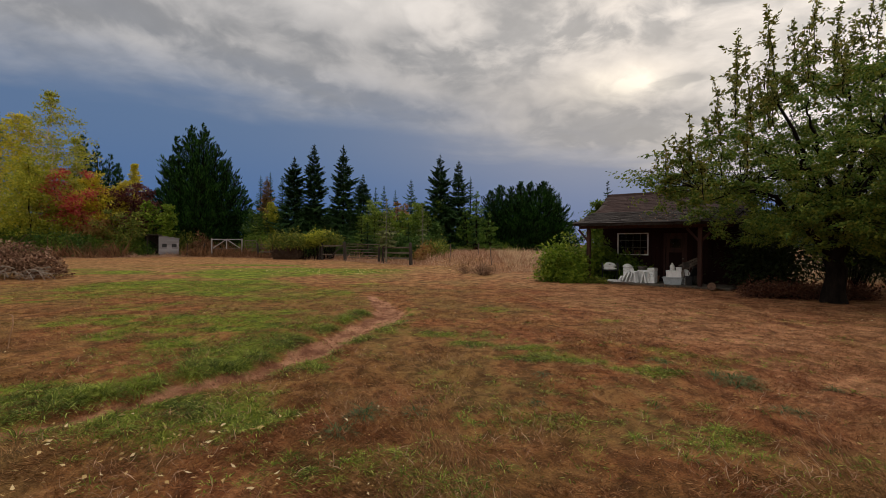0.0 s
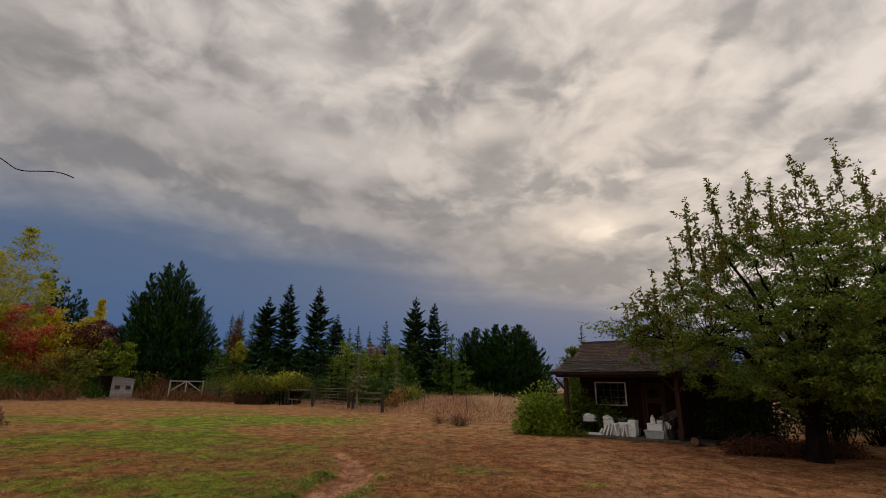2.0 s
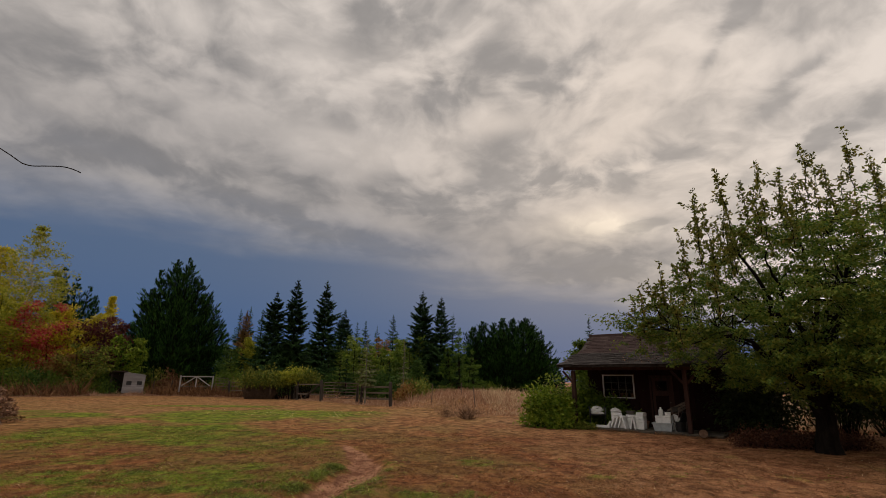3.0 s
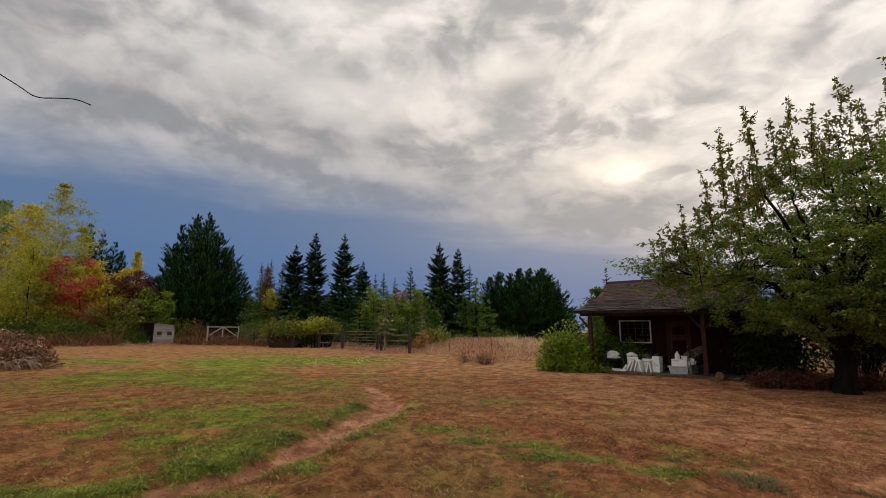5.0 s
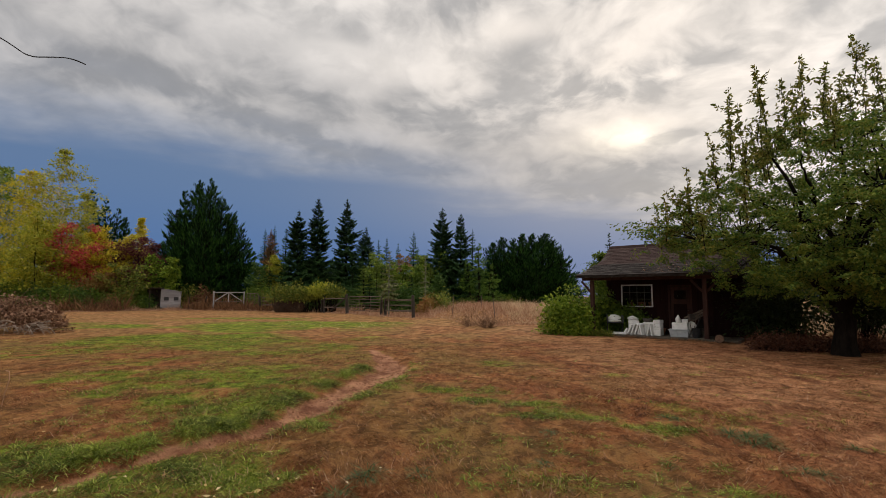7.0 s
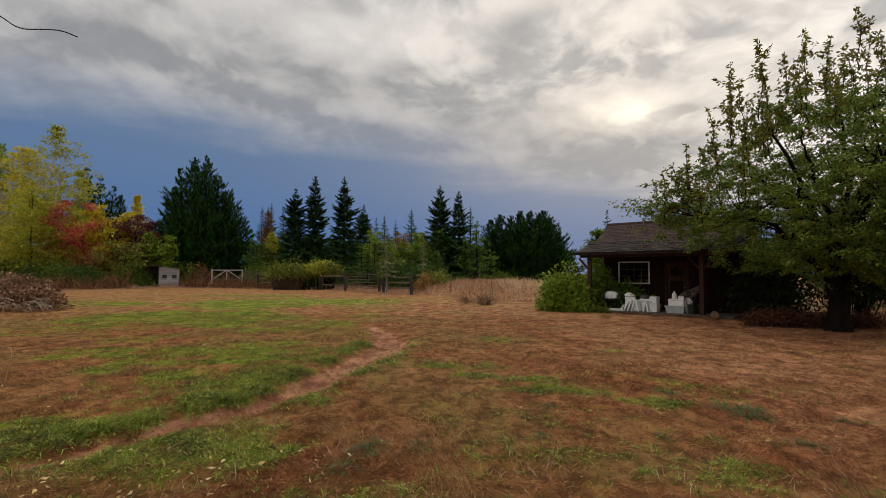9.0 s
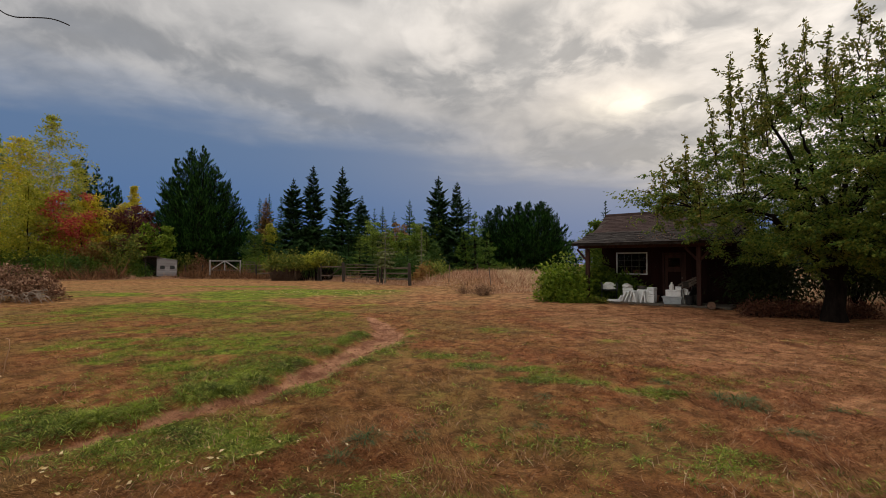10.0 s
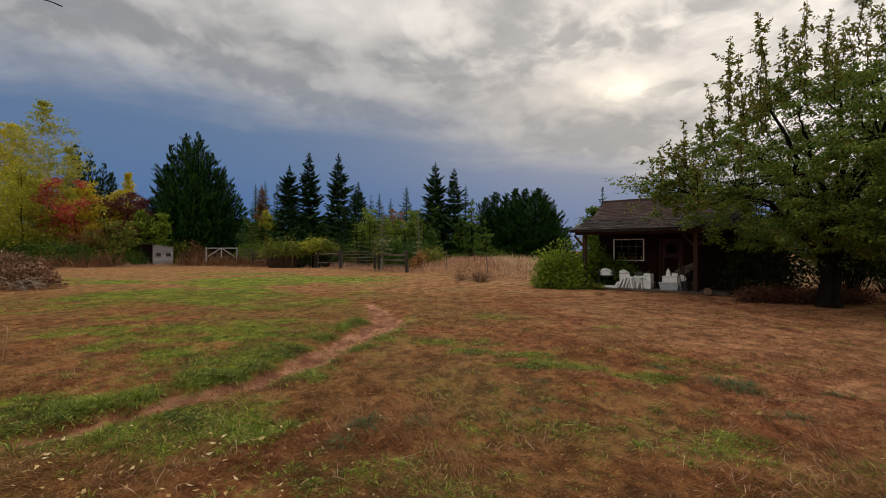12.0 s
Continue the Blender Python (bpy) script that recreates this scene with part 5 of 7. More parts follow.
    for c in targets:
        j = np.argmin(np.linalg.norm(carriers - c, axis=1) + r.uniform(0, 0.4, len(carriers)))
        wood.tube(bent(carriers[j], c, 4, 0.05, 0.03, r), np.linspace(0.010, 0.004, 4), 3)
        k = int(30 * np.clip(r.normal(1.0, 0.3), 0.4, 1.7))
        out = (c - carriers[j]) * np.array([1, 1, 0.3])
        out = out / (np.linalg.norm(out) + 0.1)
        for _ in range(3):
            end = c + (unit(1, r)[0] * 0.8 + out * 0.7) * np.array([0.55, 0.55, 0.22]) * r.uniform(0.6, 1.2)
            end[2] -= 0.10
            s = r.uniform(0.0, 1, k)[:, None]
            P.append(c + (end - c) * s + r.normal(size=(k, 3)) * np.array([0.075, 0.075, 0.035]))
            D.append(unit(k, r) * np.array([1, 1, 0.5]) + (end - c) * 0.8 + np.array([0, 0, -0.42]))
    P, D = np.concatenate(P), np.concatenate(D)
    ln = r.uniform(0.065, 0.12, len(P))
    crown.leaves(P, D, unit(len(P), r) * np.array([1, 1, 0.4]), ln, ln * 0.52, 0.2)
    # upright water shoots, leafy to the tip
    P, D, L = [], [], []
    spots = list(SHOOTS)
    for i in range(30):
        x, y = r.uniform(-4.6, 5.2), r.uniform(-2.6, 2.4)
        spots.append((x, y, float(np.interp(x, CROWN_X, CROWN_TOP)) * (1 - 0.05 * abs(y)) + r.uniform(0.1, 0.7)))
    for x, y, z in spots:
        ln = 0.9 + 0.35 * max(0.0, z - float(np.interp(x, CROWN_X, CROWN_TOP))) + r.uniform(0.2, 0.7)
        foot = np.array([x * 0.96 + r.normal() * 0.12, y, z - ln])
        sh = bent(foot, (x, y, z), 6, 0, 0.018, r)
        wood.tube(sh, np.linspace(0.014, 0.004, 6), 4)
        for side in range(3 + int(ln * 2.5)):
            s0 = r.uniform(0.1, 0.75)
            a0 = np.array([np.interp(s0, np.linspace(0, 1, 6), sh[:, i]) for i in range(3)])
            b0 = a0 + np.array([r.normal() * 0.24, r.normal() * 0.24, r.uniform(0.10, 0.42)])
            wood.tube(bent(a0, b0, 3), np.linspace(0.006, 0.003, 3), 3)
            k = 13
            P.append(a0 + (b0 - a0) * r.uniform(0.2, 1, (k, 1)) + r.normal(size=(k, 3)) * 0.02)
            D.append(unit(k, r) + np.array([0, 0, -0.25]))
        k = int(44 * ln)
        s = r.uniform(0, 1, k)
        P.append(np.stack([np.interp(s, np.linspace(0, 1, 6), sh[:, i]) for i in range(3)], 1) + r.normal(size=(k, 3)) * 0.02)
        D.append(unit(k, r) + np.array([0, 0, -0.2]))
    P, D = np.concatenate(P), np.concatenate(D)
    ln = r.uniform(0.095, 0.15, len(P))
    tips.leaves(P, D, unit(len(P), r), ln, ln * 0.5, 0.2)
    part("trunk", wood, M_BARK, t)
    part("crown", crown, M_PEAR, t)
    part("shoot_foliage", tips, M_SHOOT, t, "olive-brown leaves on upright shoots")


orchard_tree()

# --- conifers along the far edge
SPRUCES = [(513, 291, 56, 3.3, 21), (548, 268, 57, 3.0, 22), (600, 270, 55, 2.9, 23), (635, 322, 62, 2.8, 24), (771, 286, 55, 3.1, 25), (804, 297, 54, 3.0, 26)]
for col, row, far, rad, seed in SPRUCES:
    spruce("spruce_tree", spot(col, far), "tall dark green pointed spruce", M_SPRUCE, tall(row, far), rad * 1.22, seed, thin=3.4, group="dark spruces beyond the fence")
for col, row, far, rad, seed in [(453, 325, 72, 2.2, 31), (470, 319, 75, 2.6, 32), (491, 325, 74, 2.6, 33), (657, 345, 68, 2.0, 34), (672, 342, 66, 1.8, 35), (692, 350, 70, 1.8, 36), (720, 330, 64, 2.8, 37), (825, 325, 58, 1.8, 38), (576, 375, 60, 2.2, 39)]:
    spruce("fir_tree", spot(col, far), "thin young grey-green fir", M_FIR, tall(row, far), rad, seed, gap=0.42, thin=1.2, group="young firs among the spruces")
cedar("cedar_tree", spot(350, 57), "massive dense dark green cedar with several tips", M_CEDAR,
      [(0.1, 0, tall(235, 57), 4.4), (-1.5, 0.3, tall(238, 57), 4.2), (-2.9, -0.2, tall(258, 57), 3.4), (1.6, 0.2, tall(272, 57), 3.8), (2.9, 0.1, tall(300, 57), 3.2), (4.1, -0.3, tall(326, 57), 2.6), (0.6, -1.8, 10.5, 4.2), (-2.2, -1.6, 9.5, 3.8), (-3.9, 0.2, tall(292, 57), 2.6), (-4.6, 0.0, tall(326, 57), 2.2), (5.2, 0.0, tall(354, 57), 2.2)], 41, 88000, 0.66)
cedar("cedar_hedge", spot(920, 60), "broad clump of dense dark cedars", M_CEDAR,
      [(-4.2, 0, tall(350, 60), 3.1), (-2.9, 0.8, tall(340, 60), 3.4), (-1.6, -0.2, tall(343, 60), 3.4), (-0.5, -0.4, tall(336, 60), 3.6), (0.8, 0.5, tall(334, 60), 3.9), (2.3, 0, tall(333, 60), 3.8), (3.3, 0.3, tall(346, 60), 3.2), (4.3, 0.1, tall(372, 60), 2.4)], 42, 84000, 0.55)
cedar("cedar_tree", spot(165, 66), "dark cedar rising behind the autumn trees", M_CEDAR, [(-2.4, 0, tall(256, 66), 4.2), (-0.6, 0.4, tall(272, 66), 3.6), (1.3, 0.3, tall(290, 66), 3.4), (2.7, 0.1, tall(306, 66), 2.8)], 43, 26000, 0.7)
cedar("cypress_tree", spot(836, 52), "green cypress with drooping sprays", M_CYPRESS, [(0, 0, tall(352, 52), 1.8), (1.4, 0, tall(388, 52), 1.4), (-1.3, 0, tall(380, 52), 1.4)], 44, 12000, 0.5, droop=0.5)
cedar("cedar_hedge", spot(600, 74), "low dark row of cedars closing the thicket", M_CEDAR, [(-13 + 2.6 * i, 0.8 * math.sin(i * 2.3), tall(392 + 7 * math.sin(i * 1.7), 74), 2.3) for i in range(12)], 45, 16000, 0.8)
# autumn trees
broadleaf("birch_tree", spot(78, 50), "tall yellow-green birch with pale trunk", "tree", M_YELLOWGREEN, M_BIRCH, tall(174, 50), 5.4, 51, 330, 26, 0.24, 0.36, 0.10, 0.2, peak=0.12, point=0.68, ragged=0.6, tuft=5)
broadleaf("birch_tree", spot(22, 51), "golden yellow birch beside the red shrub", "tree", M_YELLOW, M_BIRCH, tall(216, 51), 4.8, 52, 360, 32, 0.26, 0.40, 0.06, 0.18, peak=0.3, point=0.5, ragged=0.6, tuft=5)
broadleaf("birch_tree", spot(-30, 53), "dull green birch with pale trunk", "tree", M_THICKET, M_BIRCH, tall(208, 53), 4.8, 53, 340, 32, 0.26, 0.40, 0.06, 0.18, peak=0.3, point=0.5, ragged=0.5, tuft=5)
broadleaf("birch_tree", spot(-90, 50), "yellow-green birch with pale trunk", "tree", M_YELLOWGREEN, M_BIRCH, tall(225, 50), 4.4, 153, 300, 34, 0.26, 0.42, 0.06, 0.18, peak=0.3, point=0.9, ragged=0.5, tuft=5)
broadleaf("birch_tree", spot(124, 54), "slender yellow-green birch tree", "tree", M_YELLOWGREEN, M_BIRCH, tall(256, 54), 2.4, 54, 150, 30, 0.24, 0.36, 0.1, 0.12, peak=0.4, point=0.55, ragged=0.6, tuft=5)
broadleaf("birch_tree", spot(45, 47.5), "low yellow birch with several stems", "tree", M_YELLOWGREEN, M_BARK, tall(300, 47.5), 3.6, 50, 260, 36, 0.26, 0.42, 0.05, 0.06, stems=4, tuft=6)
broadleaf("maple_tree", spot(112, 50), "small red-leaved vine maple", "tree", M_RED, M_BARK, tall(314, 50), 2.3, 55, 110, 34, 0.24, 0.36, 0.34, 0.05, stems=3, point=0.6, tuft=5, ragged=1.0)
broadleaf("maple_tree", spot(140, 49.5), "low crimson vine maple with drooping leaves", "tree", M_RED, M_BARK, tall(352, 49.5), 2.0, 155, 80, 34, 0.24, 0.36, 0.25, 0.05, stems=3, point=0.6, tuft=5, ragged=1.0)
broadleaf("hazel_tree", spot(172, 51), "yellow-leaved hazel shrub tree", "tree", M_YELLOW, M_BARK, tall(324, 51), 2.0, 56, 130, 40, 0.24, 0.38, 0.35, 0.045, stems=3, point=0.7, tuft=5, ragged=0.8)
broadleaf("hazel_tree", spot(205, 48.5), "low olive-green hazel shrub tree", "tree", M_VINE, M_BARK, tall(384, 48.5), 1.9, 46, 56, 36, 0.25, 0.34, 0.30, 0.04, stems=4, point=0.8, tuft=5, ragged=0.8)
broadleaf("hazel_tree", spot(160, 48.5), "rusty brown-green hazel shrub tree", "tree", M_RUST, M_BARK, tall(402, 48.5), 2.0, 47, 80, 36, 0.25, 0.40, 0.05, 0.04, stems=5, point=0.9, tuft=5)
broadleaf("plum_tree", spot(226, 53), "dark purple-leaved plum tree", "tree", M_PLUM, M_BARK, tall(342, 53), 3.0, 57, 170, 44, 0.25, 0.42, 0.15, 0.09, stems=3, ragged=0.8, tuft=5)
broadleaf("plum_tree", spot(256, 54), "wine-red plum tree beside the cedar", "tree", M_PLUM, M_BARK, tall(352, 54), 2.0, 157, 100, 44, 0.25, 0.42, 0.15, 0.09, stems=2, ragged=0.8, tuft=5)
broadleaf("aspen_tree", spot(228, 68), "distant bright yellow aspen tree", "tree", M_YELLOW, M_BIRCH, tall(304, 68), 1.9, 58, 150, 30, 0.28, 0.34, 0.15, 0.08, peak=0.2, point=0.9, tuft=3)
broadleaf("elder_tree", spot(260, 51), "leafy lime-green elder shrub tree", "tree", M_BRIGHT, M_BARK, tall(372, 51), 0.9, 59, 34, 30, 0.30, 0.26, 0.15, 0.05, stems=2, ragged=1.0, tuft=3)
broadleaf("elder_tree", spot(284, 50.8), "lime-green young elder beside the coop", "tree", M_BRIGHT, M_BARK, tall(376, 50.8), 0.7, 60, 22, 30, 0.30, 0.24, 0.3, 0.05, stems=2, ragged=1.0, tuft=3)
spruce("larch_tree", spot(464, 62), "slim rust-coloured autumn larch tree", M_RUST, tall(326, 62), 2.5, 60, gap=0.3, thin=2.5)
# lighter young growth behind the fence
for i, (col, row, far, rad, mat) in enumerate([(442, 392, 54, 1.2, M_DARKBRAMBLE), (472, 380, 55, 1.1, M_YELLOWGREEN), (575, 392, 61, 1.7, M_DARKBRAMBLE), (648, 374, 54, 1.4, M_THICKET), (668, 385, 52, 1.6, M_THICKET),
                                               (700, 380, 55, 1.6, M_RUST), (722, 380, 52, 1.3, M_THICKET), (747, 376, 54, 1.2, M_THICKET), (622, 400, 60, 1.6, M_SHRUB), (768, 416, 47, 0.9, M_DARKBRAMBLE), (690, 396, 49, 1.4, M_THICKET), (735, 398, 48, 1.0, M_SHRUB), (535, 400, 62, 1.8, M_SHRUB), (490, 390, 60, 1.6, M_SHRUB)]):
    broadleaf("young_tree", spot(col, far), "slender young green tree in the thicket", "tree", mat, M_BARK, tall(row - 8, far), rad * 0.75, 70 + i, 70, 42, 0.24, 0.32, 0.04, 0.06, stems=2, point=0.75, ragged=0.9, tuft=5, group="young trees behind the fence")
for i, (col, row, far, rad) in enumerate([(632, 388, 48, 1.3), (655, 380, 50, 1.4), (682, 392, 47, 1.2), (706, 378, 51, 1.5), (728, 386, 48, 1.3), (750, 384, 50, 1.4), (445, 392, 52, 1.5)]):
    spruce("sapling_tree", spot(col, far), "light green young conifer sapling in the thicket", M_YOUNGFIR, tall(row, far), rad, 160 + i, gap=0.4, thin=1.3, droop=0.5, group="saplings behind the fence")
for i, (col, row, far, rad) in enumerate([(612, 402, 50, 1.3), (643, 404, 47, 1.1), (664, 396, 53, 1.5), (697, 400, 50, 1.3), (716, 408, 46, 1.0), (742, 402, 52, 1.4), (465, 398, 54, 1.4), (488, 404, 53, 1.4), (758, 412, 48, 1.1)]):
    spruce("spruce_tree", spot(col, far), "small dark young spruce in the thicket", M_SPRUCE, tall(row, far), rad, 180 + i, gap=0.36, thin=1.6, droop=0.45, group="small spruces behind the fence")
broadleaf("willow_tree", spot(1052, 26), "green leafy sapling behind the cabin", "tree", M_SHRUB, M_BARK, tall(366, 26), 0.7, 85, 50, 45, 0.15, 0.22, 0.3, 0.05)
spruce("fir_tree", spot(1067, 40), "thin fir tip above the cabin roof", M_FIR, tall(330, 40), 1.2, 86, thin=0.7)
spruce("dead_fir", spot(677, 36.6), "pale drooping dying fir standing by the gate", M_DEADFIR, tall(366, 36.6), 1.25, 87, gap=0.36, thin=0.5, base=0.32, droop=0.8, bark=M_DEADWOOD)
spruce("dead_fir", spot(741, 42), "thin pale dying fir in the thicket", M_DEADFIR, tall(374, 42), 0.8, 88, gap=0.40, thin=0.7, base=0.15, droop=0.6, bark=M_DEADWOOD)


# --- bushes
shrub("green_bush", pose(5.1, 20.7, 0), "bright green rounded bush beside the cabin", M_BRIGHT, 0.88, 0.9, 2.2, 91, 90, 90, 0.15, np.array([0.22, 0.22, 0.11]))
shrub("green_bush", pose(6.0, 21.1, 0), "bright green bush spreading under the porch eave", M_BRIGHT, 0.75, 0.6, 1.8, 92, 50, 75, 0.15, np.array([0.2, 0.2, 0.1]))
shrub("porch_shrub", CABIN @ pose(1.0, 1.15, 0.08), "leafy green shrub under the cabin window", M_SHRUB, 0.95, 0.3, 1.15, 93, 90, 42, 0.15, 0.17)
shrub("porch_vine", CABIN @ pose(0.1, 1.1, 0.08), "green vine climbing beside the porch post", M_SHRUB, 0.42, 0.3, 2.0, 89, 60, 40, 0.15, 0.17)
for i, (x, y, rx, h, lift, mat) in enumerate([(-15.9, 45.3, 1.1, 2.45, 1.2, M_VINE), (-14.8, 45.1, 1.3, 2.8, 1.3, M_VINE), (-13.6, 45.2, 1.0, 2.45, 1.4, M_VINE), (-12.2, 45.2, 0.95, 2.95, 1.7, M_YELLOWGREEN), (-11.2, 45.0, 0.8, 2.5, 1.7, M_VINE)]):
    shrub("vine_thicket", pose(x, y, 0), "yellow-green vine heaped over stump and fence", mat, rx, 0.8, h, 94 + i, 62, 46, 0.22, np.array([0.30, 0.28, 0.20]), lift=lift, group="vines over the fence")
for i, (col, row, far, rx, mat) in enumerate([(20, 418, 46, 3.2, M_SHRUB), (75, 426, 47, 2.8, M_DARKBRAMBLE), (130, 425, 48.5, 2.6, M_SHRUB), (165, 412, 50, 2.4, M_DARKBRAMBLE), (205, 416, 50.5, 2.2, M_THICKET), (122, 430, 46.3, 1.5, M_DARKBRAMBLE), (190, 424, 49.0, 1.8, M_SHRUB), (95, 430, 45.8, 1.7, M_SHRUB), (150, 431, 47.4, 1.6, M_SHRUB), (215, 431, 48.8, 1.5, M_SHRUB), (230, 440, 49.5, 1.5, M_DARKBRAMBLE), (50, 426, 46.0, 2.2, M_DARKBRAMBLE),
                                              (235, 418, 53, 2.2, M_SHRUB), (252, 428, 52.5, 1.5, M_YELLOWGREEN), (328, 428, 52.8, 1.3, M_VINE), (312, 427, 52.4, 1.1, M_VINE), (347, 432, 52.5, 0.9, M_WEED), (-30, 415, 45, 3.2, M_SHRUB), (450, 420, 52, 1.6, M_SHRUB), (560, 420, 50, 2.0, M_DARKBRAMBLE), (640, 424, 49, 1.8, M_DARKBRAMBLE), (700, 424, 47, 1.8, M_DARKBRAMBLE),
                                              (735, 424, 44, 1.1, M_DARKBRAMBLE), (750, 452, 40, 0.5, M_RUST), (766, 440, 40.5, 0.7, M_VINE), (880, 446, 56, 2.2, M_SHRUB)]):
    shrub("bramble_bush", spot(col, far), "tangled green bramble bush along the fence", mat, rx, 1.4, tall(row, far), 100 + i, 120, 46, 0.22, 0.32, group="brambles along the fence")
# hedge behind the orchard tree, the shade there put into its dark leaf colour
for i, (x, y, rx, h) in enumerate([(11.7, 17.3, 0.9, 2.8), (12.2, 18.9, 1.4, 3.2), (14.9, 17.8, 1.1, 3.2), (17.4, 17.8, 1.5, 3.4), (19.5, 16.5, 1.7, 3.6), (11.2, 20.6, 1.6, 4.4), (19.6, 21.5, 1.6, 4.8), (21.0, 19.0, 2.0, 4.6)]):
    shrub("dark_shrub", pose(x, y, 0), "dark shaded shrub behind the fruit tree", M_SHADELEAF, rx, 0.9, h, 130 + i, 110 if y < 17.7 else 95, 46, 0.15, 0.30, lift=0.75 if y > 17.7 else 0.0, group="dark shrubs under the fruit tree")
for i, (x, y, rx) in enumerate([(9.9, 14.7, 0.75), (10.9, 14.5, 1.0), (12.0, 14.4, 0.8)]):
    shrub("withered_plants", pose(x, y, 0), "low withered reddish-brown plants", M_REDDEAD, rx, 0.55, 0.45, 140 + i, 110, 46, 0.07, 0.13, "plants", "withered plants below the tree")


# ---------------------------------------------------------------- fence, gates, coop
def fence_post(x, y, h, w=0.16, lean=0.0, label="dark weathered wooden fence post"):
    p = thing("fence_post", pose(x, y, 0, 0, lean, 20), label, "fence post", "fence posts")
    bm = lathe([(w * 0.55, -0.1), (w * 0.52, h * 0.5), (w * 0.48, h - 0.07), (w * 0.2, h)], 9)
    part("timber", bm, M_FENCE, p)


def fence_rails(a, b, heights, label="weathered grey fence rails"):
    f = thing("fence_rail", None, label, "fence", "fence rails")
    for h in heights:
        part("rail", beam((a[0], a[1], h), (b[0], b[1], h + 0.04), 0.05, 0.11), M_RAIL, f)


def tube_gate(a, b, z0, z1, rails, label, mat=None):
    g = thing("metal_gate", None, label, "gate")
    mat = mat or M_STEEL
    a, b = np.array([*a, 0.0]), np.array([*b, 0.0])
    d = (b - a) / np.linalg.norm(b - a)
    up = np.array([0, 0, 1.0])
    c = 0.14
    p = Pieces()
    ring = [a + up * z0 + d * c, b + up * z0 - d * c, b + up * (z0 + c), b + up * (z1 - c), b + up * z1 - d * c, a + up * z1 + d * c, a + up * (z1 - c), a + up * (z0 + c), a + up * z0 + d * c]
    p.tube(np.array(ring), 0.03, 6)
    part("gate_frame", p, mat, g)
    for k in range(1, rails):
        z = z0 + (z1 - z0) * k / rails
        p = Pieces()
        p.tube([a + up * z, b + up * z], 0.024, 6)
        part("bar", p, mat, g)
    for s in (0.33, 0.66):
        p = Pieces()
        q = a + (b - a) * s
        p.tube([q + up * z0, q + up * z1], 0.02, 6)
        part("upright", p, mat, g)


def board_gate():
    y = 50.3
    g = thing("wooden_gate", None, "white painted wooden field gate with diagonal braces", "gate")
    x0, x1 = at((366 - 784) / F, y)[0], at((420 - 784) / F, y)[0]
    mid = (x0 + x1) / 2
    part("gate_post", box(x0 - 0.06, x0 + 0.06, y - 0.06, y + 0.06, -0.1, 1.98, 0.015), M_GATEPAINT, g)
    part("gate_post", box(x1 - 0.06, x1 + 0.06, y - 0.06, y + 0.06, -0.1, 1.98, 0.015), M_GATEPAINT, g)
    part("stile", box(mid - 0.05, mid + 0.05, y - 0.10, y - 0.05, 0.85, 1.92, 0.01), M_GATEPAINT, g)
    part("top_rail", box(x0 + 0.08, x1 - 0.08, y - 0.05, y, 1.82, 1.92, 0.01), M_GATEPAINT, g)
    part("bottom_rail", box(x0 + 0.08, x1 - 0.08, y - 0.05, y, 0.85, 0.95, 0.01), M_RAIL, g)
    part("brace", beam((x0 + 0.2, y - 0.075, 0.98), (mid - 0.1, y - 0.075, 1.82), 0.045, 0.09), M_GATEPAINT, g)
    part("brace", beam((x1 - 0.2, y - 0.075, 0.98), (mid + 0.1, y - 0.075, 1.82), 0.045, 0.09), M_GATEPAINT, g)


POSTS = [(721, 34.6, 1.66, 0.24), (671, 37.4, 1.5, 0.22), (664, 37.9, 1.4, 0.2), (604, 41.5, 1.7, 0.26), (563, 44.3, 1.55, 0.2), (558, 44.6, 1.4, 0.16), (478, 47.5, 1.5, 0.16), (449, 48.6, 1.5, 0.18), (322, 50.8, 1.45, 0.13), (352, 50.6, 1.5, 0.14), (258, 50.5, 1.4, 0.12),
         (200, 49.5, 1.3, 0.12), (150, 48, 1.3, 0.12), (100, 46.5, 1.3, 0.12), (45, 45, 1.3, 0.12)]
for col, far, h, w in POSTS:
    x, y = at((col - 784) / F, far)
    fence_post(x, y, h, w, random.Random(col).uniform(-3, 3))


def ground_at(col, far):
    return at((col - 784) / F, far)


fence_rails(ground_at(671, 37.4), ground_at(721, 34.6), (0.45, 0.85, 1.25))
fence_rails(ground_at(563, 44.3), ground_at(604, 41.5), (0.5, 1.3))
fence_rails(ground_at(452, 48.5), ground_at(478, 47.5), (0.6, 1.0, 1.35))
tube_gate(ground_at(607, 41.2), ground_at(666, 37.8), 0.35, 1.5, 5, "rusty tubular steel field gate")
tube_gate(ground_at(424, 49.6), ground_at(446, 48.9), 0.7, 1.75, 4, "small rusty tube gate with rounded corners")
board_gate()
brace = thing("fence_brace", None, "slanting timber propping a gate post", "fence brace")
part("timber", beam((*ground_at(576, 43.2), 0.25), (*ground_at(602, 41.6), 1.45), 0.09, 0.09), M_FENCE, brace)
for col, far, h, lean in [(790, 34, 1.25, 2), (864, 31.5, 1.25, -5), (840, 40, 1.1, 1)]:
    x, y = ground_at(col, far)
    s = thing("steel_stake", pose(x, y, float(height(x, y)), 0, lean, 0), "thin rusty steel stake in dry grass", "stake", "steel stakes")
    p = Pieces()
    p.tube([(0, 0, -0.1), (0, 0, h)], 0.03, 6)
    part("rod", p, M_STEEL, s)


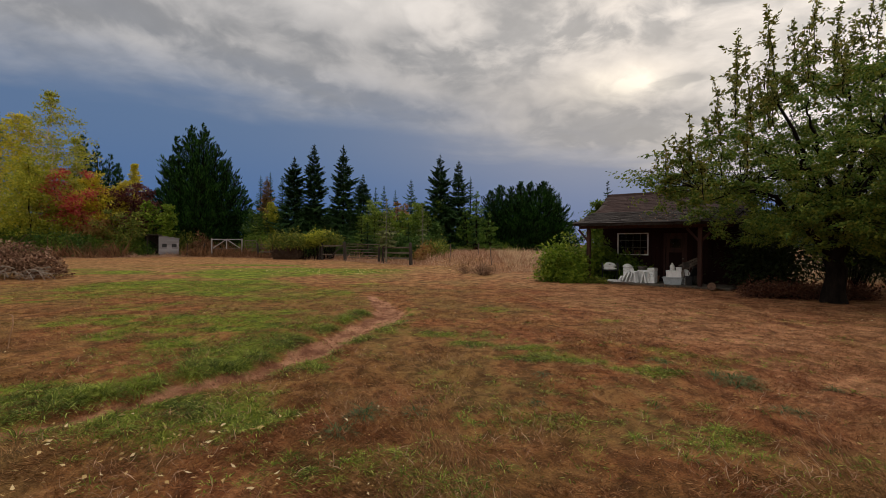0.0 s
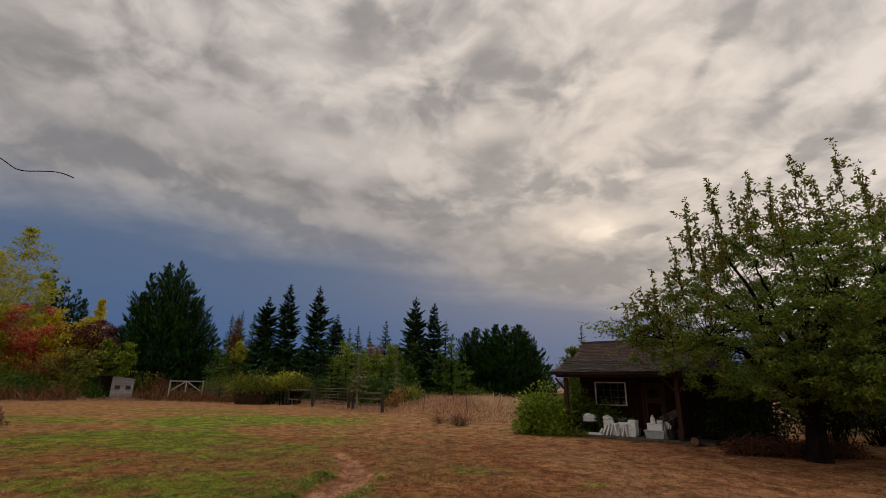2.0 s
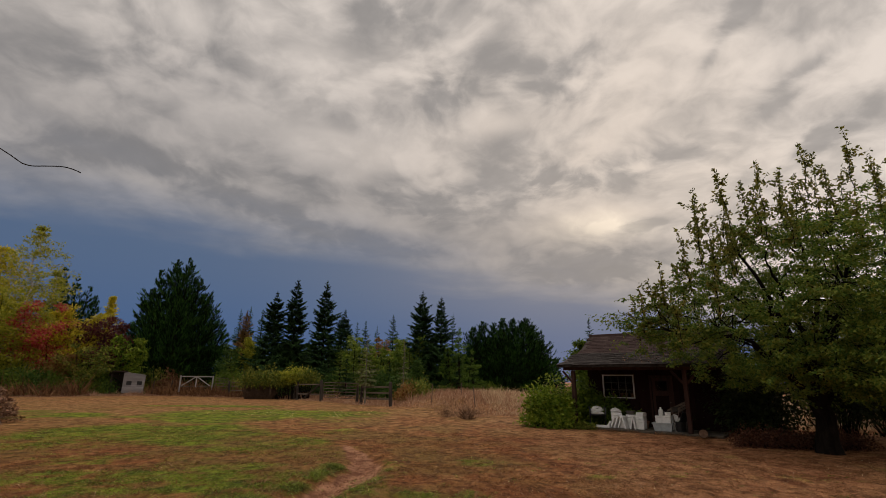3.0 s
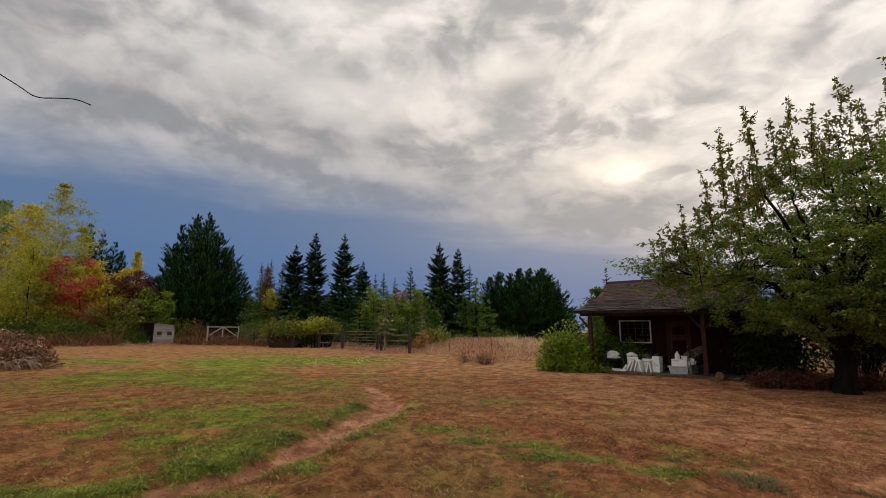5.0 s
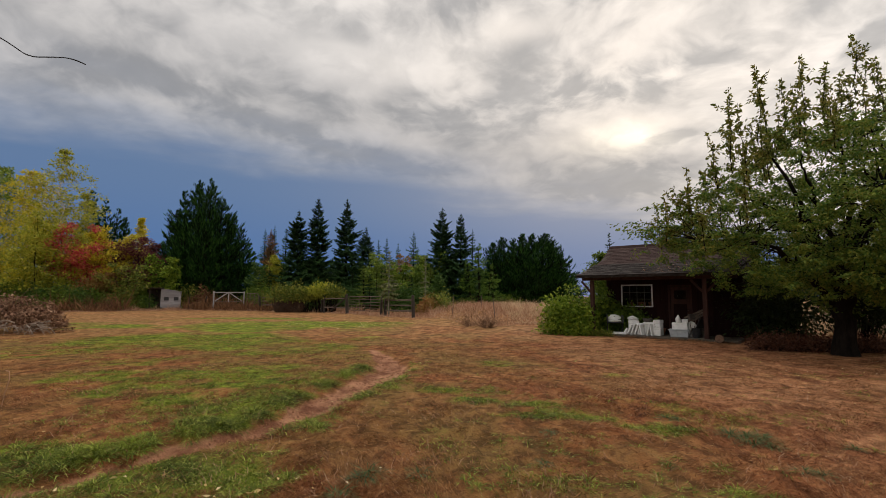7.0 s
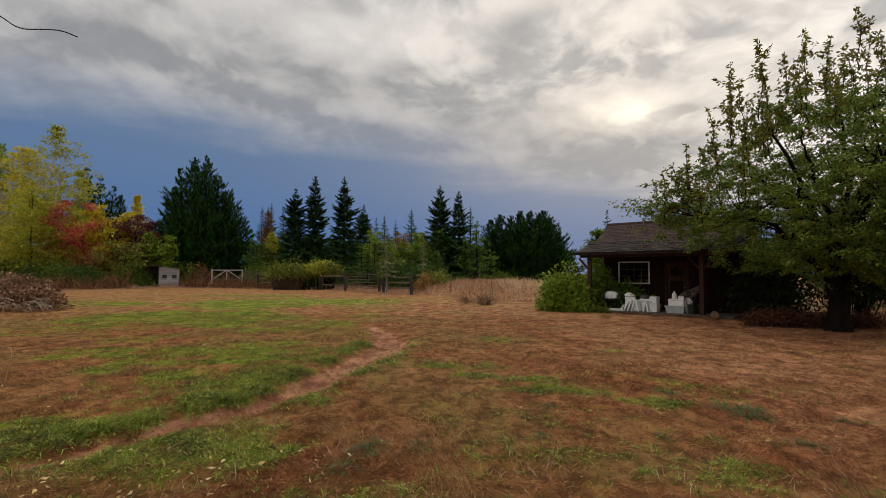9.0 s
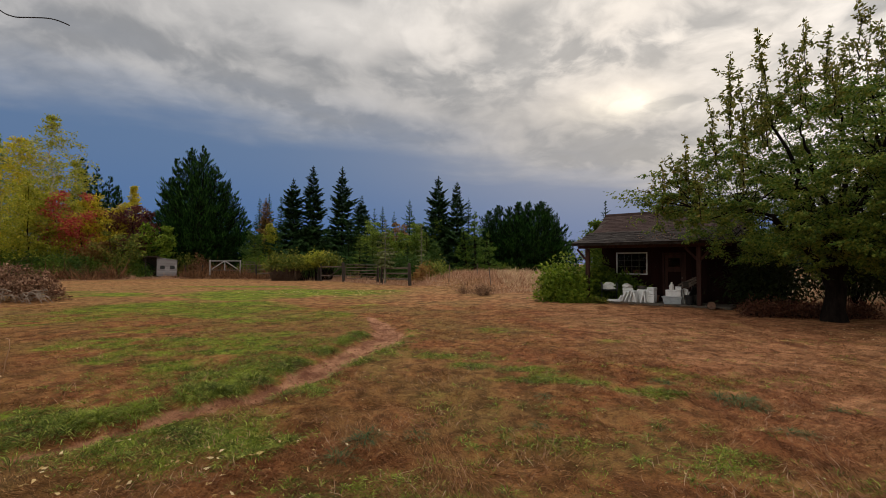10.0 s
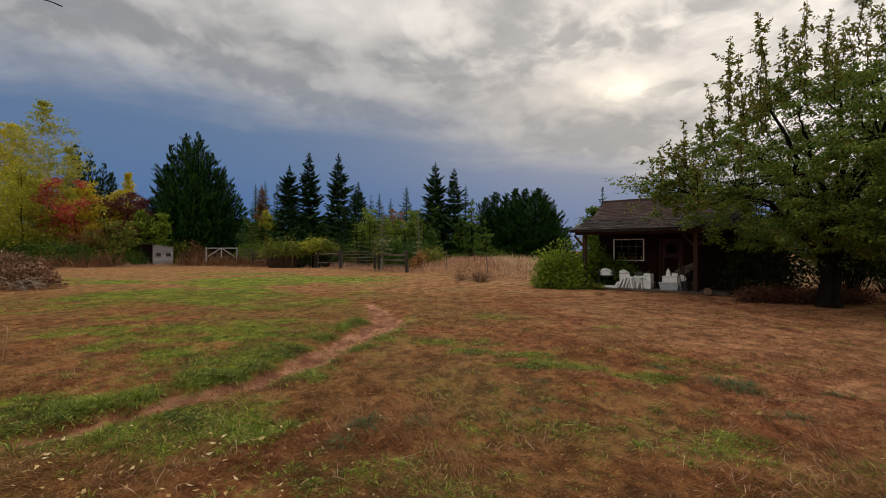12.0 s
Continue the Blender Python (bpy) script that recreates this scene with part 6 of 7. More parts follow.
def coop():
    x, y = ground_at(290, 50.5)
    c = thing("chicken_coop", pose(x, y, 0, 0, 0, 27), "small weathered white board coop with two openings", "coop")
    w, d = 0.92, 0.7
    body = bmesh.new()
    prof = [(-w, 0.25), (w, 0.25), (w, 1.90), (-w, 2.20)]
    fa, fb = [body.verts.new((a, -d + 0.03, b)) for a, b in prof], [body.verts.new((a, d, b)) for a, b in prof]
    body.faces.new(fa), body.faces.new(fb[::-1])
    for i in range(4):
        body.faces.new((fa[i], fb[i], fb[(i + 1) % 4], fa[(i + 1) % 4]))
    bmesh.ops.recalc_face_normals(body, faces=body.faces)
    wall = part("wall", body, M_WEATHERED, c)
    holes = [(-0.62, -0.18, 1.0, 1.36), (0.28, 0.72, 1.0, 1.36)]
    z = 0.25
    while z < 2.1:
        h = 0.20
        xs = [(-w, w)]
        for a, b, lo, hi in holes:
            if z < hi and z + h > lo:
                xs = [q for s in xs for q in ((s[0], min(s[1], a)), (max(s[0], b), s[1])) if q[1] - q[0] > 0.03]
        for a, b in xs:
            bm = bmesh.new()
            top = [min(z + h - 0.03, 2.05 - 0.15 * v / w) for v in (a, b)]
            if min(top) > z:
                lo, hi = -d - 0.012, -d + 0.028
                vs = [bm.verts.new(q) for q in ((a, lo, z), (b, lo, z), (b, lo, top[1]), (a, lo, top[0]), (a, hi, z), (b, hi, z), (b, hi, top[1]), (a, hi, top[0]))]
                for q in ((0, 1, 2, 3), (7, 6, 5, 4), (0, 4, 5, 1), (1, 5, 6, 2), (2, 6, 7, 3), (3, 7, 4, 0)):
                    bm.faces.new([vs[i] for i in q])
                part("board", bm, M_WEATHERED, wall)
            else:
                bm.free()
        z += h
    # black panels between the boards stand in for the darkness inside
    for a, b, lo, hi in holes:
        part("opening", box(a, b, -d + 0.005, -d + 0.029, lo, hi, 0), M_BLACK, wall, "black panel for the unlit inside of an opening")
    r = part("roof", slab(-d - 0.06, 0, d + 0.1, 0.02, -w - 0.05, w + 0.06, 0.03), M_WEATHERED, c)
    r.matrix_basis = pose(0, 0, 2.10, 0, 9.2, 0)
    part("lean_to_roof", slab(-d - 0.25, 2.34, d + 0.1, 2.22, -w - 1.5, -w + 0.25, 0.07), M_FENCE, c, "dark sagging lean-to roof")
    part("lean_to_wall", box(-w - 1.35, -w - 0.01, d - 0.05, d, 0, 2.2, 0), M_FENCE, c)
    for xx in (-w - 1.0,):
        for yy in (-d + 0.1, d - 0.1):
            part("leg", box(xx - 0.05, xx + 0.05, yy - 0.05, yy + 0.05, -0.1, 2.15, 0), M_FENCE, c)
    for xx in (-w + 0.1, w - 0.1):
        for yy in (-d + 0.1, d - 0.1):
            part("leg", box(xx - 0.05, xx + 0.05, yy - 0.05, yy + 0.05, -0.1, 0.25, 0), M_FENCE, c)


coop()


# vine stump under the leaves
stump = thing("vine_stump", pose(-14.6, 45.0, 0), "brown matted trunk wall under vine leaves", "stump")
p = Pieces()
r_ = np.random.default_rng(61)
for i in range(460):
    a = np.array([r_.uniform(-1.7, 0.7), r_.uniform(-0.6, 0.3), -0.05])
    p.tube(bent(a, a * np.array([0.85, 1, 1]) + np.array([r_.normal() * 0.35, r_.uniform(-0.2, 0.2), r_.uniform(0.6, 1.55)]), 5, 0.1, 0.16, r_), np.linspace(0.045, 0.014, 5), 5)
part("branchwork", p, M_STUMP, stump)


# ---------------------------------------------------------------- brush pile
def brush_pile(cx, cy, rx, ry, h, seed):
    """A flat-topped, lumpy heap of cut boughs with their dead leaves."""
    r = np.random.default_rng(seed)
    b = thing("brush_pile", pose(cx, cy, 0), "heap of cut brown branches and withered leaves", "brush pile")

    def top_of(x, y):
        q = np.hypot(x / rx, y / ry)
        return h * np.clip(1 - q**4, 0.02, 1) ** 0.6 * (0.62 + 0.75 * fbm(x * 1.1 + 7, y * 1.1, 3, seed))

    # bare grey boughs arching out of the front
    for i in range(20):
        x = r.uniform(1.7, 2.9)
        y = -ry * math.sqrt(max(0.05, 1 - (x / rx) ** 2)) * r.uniform(0.95, 1.1)
        run, lift = r.uniform(-1.0, 1.0), r.uniform(0.05, 0.30)
        s = np.linspace(0, 1, 8)[:, None]
        line = np.array([x, y, r.uniform(0.12, 0.5)]) * (1 - s) + np.array([x + run, y - r.uniform(0.1, 0.45), 0.03]) * s
        line[:, 2] += lift * np.sin(np.pi * s[:, 0]) + np.cumsum(r.normal(size=8)) * 0.012
        p = Pieces()
        p.tube(line, np.linspace(0.026, 0.008, 8), 5)
        for k in range(3):
            j = r.integers(2, 7)
            q = line[j] + np.array([np.sign(run) * r.uniform(0.05, 0.4), -r.uniform(0.0, 0.2), r.uniform(-0.2, 0.12)])
            q[2] = max(0.03, q[2])
            p.tube(bent(line[j], q, 4, 0.03, 0.05, r), np.linspace(0.012, 0.005, 4), 4)
        part("branch", p, M_PALEWOOD, b)
    p = Pieces()
    for i in range(900):
        a, q = r.uniform(0, 2 * np.pi), np.sqrt(r.uniform(0, 1))
        x, y = rx * q * np.cos(a), ry * q * np.sin(a)
        c = np.array([x, y, float(top_of(np.array([x]), np.array([y]))[0]) * r.uniform(0.1, 1.0) + 0.03])
        d = unit(1, r)[0] * np.array([1, 1, 0.5])
        if i % 6 == 0:
            d = d * 0.6 + np.array([0.2 * np.cos(a), 0.2 * np.sin(a), 0.55])
        ln = r.uniform(0.35, 1.1)
        e0, e1 = c - d * ln / 2, c + d * ln / 2
        e0[2], e1[2] = max(0.02, e0[2]), max(0.02, e1[2])
        p.tube(bent(e0, e1, 5, 0.08, 0.06, r), np.linspace(0.013, 0.004, 5), 3)
    tagged(part("brushwood", p, M_TWIG, b), kind="stuff")
    # dead leaves hang in bunches, with dark hollows between
    P = []
    for i in range(260):
        a, q = r.uniform(0, 2 * np.pi), np.sqrt(r.uniform(0, 1))
        x, y = rx * q * np.cos(a), ry * q * np.sin(a)
        z = float(top_of(np.array([x]), np.array([y]))[0]) * r.uniform(0.15, 1.05) + 0.04
        P.append(np.array([x, y, z]) + r.normal(size=(20, 3)) * np.array([0.13, 0.13, 0.08]))
    P = np.concatenate(P)
    P[:, 2] = np.maximum(P[:, 2], 0.02)
    p = Pieces()
    ln = r.uniform(0.07, 0.20, len(P))
    p.leaves(P, unit(len(P), r), unit(len(P), r), ln, ln * 0.5, 0.3)
    part("leaf_litter", p, M_PILELEAF, b)


brush_pile(-19.25, 20.0, 3.0, 1.5, 1.45, 71)


def dead_shrub(x, y, h, reach, count, seed):
    r = np.random.default_rng(seed)
    t = thing("dead_shrub", pose(x, y, 0), "leafless dry shrub of thin tangled stems", "shrub", "dead shrubs by the dry grass")
    p = Pieces()
    for i in range(count):
        a, q = r.uniform(0, 2 * np.pi), r.uniform(0, 1)
        e = np.array([reach * q * np.cos(a), reach * q * np.sin(a), h * (1 - 0.6 * q**2) * r.uniform(0.5, 1.1)])
        line = bent((0.15 * reach * np.cos(a), 0.15 * reach * np.sin(a), -0.03), e, 5, 0.05, 0.07, r)
        p.tube(line, np.linspace(0.012, 0.004, 5), 3)
        for k in range(3):
            p.tube([line[2 + k % 3], line[2 + k % 3] + unit(1, r)[0] * np.array([0.25, 0.25, 0.2])], 0.004, 3)
    tagged(part("stem_tangle", p, M_TWIG, t), kind="stuff")


dead_shrub(1.95, 24.2, 0.6, 1.0, 80, 72)
dead_shrub(1.0, 25.4, 0.5, 0.6, 34, 73)


# ---------------------------------------------------------------- loose wire overhead
def loose_wire():
    w = thing("loose_wire", None, "thin loose black wire hanging overhead", "wire")
    p = Pieces()
    path = [WIRE_A[0] + np.array(v) for v in ((-3.2, -1.6, -3.35), (-3.1, -1.5, -1.0), (-2.4, -1.2, 0.9), (-1.2, -0.6, 0.75))] + list(WIRE_A)
    pts = np.array(path)
    s = np.linspace(0, len(pts) - 1, 60)
    pts = np.stack([np.interp(s, np.arange(len(pts)), pts[:, i]) for i in range(3)], 1)
    for _ in range(2):
        pts[1:-1] = (pts[:-2] + 2 * pts[1:-1] + pts[2:]) / 4
    p.tube(pts, 0.004, 6)
    part("strand", p, M_WIRE, w)
    p = Pieces()
    pts = np.concatenate([[WIRE_A[0] + np.array((-2.4, -1.2, 0.9))], WIRE_B])
    s = np.linspace(0, len(pts) - 1, 50)
    pts = np.stack([np.interp(s, np.arange(len(pts)), pts[:, i]) for i in range(3)], 1)
    pts[1:-1] = (pts[:-2] + 2 * pts[1:-1] + pts[2:]) / 4
    p.tube(pts, 0.0036, 6)
    part("loop", p, M_WIRE, w)


WIRE_A = np.array([
    (-2.987, 2.796, 3.341),
    (-2.910, 2.877, 3.286),
    (-2.873, 2.914, 3.263),
    (-2.841, 2.945, 3.240),
    (-2.804, 2.980, 3.210),
    (-2.767, 3.015, 3.208),
    (-2.713, 3.065, 3.234),
    (-2.648, 3.121, 3.259),
    (-2.607, 3.156, 3.260),
    (-2.560, 3.194, 3.245),
])
WIRE_B = np.array([
    (-2.690, 2.956, 5.057),
    (-2.651, 2.991, 4.738),
    (-2.650, 2.992, 4.711),
    (-2.635, 3.005, 4.702),
    (-2.601, 3.034, 4.721),
    (-2.550, 3.077, 4.769),
    (-2.543, 3.082, 4.809),
    (-2.554, 3.073, 4.840),
    (-2.626, 3.012, 5.004),
])
loose_wire()


# ---------------------------------------------------------------- grass and litter
def blades(name, n, region, size, mat, label, keep, lean=0.6, wide=0.06, seed=0, kind="stuff", comb=0.0):
    """Loose grass blades over a stretch of ground. keep: chance by place; comb: how far they lie one way in mats."""
    r = np.random.default_rng(seed)
    x0, x1, y0, y1 = region
    # denser close to the near edge
    u = r.uniform(0, 1, n)
    y = y0 * (y1 / y0) ** u
    half = np.maximum(abs(x0), abs(x1)) * y / y1 + 0.5
    x = r.uniform(-1, 1, n) * half
    x, y = x[(x > x0) & (x < x1)], y[(x > x0) & (x < x1)]
    ok = r.uniform(0, 1, len(x)) < keep(x, y)
    x, y = x[ok], y[ok]
    k = len(x)
    # blades stand in tufts
    x, y = x + r.normal(size=k) * 0.02, y + r.normal(size=k) * 0.02
    p = np.stack([x, y, height(x, y) - 0.004], 1)
    a = r.uniform(0, 2 * np.pi, k)
    if comb:
        a = 9 * fbm(x * 1.3, y * 1.3, 3, seed + 40) + r.normal(size=k) * comb
    d = np.stack([np.cos(a) * lean, np.sin(a) * lean, np.ones(k)], 1) * r.uniform(0.6, 1.4, (k, 1)) + r.normal(size=(k, 3)) * 0.2
    d[:, 2] = abs(d[:, 2]) + 0.05
    ln = r.uniform(size[0], size[1], k)
    pc = Pieces()
    pc.leaves(p, d, unit(k, r) * np.array([1, 1, 0.2]), ln, np.maximum(ln * wide, 0.0042) * (1 + y / 14), 0.5)
    ob = new(name, pc.mesh(name, mat))
    tagged(ob, label, "grass", kind=kind)


def tuft_field(x, y, seed, f=3.0):
    return np.clip((fbm(x * f, y * f, 3, seed) - 0.42) * 4, 0, 1)


blades("green_grass", 520000, (-16, 9, 2.4, 20), (0.02, 0.075), M_GRASS, "short green grass tufts in dry lawn", lambda x, y: np.clip(green(x, y) * 1.4 - 0.10, 0, 1) * np.clip(1 - 2 * bare(x, y), 0, 1) * (0.15 + 0.85 * tuft_field(x, y, 77, 4.0)), 1.9, 0.07, 1)
blades("dry_grass", 340000, (-16, 16, 2.5, 18), (0.04, 0.11), M_DRYGRASS, "short matted reddish dry grass", lambda x, y: (1 - green(x, y) * 0.6) * np.clip(1 - 2 * bare(x, y), 0, 1) * (0.2 + 0.8 * tuft_field(x, y, 78, 2.0)), 3.4, 0.05, 2, comb=0.7)
blades("straw_grass", 6000, (-8, 8, 2.4, 11), (0.05, 0.16), M_STRAW, "scattered pale straw stalks", lambda x, y: (1 - bare(x, y)) * tuft_field(x, y, 79, 1.5), 1.0, 0.03, 3)


def clumps(name, places, mat, label, size, per, seed):
    """Rooted grass tufts fanning outward."""
    r = np.random.default_rng(seed)
    pc = Pieces()
    for x, y, s in places:
        n = int(per * s)
        a, q = r.uniform(0, 2 * np.pi, n), r.uniform(0, 1, n)
        px, py = x + 0.10 * s * q * np.cos(a), y + 0.10 * s * q * np.sin(a)
        d = np.stack([np.cos(a) * (0.4 + 1.3 * q), np.sin(a) * (0.4 + 1.3 * q), r.uniform(0.35, 1.1, n)], 1)
        ln = size * s * r.uniform(0.5, 1.2, n)
        pc.leaves(np.stack([px, py, height(px, py) - 0.01], 1), d, np.stack([np.sin(a), -np.cos(a), 0 * a], 1), ln, 0.005 + 0.02 * ln, 0.75)
    ob = new(name, pc.mesh(name, mat))
    tagged(ob, label, "grass", kind="stuff")


def bank_tufts():
    r = np.random.default_rng(90)
    out = []
    for i in range(330):
        k = r.uniform(0.6, 8.2)
        j = int(k)
        p = TRAIL[j] + (TRAIL[j + 1] - TRAIL[j]) * (k - j)
        d = TRAIL[j + 1] - TRAIL[j]
        n = np.array([-d[1], d[0]]) / np.linalg.norm(d)
        side = 1 if r.random() < (0.97 if k < 4 else 0.72) else -1
        p = p + n * side * (trail_width(k) * 1.0 + abs(r.normal()) * 0.22 + 0.12)
        out.append((p[0], p[1], r.uniform(0.5, 1.4)))
    return out


clumps("grass_tufts", bank_tufts(), M_GRASS, "long green grass tufts along the trail bank", 0.12, 55, 91)


def soil_clods():
    """Crumbs of dry earth along the worn trail."""
    r = np.random.default_rng(107)
    p = Pieces()
    for i in range(900):
        k = r.uniform(0.4, 9.4)
        j = int(k)
        d = TRAIL[j + 1] - TRAIL[j]
        n = np.array([-d[1], d[0]]) / np.linalg.norm(d)
        x, y = TRAIL[j] + d * (k - j) + n * r.normal() * trail_width(k) * 0.75
        z, s = float(height(np.array([x]), np.array([y]))[0]), r.uniform(0.006, 0.016) * (1.0 if k < 4 else 1.4)
        t = r.normal(size=2) * s * 0.3
        p.tube(np.array([(x, y, z - 0.01), (x + t[0], y + t[1], z + s * 0.5), (x + t[0] * 2, y + t[1] * 2, z + s * 0.9)]), np.array([s, s * 0.85, s * 0.25]), 5)
    tagged(new("soil_clods", p.mesh("soil_clods", M_SOIL)), "small crumbs of dry reddish earth on the trail", "soil", kind="stuff")


soil_clods()


def lush_tufts():
    r = np.random.default_rng(94)
    out = []
    for cx, cy, rx, ry in GREEN_NEAR:
        for _ in range(int((20 if cx < -0.5 else 7) + (110 if cx < -0.5 else 75) * rx * ry)):
            x, y = r.normal(cx, rx * 0.62), r.normal(cy, ry * 0.75)
            if bare(np.array([x]), np.array([y]))[0] < 0.1:
                out.append((x, y, r.uniform(0.5, 1.2)))
    for cx, cy, rx, ry in WISPY:
        for _ in range(20):
            out.append((r.normal(cx, rx * 0.6), r.normal(cy, ry * 0.6), r.uniform(0.3, 0.85)))
    return out


clumps("lush_tufts", lush_tufts(), M_GRASS, "arching bright green grass tufts", 0.105, 60, 95)
r_ = np.random.default_rng(92)
clumps("weed_tufts", [(x, y, s) for x, y, s in zip(r_.uniform(-6, 6, 260), r_.uniform(2.6, 12, 260), r_.uniform(0.3, 0.8, 260))], M_GRASS, "small green weed tufts scattered over the lawn", 0.16, 30, 93)


def fallen_leaves():
    r = np.random.default_rng(95)
    n = 2600
    y = 2.4 * (22 / 2.4) ** r.uniform(0, 1, n)
    x = r.uniform(-1, 1, n) * (y * 1.0 + 0.5) - 0.15 * y
    keep = r.uniform(0, 1, n) < 0.24 + 0.55 * np.clip(-x / 3, 0, 1) * np.clip((5.5 - y) / 2, 0, 1)
    x, y = x[keep], y[keep]
    far = [(r.normal(-6.6, 2.4), r.normal(26.8, 1.9)) for _ in range(260)] + [(r.uniform(4, 12), r.uniform(9.5, 13.5)) for _ in range(150)]
    x, y = np.concatenate([x, [q[0] for q in far]]), np.concatenate([y, [q[1] for q in far]])
    pc = Pieces()
    k = len(x)
    d = unit(k, r)
    d[:, 2] = r.uniform(-0.1, 0.3, k)
    ln = r.uniform(0.025, 0.055, k) * np.where(y > 22, 1.9, np.where((x < -0.8) & (y < 4.4), 1.3, np.clip(0.4 + y * 0.08, 0.55, 1.0)))
    pc.leaves(np.stack([x, y, height(x, y) + 0.02], 1), d, unit(k, r) * np.array([1, 1, 0.35]), ln, ln * 0.42, 0.2)
    tagged(new("fallen_leaves", pc.mesh("fallen_leaves", M_FALLEN)), "pale yellow leaves fallen over the lawn", "leaves", kind="stuff")


fallen_leaves()


def low_front(x, y):
    return np.where(x < 7, np.clip((y - np.interp(x, EDGE_X, EDGE_Y)) / np.where(x > -1, 7.0, 3.0), np.where(x > -1, 0.3, 0.55), 1.0), 1.0)


def meadow(name, n, inside, size, mat, label, seed, wide=0.02):
    """Tall dry grass where inside(x, y) holds, for a box of ground."""
    r = np.random.default_rng(seed)
    (x0, x1, y0, y1), test = inside
    x, y = r.uniform(x0, x1, n), r.uniform(y0, y1, n)
    ok = r.uniform(0, 1, n) < test(x, y)
    x, y = x[ok], y[ok]
    k = len(x)
    tall_by = 0.06 + 0.62 * fbm(x * 0.45, y * 0.45, 3, seed) + 2.2 * np.clip(fbm(x * 0.9, y * 0.9, 3, seed + 5) - 0.42, 0, 1)
    ln = r.uniform(size[0], size[1], k) * tall_by * low_front(x, y)
    a = r.uniform(0, 2 * np.pi, k)
    d = np.stack([np.cos(a) * 0.6, np.sin(a) * 0.6, r.uniform(0.6, 1.2, k)], 1)
    pc = Pieces()
    pc.leaves(np.stack([x, y, height(x, y) - 0.02], 1), d, unit(k, r) * np.array([1, 1, 0.1]), ln, wide * r.uniform(0.7, 1.5, k), 0.4)
    tagged(new(name, pc.mesh(name, mat)), label, "grass", kind="stuff")


EDGE_X = [-60, -36, -32.5, -30.3, -27, -24.7, -19.8, -15.3, -11.5, -7.6, -5.2, -2.6, 0.0, 1.2, 2.4, 3.4, 6.0]
EDGE_Y = [41.0, 42.5, 43.5, 46.0, 48.2, 48.6, 47.0, 45.6, 44.0, 39.0, 36.0, 33.4, 31.0, 25.8, 25.2, 26.5, 26.0]


def strip(x, y):
    e = np.interp(x, EDGE_X, EDGE_Y) + (fbm(x * 0.5, x * 0, 3, 6) - 0.5) * 1.4
    return (y > e) * np.where(x < -2.6, np.clip(1 - (y - e - 3) / 4, 0.15, 1), 1.0)


meadow("tall_dry_grass", 150000, ((-45, 7, 25, 62), strip), (0.22, 0.85), M_STRAW, "tall straw-coloured dry grass along the fence", 96, 0.03)
meadow("dry_stalks", 3600, ((-9, 8, 26, 60), lambda x, y: strip(x, y) * np.clip((fbm(x * 0.7, y * 0.7, 3, 44) - 0.42) * 6, 0, 1)), (0.5, 1.2), M_WEED, "thin brown seed stalks standing over the dry grass", 108, 0.022)
meadow("brown_weeds", 26000, ((-45, -16, 42, 54), lambda x, y: (y > np.interp(x, EDGE_X, EDGE_Y) + 0.5) * (y < np.interp(x, EDGE_X, EDGE_Y) + 3.2) * ~((x > -31.6) & (x < -27.4) & (y < 50.4)) * (0.25 + 0.75 * (fbm(x * 1.2, y * 1.2, 2, 9) > 0.48))), (1.3, 3.0), M_WEED, "tall withered brown weeds along the fence", 106, 0.06)
meadow("field_grass", 60000, ((4, 40, 19.5, 48), lambda x, y: ((x > 9 + (y - 19.5) * 0.1) | (y > 27)) & ~in_cabin(np.stack([x, y, 0 * x], 1))), (0.4, 1.0), M_FIELD, "pale bleached dry grass of the far field", 97, 0.035)


def roof_litter():
    """Leaves caught on the porch roof under the tree."""
    r = np.random.default_rng(99)
    n = 700
    x, v = r.beta(1.8, 1.3, n) * 3.6 + 1.8, r.beta(1.2, 1.6, n)
    y = EAVE_Y + 0.1 + (BREAK_Y - EAVE_Y + 0.2) * v
    z = np.where(y < BREAK_Y, EAVE_Z + (y - EAVE_Y) * (BREAK_Z - EAVE_Z) / (BREAK_Y - EAVE_Y), BREAK_Z + (y - BREAK_Y) * 0.59) + 0.045
    p = np.array([(CABIN @ Vector(q))[:] for q in zip(x, y, z)])
    d = unit(n, r)
    d[:, 2] *= 0.25
    pc = Pieces()
    ln = r.uniform(0.03, 0.065, n)
    pc.leaves(p, d, unit(n, r) * np.array([1, 1, 0.3]), ln, ln * 0.6, 0.25)
    tagged(new("roof_litter", pc.mesh("roof_litter", M_PILELEAF)), "dry leaves scattered over the porch roof", "leaves", kind="stuff")


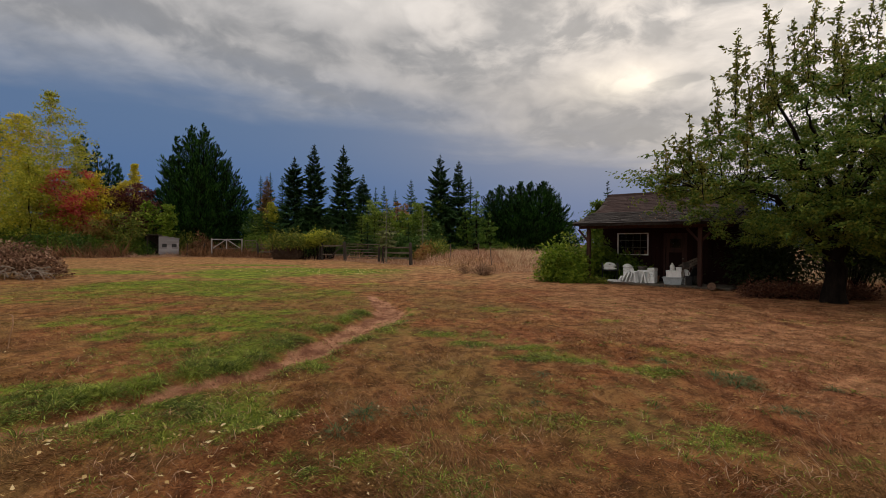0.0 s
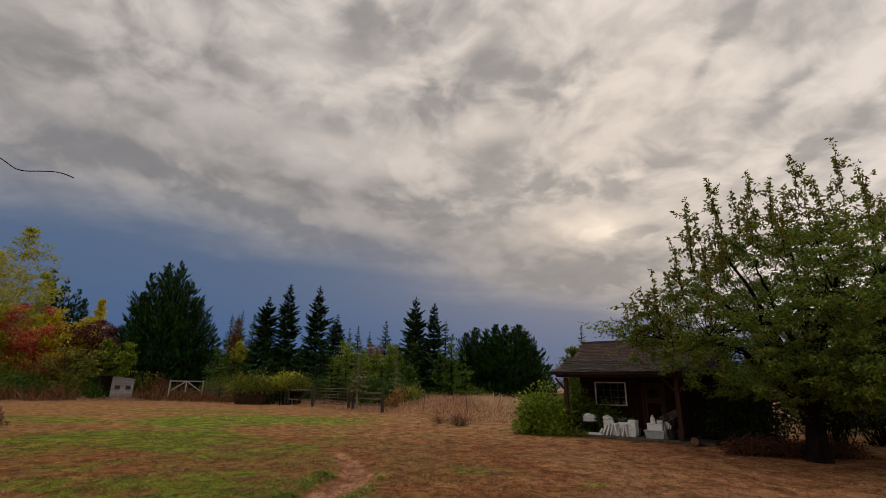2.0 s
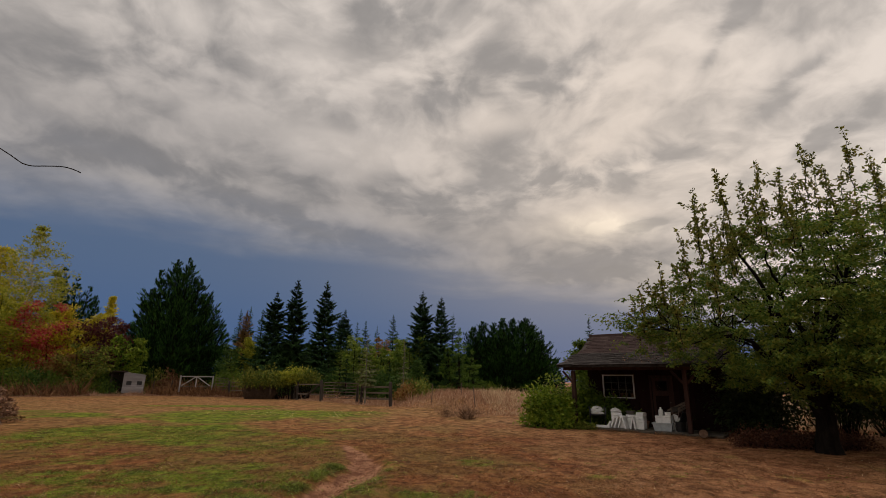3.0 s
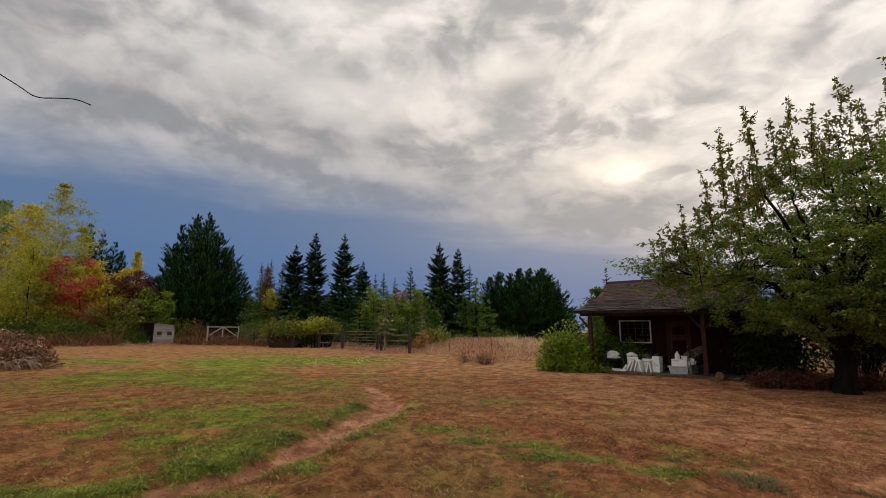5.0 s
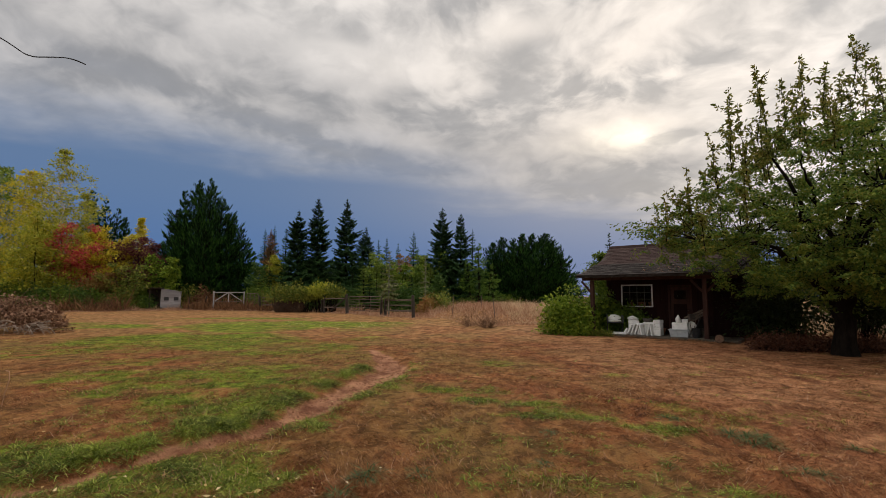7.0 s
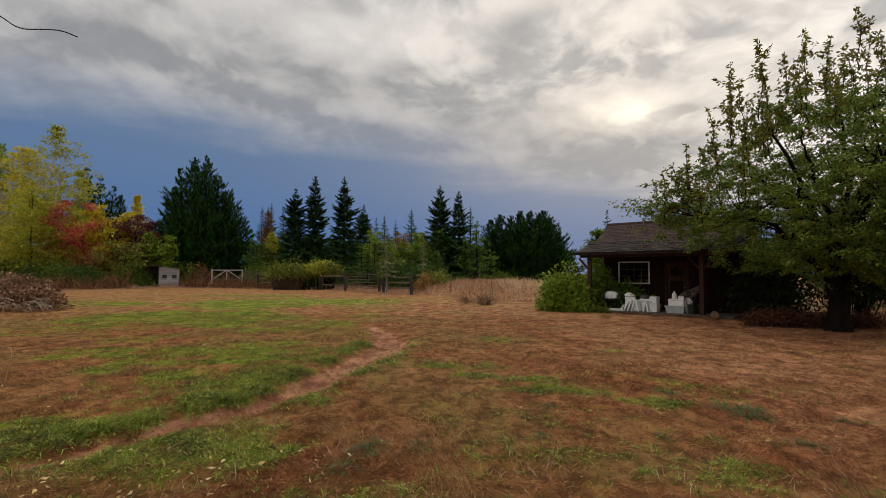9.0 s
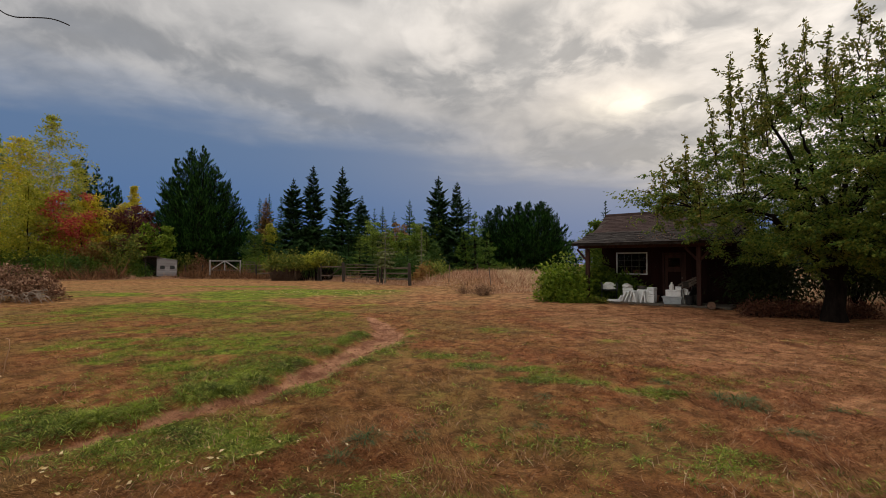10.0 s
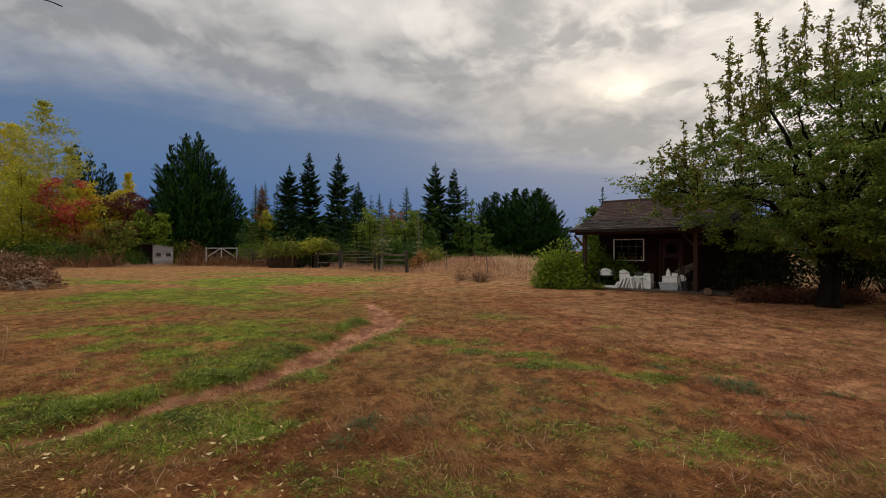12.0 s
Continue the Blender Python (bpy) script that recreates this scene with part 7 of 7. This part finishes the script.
roof_litter()
edge_tufts = [(*(CABIN @ Vector((0.2 + 0.16 * i + 0.1 * math.sin(i * 7), -0.26 - 0.06 * math.sin(i * 3), 0)))[:2], 0.6 + 0.3 * math.sin(i * 5)) for i in range(-3, 32)]
edge_tufts += [(x + 0.09, y - 0.07 + 0.04 * math.sin(i * 9), s * 0.8) for i, (x, y, s) in enumerate(edge_tufts)]
shrub("porch_weeds", CABIN @ pose(0.1, -0.38, 0) @ Matrix.Scale(0.5, 4), "low tangled weeds at the porch edge", M_VINE, 1.6, 0.4, 0.5, 141, 60, 40, 0.14, 0.15, "weeds")
clumps("dark_weeds", [(1.21, 5.78, 0.8), (1.28, 5.74, 0.6), (3.30, 5.75, 1.3), (3.45, 5.70, 1.5), (3.62, 5.66, 1.2), (3.37, 5.42, 1.2), (3.55, 5.40, 1.1), (3.30, 4.56, 0.9), (3.40, 4.50, 0.8), (2.94, 6.57, 0.9), (3.05, 6.52, 0.8), (-0.69, 4.35, 1.3), (-0.74, 4.28, 1.1), (-0.25, 4.42, 0.9), (-0.86, 3.92, 1.2), (0.94, 4.72, 0.8), (4.35, 5.3, 0.8)],
       M_DARKWEED, "dark bluish-green weeds low in the turf", 0.13, 70, 109)
clumps("edge_grass", edge_tufts, M_DRYGRASS, "dry grass growing along the porch edge", 0.25, 60, 105)
stalk = thing("dry_stalk", pose(-6.4, 6.9, 0), "single bent dry grass stalk in the lawn", "grass stalk")
p = Pieces()
p.tube(np.array([(0, 0, -0.03), (0.04, 0, 0.2), (0.09, 0, 0.38), (0.08, 0, 0.5), (0.02, 0, 0.52)]), 0.007, 5)
part("stem", p, M_STRAW, stalk)


def far_woods():
    """Low broken tree line that closes the distance."""
    r = np.random.default_rng(98)
    pc = Pieces()
    for i in range(420):
        a = r.uniform(-math.pi, math.pi)
        d = r.uniform(95, 160)
        x, y = d * math.sin(a), d * math.cos(a)
        h = r.uniform(4.5, 8.0)
        n = 130
        u = r.uniform(0, 1, n)
        b = r.uniform(0, 2 * np.pi, n)
        rr = 2.6 * (1 - u) ** 0.7 * r.uniform(0.5, 1, n)
        p = np.stack([x + rr * np.cos(b), y + rr * np.sin(b), u * h], 1)
        dd = np.stack([np.cos(b), np.sin(b), r.uniform(0, 1, n)], 1)
        pc.leaves(p, dd, unit(n, r), r.uniform(1.0, 1.8, n), 0.7, 0.2)
    tagged(new("far_woods", pc.mesh("far_woods", M_SPRUCE)), "dark green distant tree line", "woods", kind="stuff")


far_woods()
